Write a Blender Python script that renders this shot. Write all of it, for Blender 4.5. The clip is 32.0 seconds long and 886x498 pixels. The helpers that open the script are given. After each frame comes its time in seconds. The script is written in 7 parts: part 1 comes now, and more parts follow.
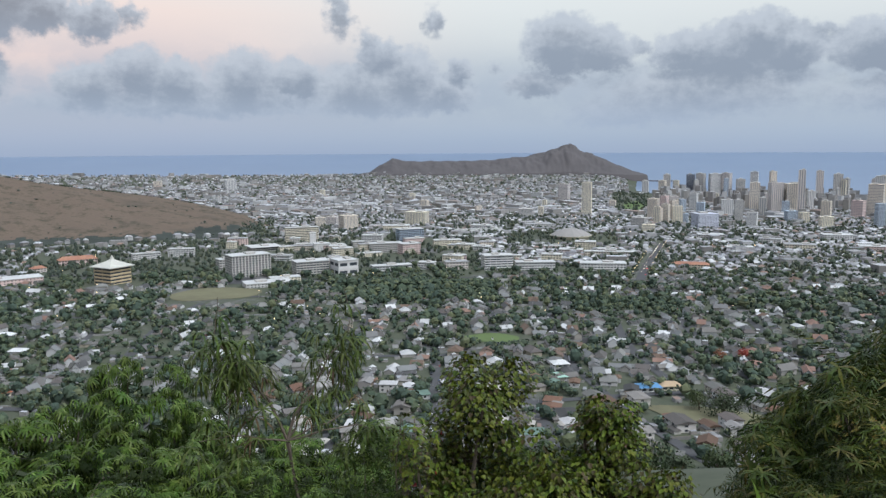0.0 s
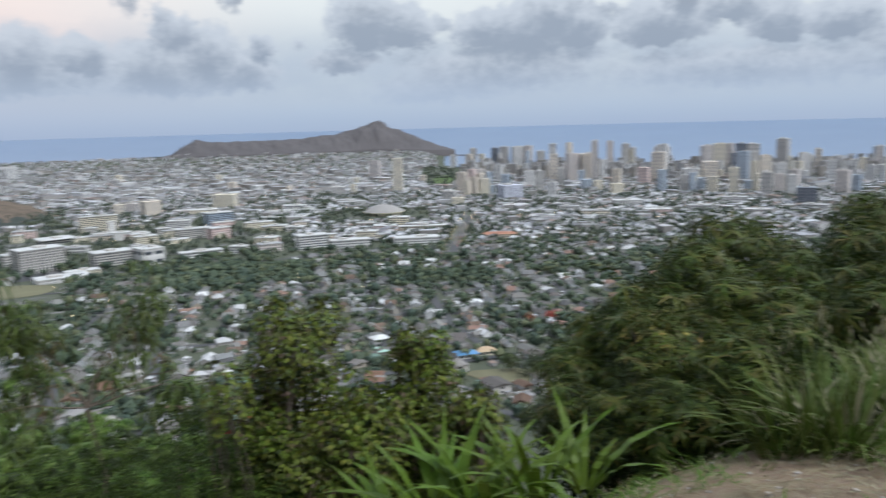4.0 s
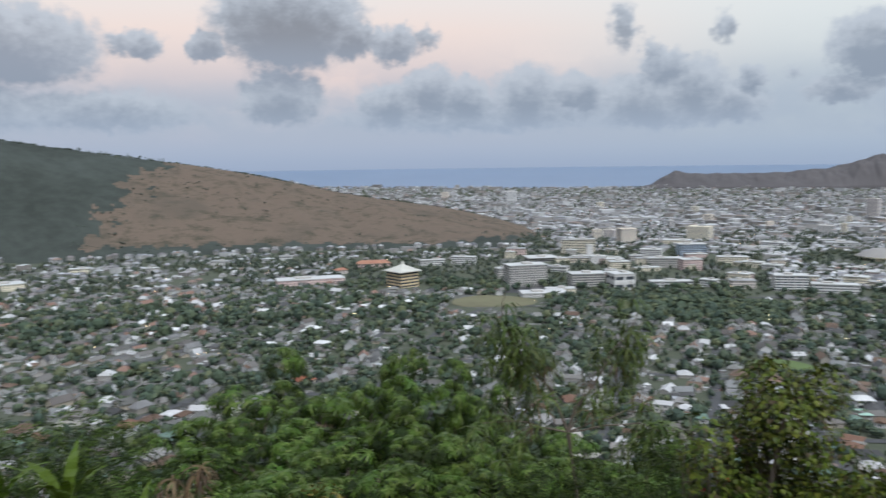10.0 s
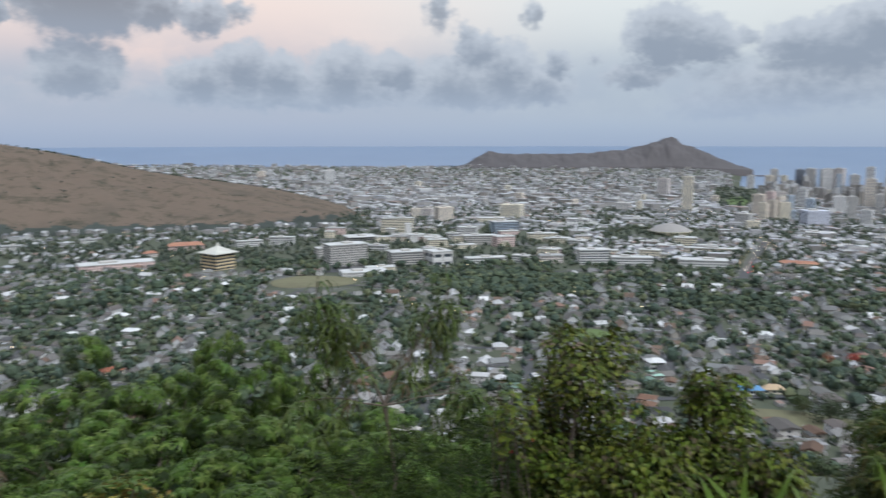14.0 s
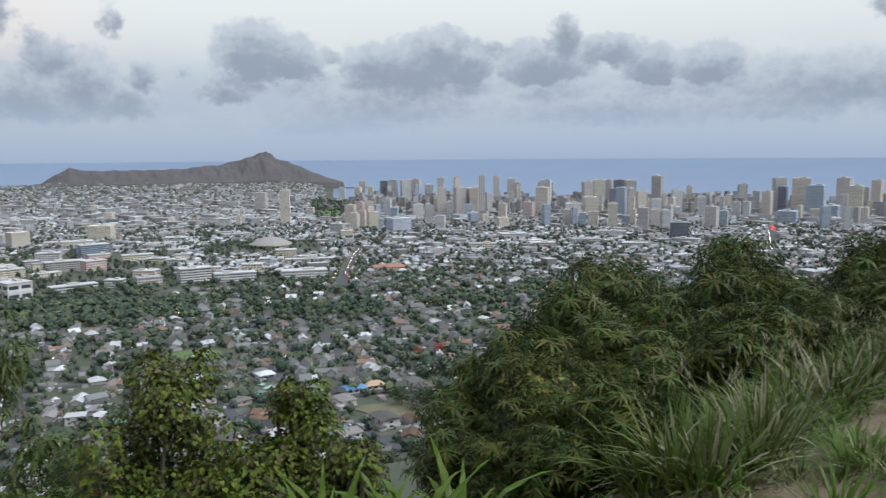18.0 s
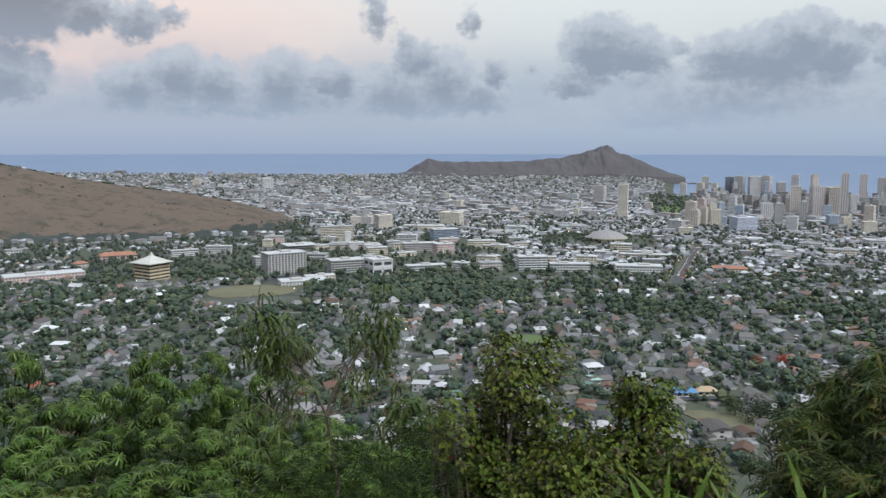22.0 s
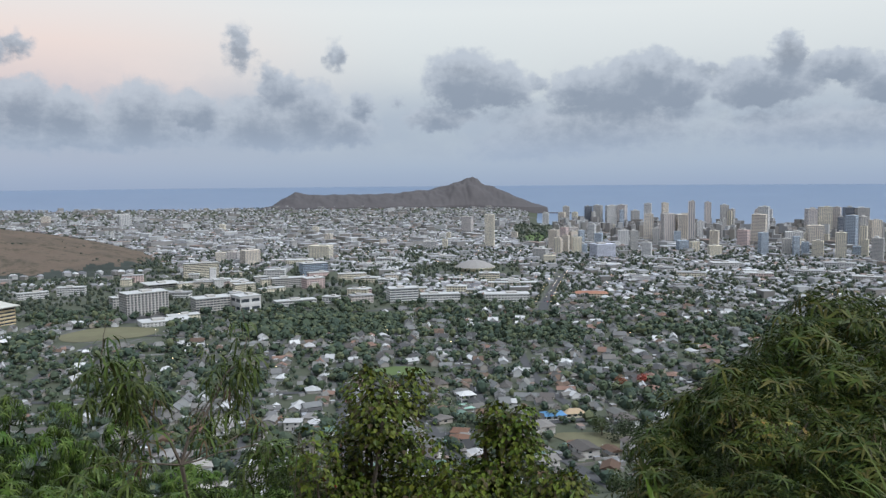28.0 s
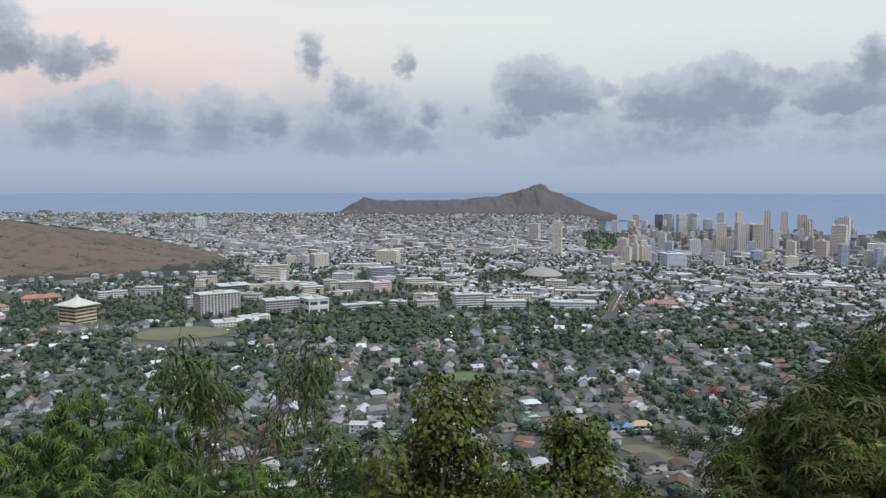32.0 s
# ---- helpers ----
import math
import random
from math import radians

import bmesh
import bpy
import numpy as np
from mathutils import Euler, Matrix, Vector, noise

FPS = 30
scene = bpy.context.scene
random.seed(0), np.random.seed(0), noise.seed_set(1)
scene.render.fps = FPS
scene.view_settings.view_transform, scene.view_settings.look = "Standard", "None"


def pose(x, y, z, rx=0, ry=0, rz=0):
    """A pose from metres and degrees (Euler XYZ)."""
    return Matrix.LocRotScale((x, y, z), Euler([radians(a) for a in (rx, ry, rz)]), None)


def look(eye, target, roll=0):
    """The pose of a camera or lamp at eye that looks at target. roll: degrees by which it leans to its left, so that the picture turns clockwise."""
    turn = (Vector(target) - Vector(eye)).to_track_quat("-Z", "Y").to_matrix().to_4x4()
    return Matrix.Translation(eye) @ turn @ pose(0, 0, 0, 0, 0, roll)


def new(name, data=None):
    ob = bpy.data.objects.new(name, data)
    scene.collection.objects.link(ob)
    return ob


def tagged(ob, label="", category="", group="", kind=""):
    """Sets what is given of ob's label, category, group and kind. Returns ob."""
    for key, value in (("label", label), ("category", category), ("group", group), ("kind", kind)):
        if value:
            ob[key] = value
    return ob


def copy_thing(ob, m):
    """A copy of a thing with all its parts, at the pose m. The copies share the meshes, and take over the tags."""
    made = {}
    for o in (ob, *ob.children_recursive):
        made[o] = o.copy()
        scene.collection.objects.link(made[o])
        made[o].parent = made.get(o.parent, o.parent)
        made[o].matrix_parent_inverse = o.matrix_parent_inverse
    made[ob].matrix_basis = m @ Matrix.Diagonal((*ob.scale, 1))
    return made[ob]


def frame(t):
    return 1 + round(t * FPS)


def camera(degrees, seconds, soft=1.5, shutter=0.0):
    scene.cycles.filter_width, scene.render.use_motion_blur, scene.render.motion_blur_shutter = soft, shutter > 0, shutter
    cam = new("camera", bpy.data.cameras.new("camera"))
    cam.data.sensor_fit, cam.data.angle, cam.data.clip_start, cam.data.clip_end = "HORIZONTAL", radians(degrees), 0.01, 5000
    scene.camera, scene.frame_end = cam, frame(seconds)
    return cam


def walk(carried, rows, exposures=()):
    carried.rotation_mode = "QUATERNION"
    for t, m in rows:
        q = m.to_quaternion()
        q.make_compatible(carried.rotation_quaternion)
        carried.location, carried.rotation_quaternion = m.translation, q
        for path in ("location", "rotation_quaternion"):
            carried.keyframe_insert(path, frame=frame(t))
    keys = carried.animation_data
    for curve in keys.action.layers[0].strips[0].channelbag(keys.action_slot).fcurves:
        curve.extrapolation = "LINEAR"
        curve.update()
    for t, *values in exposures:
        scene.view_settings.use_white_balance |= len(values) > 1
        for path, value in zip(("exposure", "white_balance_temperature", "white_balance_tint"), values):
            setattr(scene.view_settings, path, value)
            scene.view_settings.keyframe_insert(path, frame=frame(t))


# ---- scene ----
# camera, handheld at a hillside lookout
EYE = 1.6
cam = camera(58.06, 32.0, soft=1.4, shutter=0.5)
ROWS = [
    (0.0, 0.059, 0.151, 0.193, 82.61, 0.33, -0.01),
    (0.5, 0.053, 0.130, 0.080, 83.39, 0.60, 0.18),
    (1.0, 0.048, 0.130, -0.053, 83.92, 1.28, 0.95),
    (1.5, 0.047, 0.127, -0.130, 84.31, 1.16, 0.78),
    (2.0, 0.043, 0.122, -0.186, 81.78, 1.18, -0.75),
    (2.5, 0.044, 0.117, -0.198, 80.09, 1.38, -0.46),
    (3.0, 0.044, 0.098, -0.189, 80.12, 1.59, -0.85),
    (3.5, 0.073, 0.083, -0.184, 80.56, 1.73, -4.86),
    (4.0, 0.132, 0.070, -0.178, 80.82, 1.48, -13.53),
    (4.5, 0.170, 0.052, -0.170, 81.07, 0.99, -20.26),
    (6.5, 0.051, 0.075, -0.140, 84.09, 0.54, -20.12),
    (7.0, 0.021, 0.081, -0.133, 84.37, 0.22, -15.04),
    (7.5, 0.032, 0.098, -0.116, 84.34, 0.09, -9.79),
    (8.0, 0.026, 0.115, -0.085, 84.28, 0.08, -4.81),
    (8.5, 0.002, 0.121, -0.073, 84.20, 0.13, 0.57),
    (9.0, -0.009, 0.148, -0.037, 84.06, 0.20, 6.14),
    (9.5, -0.021, 0.173, -0.030, 83.90, 0.40, 13.05),
    (10.0, -0.061, 0.182, -0.044, 83.68, 0.77, 19.72),
    (10.5, -0.085, 0.175, -0.045, 83.50, 1.15, 26.13),
    (11.0, -0.096, 0.157, -0.041, 83.29, 1.54, 31.45),
    (11.5, -0.126, 0.160, -0.051, 83.04, 1.72, 34.44),
    (12.0, -0.165, 0.199, -0.066, 82.62, 1.68, 35.50),
    (12.5, -0.160, 0.207, -0.068, 82.07, 1.30, 33.38),
    (13.0, -0.121, 0.223, -0.066, 81.89, 0.12, 24.14),
    (13.5, -0.073, 0.234, -0.071, 82.07, -0.18, 14.55),
    (14.0, -0.003, 0.200, -0.076, 82.10, 0.08, 6.84),
    (14.5, 0.061, 0.155, -0.068, 81.96, 0.52, -0.14),
    (16.5, 0.114, 0.015, -0.002, 82.46, 0.54, -12.27),
    (17.0, 0.132, 0.006, -0.005, 82.72, 0.52, -15.14),
    (17.5, 0.165, 0.004, -0.008, 82.90, 0.52, -18.30),
    (18.0, 0.182, -0.015, -0.009, 83.04, 0.40, -21.42),
    (18.5, 0.194, -0.021, -0.005, 83.12, 0.20, -23.41),
    (19.0, 0.194, -0.022, -0.005, 83.13, 0.00, -23.90),
    (19.5, 0.178, -0.007, -0.009, 82.91, -0.24, -22.84),
    (20.0, 0.159, 0.057, -0.011, 82.63, -0.06, -15.72),
    (20.5, 0.126, 0.033, -0.006, 82.65, 0.11, -9.05),
    (21.0, 0.105, 0.037, -0.015, 82.54, 0.10, -4.09),
    (21.5, 0.062, 0.034, -0.020, 82.47, 0.03, 0.11),
    (22.0, 0.022, -0.021, 0.001, 82.65, -0.08, 2.52),
    (22.5, -0.013, 0.011, -0.009, 83.06, -0.13, 3.70),
    (23.0, -0.000, -0.000, 0.000, 83.50, -0.19, 4.02),
    (23.5, -0.000, 0.012, -0.001, 83.86, -0.17, 3.72),
    (24.0, 0.002, -0.013, 0.009, 84.16, -0.18, 3.01),
    (24.5, 0.022, -0.017, 0.009, 84.35, -0.17, 2.14),
    (25.0, 0.024, -0.010, 0.004, 84.45, -0.19, 1.08),
    (25.5, 0.030, 0.019, -0.004, 84.49, -0.12, -0.05),
    (26.0, 0.050, 0.069, -0.014, 84.52, 0.05, -1.51),
    (26.5, 0.077, 0.083, -0.015, 84.56, 0.24, -3.04),
    (28.5, 0.124, 0.091, -0.011, 84.99, 0.46, -7.25),
    (29.0, 0.121, 0.088, -0.014, 84.93, 0.28, -5.99),
    (29.5, 0.115, 0.103, -0.009, 84.88, 0.24, -3.92),
    (30.0, 0.099, 0.117, -0.008, 84.84, 0.20, -2.00),
    (30.5, 0.097, 0.117, -0.016, 84.88, 0.14, -0.96),
    (31.0, 0.093, 0.126, -0.032, 85.01, 0.10, -0.91),
    (31.5, 0.088, 0.157, -0.026, 85.20, 0.03, -1.46),
    (32.0, 0.085, 0.170, -0.025, 85.40, -0.05, -2.04),
]
EXPOSURES = [(0.0, 0.04), (1.6, 0.04), (2.8, 0.2), (4.5, 0.18), (7.0, 0.0), (12.0, 0.02), (13.0, 0.08), (14.5, 0.04), (18.0, 0.1), (20.0, 0.08), (23.0, 0.0), (32.0, -0.03)]
walk(cam, [(t, pose(x, y, EYE + z, rx, ry, rz)) for t, x, y, z, rx, ry, rz in ROWS], EXPOSURES)


# ---- node helpers ----
def lin(r, g, b):
    """Linear colour from 0..255 values."""
    return tuple((c / 255 / 12.92) if c / 255 <= 0.04045 else ((c / 255 + 0.055) / 1.055) ** 2.4 for c in (r, g, b)) + (1.0,)


def node(tree, kind, **values):
    n = tree.nodes.new(kind)
    for key, value in values.items():
        if key.startswith("i_"):
            n.inputs[int(key[2:])].default_value = value
    return n


def calc(tree, op, a, b=None, c=None, clamp=False):
    n = tree.nodes.new("ShaderNodeMath")
    n.operation, n.use_clamp = op, clamp
    for k, v in enumerate((a, b, c)):
        if v is None:
            continue
        if isinstance(v, (int, float)):
            n.inputs[k].default_value = v
        else:
            tree.links.new(v, n.inputs[k])
    return n.outputs[0]


def vec(tree, op, a, b):
    n = tree.nodes.new("ShaderNodeVectorMath")
    n.operation = op
    for k, v in enumerate((a, b)):
        if v is None:
            continue
        if isinstance(v, tuple):
            n.inputs[k].default_value = v
        else:
            tree.links.new(v, n.inputs[k])
    return n.outputs["Value"] if op == "LENGTH" else n.outputs[0]


def mix(tree, fac, a, b):
    n = tree.nodes.new("ShaderNodeMix")
    n.data_type = "RGBA"
    for k, v in ((0, fac), (6, a), (7, b)):
        if isinstance(v, (int, float, tuple)):
            n.inputs[k].default_value = v
        else:
            tree.links.new(v, n.inputs[k])
    return n.outputs[2]


def ramp(tree, fac, stops, how="LINEAR"):
    n = tree.nodes.new("ShaderNodeValToRGB")
    n.color_ramp.interpolation = how
    el = n.color_ramp.elements
    while len(el) < len(stops):
        el.new(0.5)
    for e, (p, c) in zip(el, stops):
        e.position, e.color = p, c
    tree.links.new(fac, n.inputs[0])
    return n.outputs[0]


def smooth(tree, v, lo, hi, out0=0.0, out1=1.0):
    n = tree.nodes.new("ShaderNodeMapRange")
    n.interpolation_type = "SMOOTHSTEP"
    for k, x in ((1, lo), (2, hi), (3, out0), (4, out1)):
        n.inputs[k].default_value = x
    tree.links.new(v, n.inputs[0])
    return n.outputs[0]


def fbm(tree, coords, scale, detail=5.0, rough=0.55, colour=False):
    n = tree.nodes.new("ShaderNodeTexNoise")
    n.inputs["Scale"].default_value, n.inputs["Detail"].default_value, n.inputs["Roughness"].default_value = scale, detail, rough
    if coords is not None:
        tree.links.new(coords, n.inputs["Vector"])
    return n.outputs["Color"] if colour else n.outputs["Fac"]


# ---- sky at dusk: clear pale band with pink to the east, low grey cumulus, haze at the horizon ----
# clouds: azimuth, height, half width, half height (degrees), thickness
HEADS = [(-13.7, 4.5, 2.2, 2.0, 0.8), (-10.3, 4.7, 2.2, 1.2, 0.8), (-5.8, 3.9, 3.0, 1.7, 0.8), (-4.4, 6.3, 1.6, 1.1, 0.7), (-2.5, 4.8, 2.1, 1.7, 0.8), (-0.1, 3.6, 2.1, 1.2, 0.8), (8.4, 7.0, 2.6, 1.9, 0.95), (10.6, 6.4, 2.6, 1.5, 0.95), (16.9, 6.1, 2.5, 1.3, 0.95), (19.6, 6.2, 2.8, 1.7, 0.95), (21.2, 7.0, 2.0, 1.5, 0.95), (23.0, 6.1, 2.4, 1.4, 0.95),
         (6.6, 4.2, 2.4, 0.9, 0.7), (1.3, 5.2, 0.9, 0.7, 0.7), (28.6, 6.1, 3.4, 1.5, 0.95), (33.0, 6.9, 2.2, 1.0, 0.9), (35.9, 5.8, 2.1, 1.2, 0.95), (39.6, 5.7, 2.1, 1.2, 0.95), (29.9, 8.0, 1.1, 1.3, 0.8)]
EAST = [(-48.1, 7.5, 5.6, 2.3, 0.95), (-30.4, 9.8, 4.8, 3.2, 1.0), (-57.2, 6.6, 3.9, 3.6, 0.95), (-62.1, 7.0, 2.6, 2.8, 0.9), (-69.0, 6.5, 4.5, 3.0, 0.9), (-23.2, 8.1, 1.7, 1.2, 0.8), (-26.0, 8.6, 1.6, 1.4, 0.9), (-35.9, 7.9, 1.2, 1.0, 0.8), (-31.0, 4.5, 2.7, 1.8, 0.8), (-23.4, 4.0, 1.9, 1.4, 0.8), (-20.6, 4.9, 1.9, 1.5, 0.8), (-18.2, 4.4, 2.2, 1.3, 0.8)]
WISPS = [(-7.2, 8.9, 0.9, 1.5, 0.42), (-0.6, 8.5, 0.7, 1.1, 0.42), (-5.4, 7.3, 0.6, 0.8, 0.36), (-20.8, 8.4, 0.9, 0.8, 0.42), (25.0, 7.3, 1.2, 0.45, 0.36), (-40.2, 7.8, 1.7, 0.9, 0.7), (50.1, 8.7, 1.4, 0.7, 0.42), (3.6, 5.4, 0.7, 0.4, 0.36), (13.6, 6.5, 0.7, 0.5, 0.36)]
LAYERS = [(13.4, 2.2, 4.8, 1.0, 0.5), (18.0, 3.7, 7.0, 1.7, 0.5), (-17.4, 2.8, 9.5, 0.8, 0.5), (48.4, 4.4, 9.0, 1.7, 0.6), (33.5, 3.0, 9.4, 1.3, 0.5), (43.7, 2.7, 5.4, 0.8, 0.5), (-42.3, 3.5, 5.6, 1.2, 0.6), (-50.2, 3.4, 4.4, 1.4, 0.6), (-61.3, 3.3, 9.7, 1.7, 0.6), (-4.0, 2.9, 6.0, 0.8, 0.5)]


def make_sky():
    world = bpy.data.worlds.new("dusk_sky")
    world.use_nodes = True
    scene.world = world
    tr = world.node_tree
    tr.nodes.clear()
    way = tr.nodes.new("ShaderNodeTexCoord").outputs["Generated"]
    xyz = tr.nodes.new("ShaderNodeSeparateXYZ")
    tr.links.new(way, xyz.inputs[0])
    az = calc(tr, "MULTIPLY", calc(tr, "ARCTAN2", xyz.outputs[0], xyz.outputs[1]), 57.2958)
    el = calc(tr, "MULTIPLY", calc(tr, "ARCSINE", xyz.outputs[2]), 57.2958)
    flat = tr.nodes.new("ShaderNodeCombineXYZ")
    tr.links.new(az, flat.inputs[0]), tr.links.new(el, flat.inputs[1])
    # clear sky by height
    lift = calc(tr, "MULTIPLY_ADD", el, 1 / 31.0, 1 / 31.0, clamp=True)
    east = ramp(tr, lift, [(0.0, lin(150, 168, 196)), (0.06, lin(164, 180, 204)), (0.13, lin(180, 189, 206)), (0.22, lin(222, 206, 208)), (0.32, lin(234, 217, 214)), (0.42, lin(230, 227, 228)), (1.0, lin(176, 196, 222))])
    south = ramp(tr, lift, [(0.0, lin(150, 168, 196)), (0.06, lin(164, 183, 205)), (0.13, lin(178, 194, 208)), (0.25, lin(208, 216, 222)), (0.40, lin(224, 230, 233)), (1.0, lin(172, 194, 222))])
    side = smooth(tr, az, -22.0, 6.0)
    clear = mix(tr, side, east, south)
    # the western sky behind the lookout still glows from the set sun
    west = tr.nodes.new("ShaderNodeTexSky")
    west.sky_type, west.sun_disc = "NISHITA", False
    west.sun_elevation, west.sun_rotation = radians(1.5), radians(SUN_AZ)
    glow = tr.nodes.new("ShaderNodeMix")
    glow.data_type, glow.blend_type = "RGBA", "ADD"
    glow.inputs[0].default_value = WEST_GLOW
    tr.links.new(clear, glow.inputs[6]), tr.links.new(west.outputs[0], glow.inputs[7])
    # cumulus: bumpy heads, darker flat undersides
    broadly = vec(tr, "SUBTRACT", fbm(tr, flat.outputs[0], 0.33, 3.0, 0.55, colour=True), (0.5, 0.5, 0.5))
    puffs = vec(tr, "SUBTRACT", fbm(tr, flat.outputs[0], 1.0, 6.0, 0.56, colour=True), (0.5, 0.5, 0.5))
    bent = vec(tr, "ADD", vec(tr, "ADD", flat.outputs[0], vec(tr, "MULTIPLY", broadly, (1.3, 0.8, 0.0))), vec(tr, "MULTIPLY", puffs, (2.0, 1.7, 0.0)))
    dens = shade = None
    for a, e, w, h, k in HEADS + EAST + WISPS + LAYERS:
        gap = vec(tr, "MULTIPLY", vec(tr, "SUBTRACT", bent, (a, e, 0.0)), (0.82 / w, 0.80 / h, 0.0))
        v = calc(tr, "MULTIPLY_ADD", vec(tr, "LENGTH", gap, None), -k, k)
        u = calc(tr, "MULTIPLY_ADD", vec(tr, "LENGTH", vec(tr, "ADD", gap, (0.0, 0.55, 0.0)), None), -k, k)
        dens = v if dens is None else calc(tr, "SMOOTH_MAX", dens, v, 0.10)
        shade = u if shade is None else calc(tr, "SMOOTH_MAX", shade, u, 0.10)
    fine = fbm(tr, vec(tr, "MULTIPLY", flat.outputs[0], (1.0, 1.4, 1.0)), 0.9, 9.0, 0.66)
    away = calc(tr, "MAXIMUM", smooth(tr, el, 12.0, 17.0), smooth(tr, calc(tr, "ABSOLUTE", az), 66.0, 75.0))
    broad = calc(tr, "MULTIPLY", calc(tr, "SUBTRACT", fbm(tr, way, 3.2, 6.0), 0.5), away)
    dens = calc(tr, "MAXIMUM", dens, calc(tr, "ADD", calc(tr, "MULTIPLY", broad, 2.2), calc(tr, "MULTIPLY_ADD", away, 2.0, -2.0)))
    # the low bank of cloud over the sea
    rise = calc(tr, "DIVIDE", calc(tr, "SUBTRACT", el, 3.4), 2.9)
    bank = calc(tr, "MULTIPLY", calc(tr, "POWER", 2.718, calc(tr, "MULTIPLY", calc(tr, "MULTIPLY", rise, rise), -1.0)), smooth(tr, fbm(tr, vec(tr, "MULTIPLY", bent, (1.0, 2.2, 1.0)), 0.09, 5.0), 0.28, 0.55))
    body = calc(tr, "ADD", dens, calc(tr, "MULTIPLY_ADD", fine, 0.36, -0.17))
    cover = calc(tr, "MULTIPLY", smooth(tr, body, -0.05, 0.26), 0.92)
    core = smooth(tr, calc(tr, "ADD", shade, calc(tr, "MULTIPLY_ADD", fine, 0.9, -0.45)), -0.25, 0.70)
    cloud = mix(tr, core, lin(188, 198, 211), lin(142, 155, 173))
    cloud = mix(tr, calc(tr, "MULTIPLY", calc(tr, "MULTIPLY", core, smooth(tr, el, 6.5, 9.5)), 0.75), cloud, lin(124, 131, 142))
    low = smooth(tr, el, 0.5, 4.4)
    cloud = mix(tr, low, lin(166, 182, 204), cloud)
    glow_clear = mix(tr, calc(tr, "MULTIPLY", bank, 0.75), glow.outputs[2], lin(168, 182, 201))
    seen = mix(tr, cover, glow_clear, cloud)
    under = smooth(tr, el, -1.2, -0.6)
    seen = mix(tr, under, lin(120, 138, 170), seen)
    bg = tr.nodes.new("ShaderNodeBackground")
    bg.inputs[1].default_value = SKY_STRENGTH
    tr.links.new(seen, bg.inputs[0])
    tr.links.new(bg.outputs[0], tr.nodes.new("ShaderNodeOutputWorld").inputs[0])


SUN_AZ, WEST_GLOW, SKY_STRENGTH = 128.0, 0.03, 1.0
make_sky()
afterglow = bpy.data.lights.new("afterglow", "SUN")
afterglow.energy, afterglow.angle, afterglow.color = 3.3, radians(50), (0.95, 0.975, 1.0)
new("afterglow", afterglow).matrix_world = look((0, 0, 400), (-math.sin(radians(SUN_AZ)) * 300, -math.cos(radians(SUN_AZ)) * 300, -60))


# ---- materials ----
def material(name, colour, rough=0.8, grain=2.0, vary=0.25, bump=0.0, tints=None, by="object", wear=0.15, spec=0.3, metal=0.0, how="CONSTANT", coords="Object"):
    """A surface with two scales of variation. tints: colours picked piece by piece (by object or by island)."""
    m = bpy.data.materials.new(name)
    m.use_nodes = True
    tr = m.node_tree
    p = tr.nodes["Principled BSDF"]
    place = tr.nodes.new("ShaderNodeTexCoord").outputs["Object"]
    if coords == "World":
        place = tr.nodes.new("ShaderNodeNewGeometry").outputs["Position"]
    if tints:
        pick = tr.nodes.new("ShaderNodeObjectInfo").outputs["Random"] if by == "object" else tr.nodes.new("ShaderNodeNewGeometry").outputs["Random Per Island"]
        base = ramp(tr, pick, [(k / len(tints), c) for k, c in enumerate(tints)], how)
    else:
        n = tr.nodes.new("ShaderNodeRGB")
        n.outputs[0].default_value = colour
        base = n.outputs[0]
    coarse, fine = fbm(tr, place, grain * 0.13, 3.0), fbm(tr, place, grain, 6.0, 0.65)
    hsv = tr.nodes.new("ShaderNodeHueSaturation")
    tr.links.new(base, hsv.inputs["Color"])
    tr.links.new(calc(tr, "ADD", calc(tr, "MULTIPLY_ADD", fine, vary * 2, 1 - vary), calc(tr, "MULTIPLY_ADD", coarse, wear * 2, -wear)), hsv.inputs["Value"])
    tr.links.new(calc(tr, "MULTIPLY_ADD", coarse, wear * 0.15, 0.5 - wear * 0.075), hsv.inputs["Hue"])
    tr.links.new(hsv.outputs[0], p.inputs["Base Color"])
    tr.links.new(calc(tr, "MULTIPLY_ADD", fine, 0.2, rough - 0.1, clamp=True), p.inputs["Roughness"])
    p.inputs["Specular IOR Level"].default_value, p.inputs["Metallic"].default_value = spec, metal
    if bump:
        b = tr.nodes.new("ShaderNodeBump")
        b.inputs["Strength"].default_value, b.inputs["Distance"].default_value = 0.6, bump
        tr.links.new(fine, b.inputs["Height"]), tr.links.new(b.outputs[0], p.inputs["Normal"])
    return m


def grey(v, r=0.0, b=0.0):
    return (v + r, v, v + b, 1.0)


ROOFS = [grey(0.17), grey(0.24, 0.0, 0.0), grey(0.10, 0, 0.005), grey(0.38, 0.01), grey(0.52, 0.01), grey(0.27, 0.015), grey(0.14, 0.02), grey(0.08, 0.0, 0.005), (0.20, 0.135, 0.105, 1), grey(0.64, 0.01), grey(0.20, 0.015), (0.17, 0.25, 0.22, 1), (0.15, 0.10, 0.08, 1), grey(0.31, 0.01, 0.01), (0.22, 0.13, 0.10, 1), grey(0.44, 0.025, -0.01), grey(0.12, 0.01)]
WALLS = [grey(0.55, 0.03, -0.03), grey(0.66), grey(0.42, 0.05, -0.05), grey(0.72), grey(0.5, 0.02, -0.02), grey(0.34, 0.03, -0.03), (0.5, 0.42, 0.36, 1), grey(0.6, 0.02)]
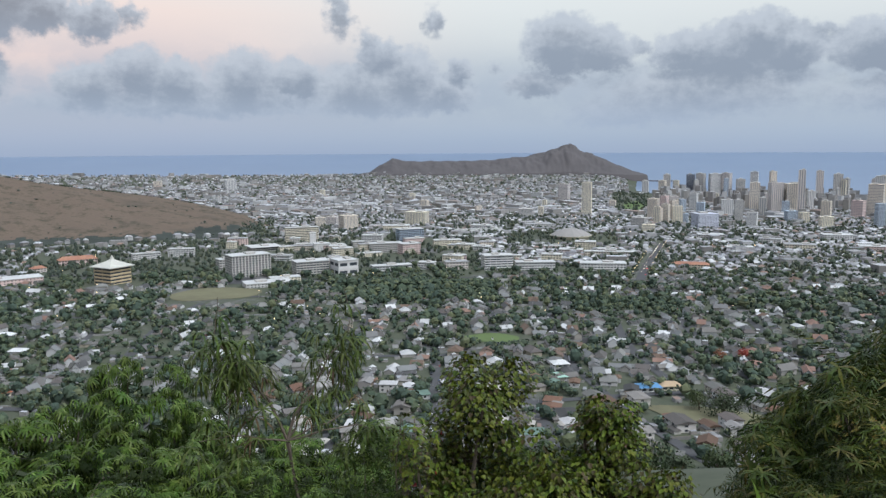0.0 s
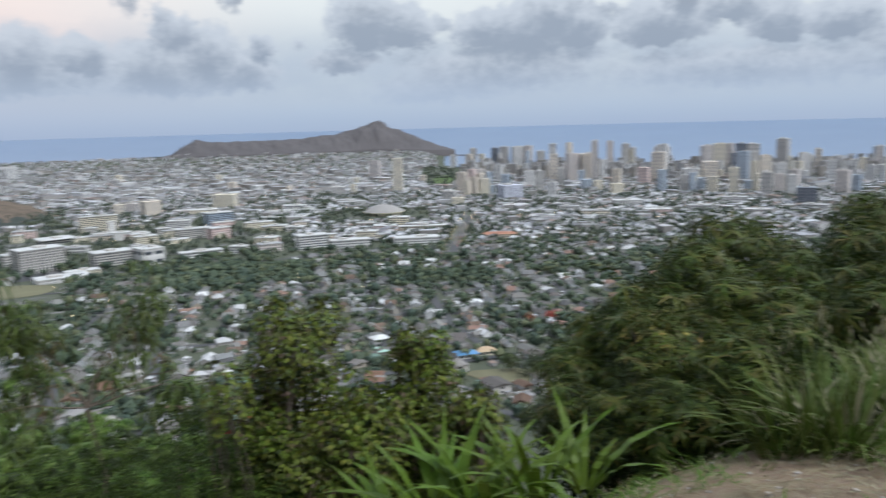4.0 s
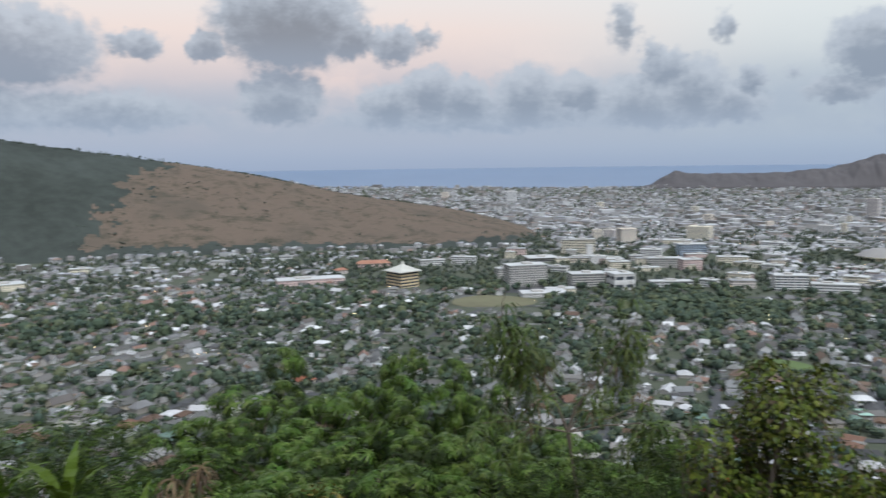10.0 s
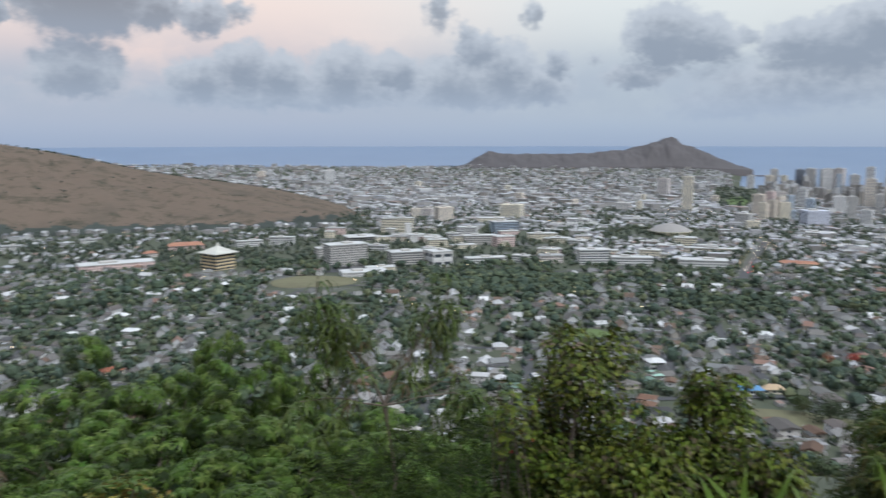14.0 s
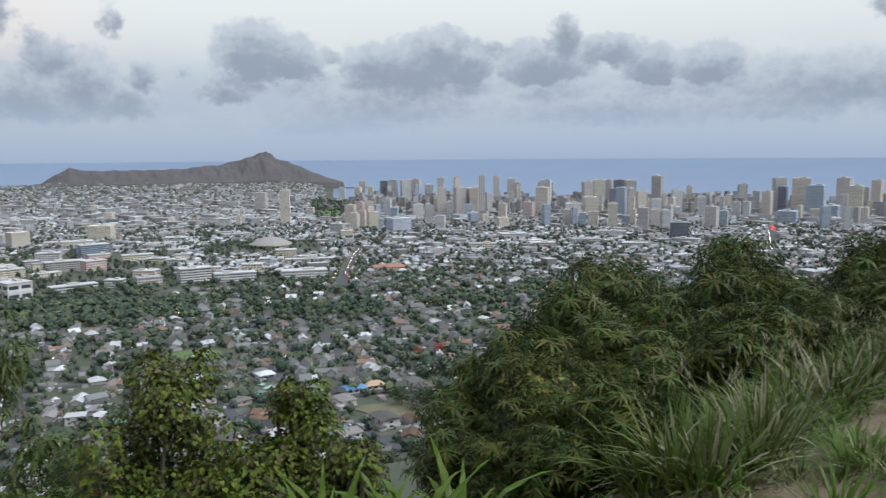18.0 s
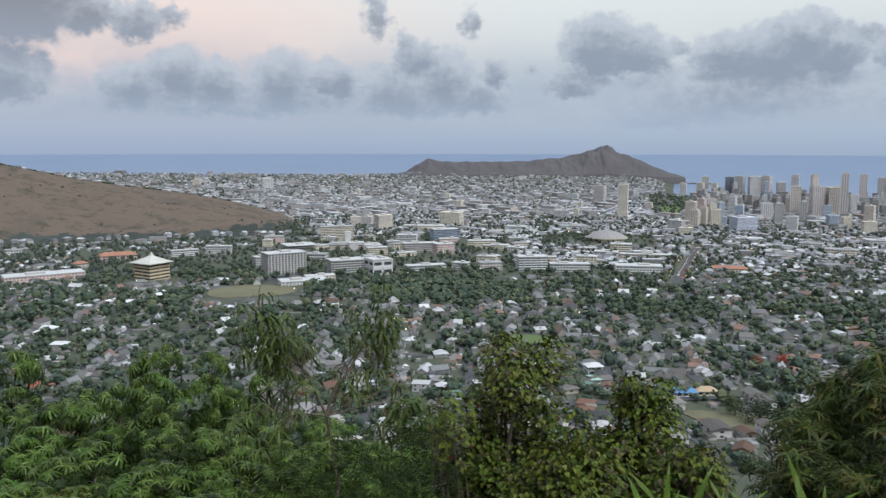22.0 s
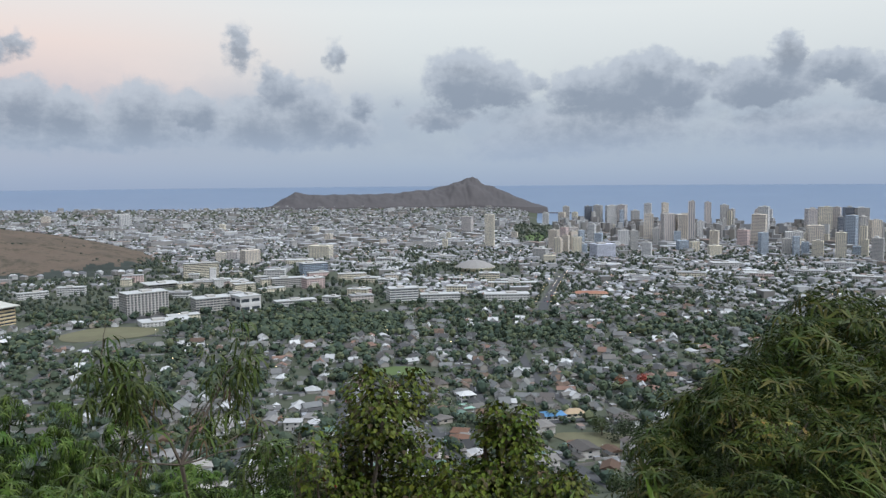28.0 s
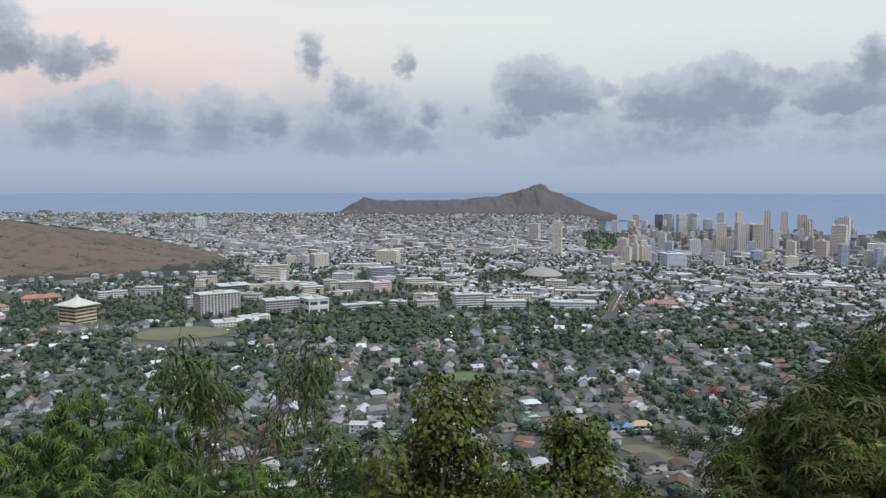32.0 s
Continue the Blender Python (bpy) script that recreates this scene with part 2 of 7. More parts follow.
GREENS = [(0.056, 0.074, 0.040, 1), (0.036, 0.056, 0.026, 1), (0.062, 0.082, 0.032, 1), (0.036, 0.054, 0.030, 1), (0.074, 0.086, 0.036, 1), (0.050, 0.066, 0.036, 1)]
ROOFS = [(0.78 * a, 0.77 * b, 0.72 * c, 1) if b < 0.5 else (0.8 * a, 0.8 * b, 0.8 * c, 1) for a, b, c, _ in ROOFS]
roof_m = material("roof_sheet", None, 0.8, 0.6, 0.22, tints=ROOFS, spec=0.12)
wall_m = material("house_paint", None, 0.7, 0.5, 0.16, tints=WALLS)
# Far roofs: low-contrast, slightly blue tints with distance haze put into the colour.
HAZED_ROOFS = [grey(0.33, -0.01, 0.02), grey(0.46, -0.01, 0.02), grey(0.13, 0, 0.01), grey(0.20), grey(0.26, 0.0, 0.01), grey(0.15, 0, 0.01), grey(0.34), grey(0.42), grey(0.28, 0.01), grey(0.18, 0.02), grey(0.22, 0.0, 0.01), (0.24, 0.17, 0.14, 1), grey(0.55), grey(0.24, 0.01), grey(0.30, 0, 0.02), grey(0.17, 0.01)]
HAZED_ROOFS = [(0.99 * a, 0.99 * b, 0.99 * c, 1) for a, b, c, _ in HAZED_ROOFS]
roof_far = material("roof_sheet_hazed", None, 0.65, 0.08, 0.3, tints=HAZED_ROOFS, by="island", coords="World")
FAR_WALLS = [grey(0.30, 0.01, -0.01), grey(0.38), grey(0.24, 0.02, -0.02), grey(0.46), grey(0.27, 0.01, -0.01), grey(0.20, 0.01, -0.01)]
wall_far = material("house_paint_far", None, 0.75, 0.08, 0.25, tints=FAR_WALLS, by="island", coords="World")
MID_ROOFS = [(0.60 * a, 0.595 * b, 0.56 * c, 1) for a, b, c, _ in HAZED_ROOFS]
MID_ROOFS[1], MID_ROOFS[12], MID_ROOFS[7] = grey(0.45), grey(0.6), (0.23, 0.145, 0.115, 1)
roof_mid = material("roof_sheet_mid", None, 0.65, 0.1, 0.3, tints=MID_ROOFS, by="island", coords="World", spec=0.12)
wall_mid = material("house_paint_mid", None, 0.75, 0.1, 0.2, tints=[grey(0.52), grey(0.36, 0.02, -0.02), grey(0.60), grey(0.28, 0.02, -0.03), (0.42, 0.37, 0.30, 1), grey(0.44)], by="island", coords="World")
glass_m = material("window_glass", (0.03, 0.035, 0.045, 1), 0.12, 0.3, 0.3, spec=0.6)
crown_m = material("tree_crown", None, 0.7, 0.5, 0.35, tints=GREENS, how="LINEAR", spec=0.2)
# Far crowns: distance haze is put into these lighter, bluer greens.
HAZED_GREENS = [(0.062, 0.080, 0.060, 1), (0.052, 0.067, 0.054, 1), (0.078, 0.095, 0.064, 1), (0.058, 0.073, 0.058, 1), (0.092, 0.102, 0.066, 1)]
crown_hazed = material("tree_crown_hazed", None, 0.75, 0.1, 0.45, tints=HAZED_GREENS, by="island", coords="World", spec=0.15)
NEAR_GREENS = [(0.034, 0.048, 0.026, 1), (0.026, 0.038, 0.024, 1), (0.046, 0.060, 0.030, 1), (0.030, 0.044, 0.028, 1), (0.066, 0.074, 0.034, 1), (0.038, 0.050, 0.028, 1)]
# Lifted and greyed: some haze is put into the suburb crowns' colour too.
NEAR_GREENS = [(1.6 * a, 1.62 * b, 1.9 * c, 1) for a, b, c, _ in NEAR_GREENS]
crown_near = material("tree_crown_near", None, 0.7, 0.35, 0.5, tints=NEAR_GREENS, by="island", coords="World", spec=0.2)
bark_m = material("bark", (0.10, 0.075, 0.055, 1), 0.85, 6.0, 0.35, 0.01)


# ---- mesh helpers ----
def mesh_from(name, verts, faces, mats, index=None, flat=True):
    """A mesh from verts and faces: a list of tuples, or an array with one row a quad."""
    V = np.asarray(verts, dtype=np.float32).reshape(-1, 3)
    if isinstance(faces, np.ndarray):
        loops, sizes = faces.reshape(-1), np.full(len(faces), faces.shape[1])
    else:
        loops, sizes = np.array([i for f in faces for i in f]), np.array([len(f) for f in faces])
    return mesh_arrays(name, V, loops, sizes, mats, index, flat)


def mesh_arrays(name, V, loops, sizes, mats, index=None, flat=True):
    me = bpy.data.meshes.new(name)
    me.vertices.add(len(V))
    me.vertices.foreach_set("co", np.ascontiguousarray(V, dtype=np.float32).reshape(-1))
    me.loops.add(len(loops))
    me.loops.foreach_set("vertex_index", np.ascontiguousarray(loops, dtype=np.int32))
    me.polygons.add(len(sizes))
    me.polygons.foreach_set("loop_start", np.concatenate([[0], np.cumsum(sizes)[:-1]]).astype(np.int32))
    for m in mats:
        me.materials.append(m)
    if index is not None:
        me.polygons.foreach_set("material_index", np.asarray(index, dtype=np.int32))
    me.polygons.foreach_set("use_smooth", np.full(len(sizes), not flat, dtype=bool))
    me.update(calc_edges=True)
    return me


def scattered(name, template, places, mats):
    """One mesh of many copies of a template (verts, faces, material indices) at rows of x, y, z, turn, sx, sy, sz."""
    tv, tf, ti = template
    tv = np.asarray(tv, dtype=float)
    P = np.asarray(places, dtype=float)
    c, s = np.cos(P[:, 3])[:, None], np.sin(P[:, 3])[:, None]
    X, Y, Z = tv[None, :, 0] * P[:, 4:5], tv[None, :, 1] * P[:, 5:6], tv[None, :, 2] * P[:, 6:7]
    V = np.stack([X * c - Y * s + P[:, 0:1], X * s + Y * c + P[:, 1:2], Z + P[:, 2:3]], axis=2).reshape(-1, 3)
    one = np.array([i for f in tf for i in f])
    loops = (one[None, :] + len(tv) * np.arange(len(P))[:, None]).reshape(-1)
    return mesh_arrays(name, V, loops, np.tile([len(f) for f in tf], len(P)), mats, np.tile(np.asarray(ti), len(P)))


def part(name, bm, mat, parent, label="", flat=True):
    me = bpy.data.meshes.new(name)
    bm.to_mesh(me)
    bm.free()
    me.materials.append(mat)
    if not flat:
        me.polygons.foreach_set("use_smooth", np.ones(len(me.polygons), dtype=bool))
    ob = new(name, me)
    ob.parent = parent
    if label:
        ob["label"] = label
    return ob


def piece(name, me, parent, label=""):
    ob = new(name, me)
    ob.parent = parent
    if label:
        ob["label"] = label
    return ob


def add_box(bm, x0, x1, y0, y1, z0, z1):
    v = [bm.verts.new((x, y, z)) for z in (z0, z1) for x, y in ((x0, y0), (x1, y0), (x1, y1), (x0, y1))]
    for f in ((3, 2, 1, 0), (4, 5, 6, 7), (0, 1, 5, 4), (1, 2, 6, 5), (2, 3, 7, 6), (3, 0, 4, 7)):
        bm.faces.new([v[i] for i in f])


# ---- lie of the land ----
def sstep(v, lo, hi):
    t = np.clip((np.asarray(v, dtype=float) - lo) / (hi - lo), 0, 1)
    return t * t * (3 - 2 * t)


def far_of(r):
    """The far country is drawn in towards the lookout past 2.5 km, so that the horizon stands at 4.7 km."""
    u = np.minimum(np.maximum((r - 2500) / 2400, 0), 0.93)
    return np.where(r < 2500, r, 2500 + 2400 * u / (1 - u))


def near_z(x, y):
    d = (y - 4.0 - 0.33 * x) / 1.05
    return np.interp(d, [-400, -60, -30, -4, 0, 3, 10, 25, 60, 150, 400], [90, 14, 1.5, 0, -1.2, -3.2, -9, -20, -42, -88, -158])


def land_z(x, y):
    x, y = np.asarray(x, dtype=float), np.asarray(y, dtype=float)
    r = np.hypot(x, y)
    az = np.degrees(np.arctan2(x, y))
    R = far_of(r)
    e = np.interp(R, [0, 400, 500, 700, 1000, 1400, 2000, 2600, 3500, 4500, 5500, 6200, 7000], [75, 75, 65, 55, 45, 32, 20, 14, 14, 24, 43, 10, -40])
    coast = sstep(az, 11.0, 14.6)
    e = e * (1 - coast) + coast * np.interp(R, [0, 400, 500, 700, 1000, 1400, 2000, 2600, 3500, 3900, 4100, 7000], [75, 75, 65, 55, 45, 32, 20, 14, 9, 5, -6, -20])
    e = e + 26 * sstep(-az, 12, 30) * sstep(R, 3500, 5500) * (1 - sstep(R, 5600, 6200))
    e = e + 118 * sstep(-az, 46, 65) * sstep(r, 1000, 2000)
    far = EYE - r / np.maximum(R, 1) * (235 - e)
    w = sstep(r, 260, 420)
    return near_z(x, y) * (1 - w) + far * w


def spot(az, r):
    """Place at an azimuth (degrees to the right of straight ahead) and distance, on the ground."""
    x, y = r * math.sin(radians(az)), r * math.cos(radians(az))
    return x, y, float(land_z(x, y))


def ring_sheet(name, radii, azs, height, mats, pick=None, flat=False, closed=False):
    A, Rr = np.meshgrid(np.radians(azs), radii)
    X, Y = Rr * np.sin(A), Rr * np.cos(A)
    Z = height(X, Y)
    n, m = len(radii), len(azs)
    V = np.stack([X, Y, Z], axis=2).reshape(-1, 3)
    J = np.arange(m if closed else m - 1)
    I = np.arange(n - 1)[:, None]
    K = (J + 1) % m
    F = np.stack([I * m + K, I * m + J, (I + 1) * m + J, (I + 1) * m + K], axis=2).reshape(-1, 4)
    idx = np.repeat([pick(q) if pick else 0 for q in radii[:-1]], len(J))
    return mesh_from(name, V, F, mats, idx, flat)


def town_ground():
    m = bpy.data.materials.new("town_ground")
    m.use_nodes = True
    tr = m.node_tree
    p = tr.nodes["Principled BSDF"]
    pos = tr.nodes.new("ShaderNodeNewGeometry").outputs["Position"]
    big, small = fbm(tr, pos, 0.012, 4.0), fbm(tr, pos, 0.12, 6.0, 0.65)
    green = mix(tr, small, (0.036, 0.048, 0.028, 1), (0.090, 0.096, 0.060, 1))
    paved = mix(tr, small, (0.07, 0.07, 0.07, 1), (0.16, 0.155, 0.15, 1))
    tr.links.new(mix(tr, smooth(tr, calc(tr, "MULTIPLY_ADD", small, 0.35, big), 0.72, 0.84), green, paved), p.inputs["Base Color"])
    p.inputs["Roughness"].default_value = 0.9
    return m


def dirt_ground():
    m = bpy.data.materials.new("dirt_and_litter")
    m.use_nodes = True
    tr = m.node_tree
    p = tr.nodes["Principled BSDF"]
    pos = tr.nodes.new("ShaderNodeNewGeometry").outputs["Position"]
    big, mid, small = fbm(tr, pos, 0.7, 4.0), fbm(tr, pos, 5.0, 6.0, 0.7), fbm(tr, pos, 45.0, 5.0, 0.7)
    soil = mix(tr, small, (0.085, 0.052, 0.034, 1), (0.34, 0.235, 0.160, 1))
    straw = mix(tr, mid, (0.165, 0.118, 0.070, 1), (0.31, 0.245, 0.155, 1))
    c = mix(tr, smooth(tr, mid, 0.42, 0.62), soil, straw)
    c = mix(tr, calc(tr, "MULTIPLY", smooth(tr, big, 0.52, 0.66), 0.45), c, (0.075, 0.095, 0.035, 1))
    tr.links.new(c, p.inputs["Base Color"])
    p.inputs["Roughness"].default_value = 0.95
    b = tr.nodes.new("ShaderNodeBump")
    b.inputs["Strength"].default_value, b.inputs["Distance"].default_value = 0.8, 0.03
    tr.links.new(calc(tr, "ADD", mid, small), b.inputs["Height"]), tr.links.new(b.outputs[0], p.inputs["Normal"])
    return m


town_m, dirt_m = town_ground(), dirt_ground()
radii = np.concatenate([[0.05], np.geomspace(0.6, 420, 80), np.geomspace(430, 4560, 90)])
rough_near = lambda x, y: land_z(x, y) + 0.05 * np.sin(2.3 * x + 1.1 * y) * np.sin(1.7 * y - 0.6 * x) * (np.hypot(x, y) < 60)
ground = new("ground", ring_sheet("ground", radii, np.linspace(-180, 180, 301)[:-1], rough_near, [dirt_m, town_m], lambda r: 0 if r < 60 else 1, closed=True))
tagged(ground, "hillside of bare dirt falling to a green suburban plain", "ground", kind="structure")


def sea_z(x, y):
    r = np.hypot(x, y)
    return EYE - r * 235 / far_of(r)


def sea_material():
    m = bpy.data.materials.new("sea_water")
    m.use_nodes = True
    tr = m.node_tree
    p = tr.nodes["Principled BSDF"]
    pos = tr.nodes.new("ShaderNodeNewGeometry").outputs["Position"]
    drift = fbm(tr, vec(tr, "MULTIPLY", pos, (1.0, 1.0, 6.0)), 0.004, 5.0)
    tr.links.new(mix(tr, drift, (0.120, 0.174, 0.262, 1), (0.152, 0.208, 0.300, 1)), p.inputs["Base Color"])
    p.inputs["Roughness"].default_value = 0.4
    p.inputs["Specular IOR Level"].default_value = 0.5
    return m


sea_m = sea_material()
sea = new("water", ring_sheet("water", np.geomspace(3300, 4652, 60), np.linspace(-180, 180, 241)[:-1], sea_z, [sea_m], closed=True))
tagged(sea, "calm grey-blue ocean meeting a hazy horizon", "sea", kind="structure")


# ---- the far crater and the near ridge ----
def crater_top(az):
    """Height of the crater's skyline, in degrees over the coast."""
    line = np.interp(az, [-6.6, -5.2, -4.3, -3.6, -2.4, 1.7, 3.7, 4.7, 5.7, 6.5, 7.3, 7.9, 8.5, 8.95, 9.3, 9.6, 9.9, 10.5, 11.3, 12.3, 13.3, 14.4], [0, 0.3, 0.85, 1.22, 1.02, 1.03, 1.1, 1.24, 1.27, 1.5, 1.66, 1.84, 2.08, 2.19, 2.1, 1.8, 1.58, 1.5, 1.15, 0.7, 0.33, 0])
    return line + 0.02 * np.sin(az * 5.1) * (line > 0.2)


def crater():
    azs, steps = np.linspace(-7.5, 16, 320), np.linspace(0, 1, 46)
    V, F = [], []
    for s in steps:
        for a in azs:
            top = float(crater_top(a))
            r = 3780 + 420 * s
            rise = math.sin(min(s / 0.55, 1) * math.pi / 2) if s < 0.55 else 1 - 0.75 * ((s - 0.55) / 0.45)
            gully = noise.fractal(Vector((a * 0.9 + s * 1.5, s * 2.6, 3.0)), 0.8, 2.1, 5) * 0.34 * math.sin(math.pi * min(s / 0.55, 1)) + 0.07 * noise.noise(Vector((a * 4.0, s * 5, 0)))
            lift = max(top * (rise + gully * (0.45 if s < 0.55 else 0.1)), -0.2)
            el = -2.12 + lift + (-0.35 if top < 0.02 else 0.0) - (1.6 if s == 0 else 0.0)
            V.append((r * math.sin(radians(a)), r * math.cos(radians(a)), EYE + r * math.tan(radians(el))))
    m = len(azs)
    for i in range(len(steps) - 1):
        for j in range(m - 1):
            F.append((i * m + j, i * m + j + 1, (i + 1) * m + j + 1, (i + 1) * m + j))
    rock = material("crater_rock", (0.108, 0.100, 0.102, 1), 0.95, 0.012, 0.22, wear=0.3, spec=0.1, coords="World")
    tagged(new("crater_ridge", mesh_from("crater_ridge", V, F, [rock], flat=False)), "long eroded brown volcanic crater ridge with one sharp peak", "mountain", kind="structure")


crater()


def ridge_top(az):
    line = 3.55 - 0.2 * (az + 58.0)
    line = line + 0.62 * np.exp(-((az + 34) / 9.0) ** 2) + 0.75 * np.exp(-((az + 18.2) / 7.0) ** 2)
    k = 0.35
    return -k * np.log(np.exp(-line / k) + np.exp(-3.5 / k))


def ridge_foot(az):
    return -6.2 + 3.6 * sstep(-az, 46, 66)


def ridge_point(a, s):
    """Point of the ridge's face: s is 0 at its foot and 1 at its crest."""
    foot, top = float(ridge_foot(a)), float(ridge_top(a))
    r0 = 1960
    r = r0 + 620 * s
    e = foot + (max(top, foot - 0.2) - foot) * (1 - (1 - min(s, 1)) ** 1.35) - (0 if s <= 1 else 4.0 * (s - 1))
    return r, e


def hill():
    azs, steps = np.linspace(-90, -9.5, 420), np.linspace(-0.04, 1.25, 70)
    V, F, idx = [], [], []
    for s in steps:
        for a in azs:
            r, e = ridge_point(a, s)
            w = math.sin(math.pi * min(max(s, 0), 1))
            e += w * (0.24 * noise.fractal(Vector((a * 0.35, s * 2.2, 1.0)), 0.8, 2.1, 6)) + 0.02 * noise.noise(Vector((a * 3, s * 12, 0)))
            V.append((r * math.sin(radians(a)), r * math.cos(radians(a)), EYE + r * math.tan(radians(e))))
    m = len(azs)
    for i in range(len(steps) - 1):
        for j in range(m - 1):
            F.append((i * m + j, i * m + j + 1, (i + 1) * m + j + 1, (i + 1) * m + j))
            s, a = steps[i], azs[j]
            edge = -38.6 - 6.0 * (1 - s) + 1.8 * noise.noise(Vector((s * 5, a * 0.4, 0))) + 2.6 * noise.noise(Vector((s * 14, a * 1.2, 7.0))) + 0.8 * noise.noise(Vector((s * 70, a * 7.0, 3.0)))
            idx.append(1 if a < edge or s < 0.07 + 0.09 * noise.noise(Vector((a * 0.9, 1.0, 0))) else (1 if a > -19.5 and s < 0.075 * (a + 19.5) + 0.22 * noise.noise(Vector((a * 1.3, s * 6, 5.0))) else 0))
    dry = bpy.data.materials.new("dry_grass_slope")
    dry.use_nodes = True
    tr = dry.node_tree
    p = tr.nodes["Principled BSDF"]
    pos = tr.nodes.new("ShaderNodeNewGeometry").outputs["Position"]
    stretched = vec(tr, "MULTIPLY", pos, (1.0, 1.0, 2.6))
    big, mid, small = fbm(tr, pos, 0.006, 4.0), fbm(tr, stretched, 0.02, 6.0, 0.65), fbm(tr, stretched, 0.12, 5.0, 0.7)
    c = mix(tr, mid, (0.110, 0.084, 0.068, 1), (0.182, 0.138, 0.104, 1))
    c = mix(tr, smooth(tr, calc(tr, "MULTIPLY_ADD", small, 0.5, mid), 0.70, 0.95), c, (0.068, 0.062, 0.046, 1))
    c = mix(tr, calc(tr, "MULTIPLY", smooth(tr, big, 0.5, 0.68), 0.55), c, (0.085, 0.075, 0.060, 1))
    tr.links.new(c, p.inputs["Base Color"])
    p.inputs["Roughness"].default_value, p.inputs["Specular IOR Level"].default_value = 0.95, 0.1
    wood = material("ridge_scrub", (0.052, 0.060, 0.053, 1), 0.95, 0.03, 0.5, wear=0.5, spec=0.1, coords="World")
    tagged(new("hill", mesh_from("hill", V, F, [dry, wood], idx, flat=False)), "long ridge of dry brown grass turning to dark green woodland", "hill", kind="structure")


hill()


# ---- towers ----
SHADES = {"white": grey(0.57, 0.01, -0.01), "tan": (0.64, 0.565, 0.475, 1), "grey": (0.45, 0.43, 0.405, 1), "cream": (0.66, 0.60, 0.48, 1), "slate": (0.24, 0.26, 0.29, 1), "brown": (0.57, 0.515, 0.485, 1), "pink": (0.60, 0.46, 0.43, 1), "blue": (0.42, 0.50, 0.60, 1), "lattice": (0.56, 0.58, 0.66, 1)}
shade_m = {k: material("facade_" + k, c, 0.75, 0.12, 0.14, wear=0.2) for k, c in SHADES.items()}
tower_glass = material("tower_glass", (0.235, 0.25, 0.27, 1), 0.25, 0.2, 0.5, spec=0.5)
dark_glass = material("dark_tower_glass", (0.10, 0.11, 0.14, 1), 0.2, 0.2, 0.4, spec=0.5)
rng = random.Random(7)


def facade_mesh(w, d, h, bay, storey, style, mat, below=8.0, glass=None):
    """A hollow block whose four sides are bays with sunk windows. style: shares of a bay and a storey that stay wall."""
    V, F, idx = [], [], []
    nz = max(1, round(h / storey))
    for (x0, y0), (x1, y1) in (((-w / 2, -d / 2), (w / 2, -d / 2)), ((w / 2, -d / 2), (w / 2, d / 2)), ((w / 2, d / 2), (-w / 2, d / 2)), ((-w / 2, d / 2), (-w / 2, -d / 2))):
        run = math.hypot(x1 - x0, y1 - y0)
        nx = max(1, round(run / bay))
        ux, uy = (x1 - x0) / run, (y1 - y0) / run
        base = len(V)
        for j in range(nz + 1):
            for i in range(nx + 1):
                V.append((x0 + ux * run * i / nx, y0 + uy * run * i / nx, h * j / nz))
        cw, ch = run / nx, h / nz
        for j in range(nz):
            for i in range(nx):
                q = [base + j * (nx + 1) + i, base + j * (nx + 1) + i + 1, base + (j + 1) * (nx + 1) + i + 1, base + (j + 1) * (nx + 1) + i]
                k = len(V)
                fx, fz = style
                for sx, sz in ((fx, fz), (1 - fx, fz), (1 - fx, 1 - fz), (fx, 1 - fz)):
                    V.append((x0 + ux * cw * (i + sx) - uy * 0.35, y0 + uy * cw * (i + sx) + ux * 0.35, h * j / nz + ch * sz))
                for e in range(4):
                    F.append((q[e], q[(e + 1) % 4], k + (e + 1) % 4, k + e))
                    idx.append(0)
                F.append((k, k + 1, k + 2, k + 3))
                idx.append(1)
        k = len(V)
        V += [(x0, y0, -below), (x1, y1, -below)]
        F.append((k, k + 1, base + nx, base))
        idx.append(0)
    k = len(V)
    V += [(-w / 2, -d / 2, h), (w / 2, -d / 2, h), (w / 2, d / 2, h), (-w / 2, d / 2, h)]
    F.append((k, k + 1, k + 2, k + 3))
    idx.append(0)
    me = mesh_from("facade", V, F, [mat, glass or tower_glass], idx)
    return me


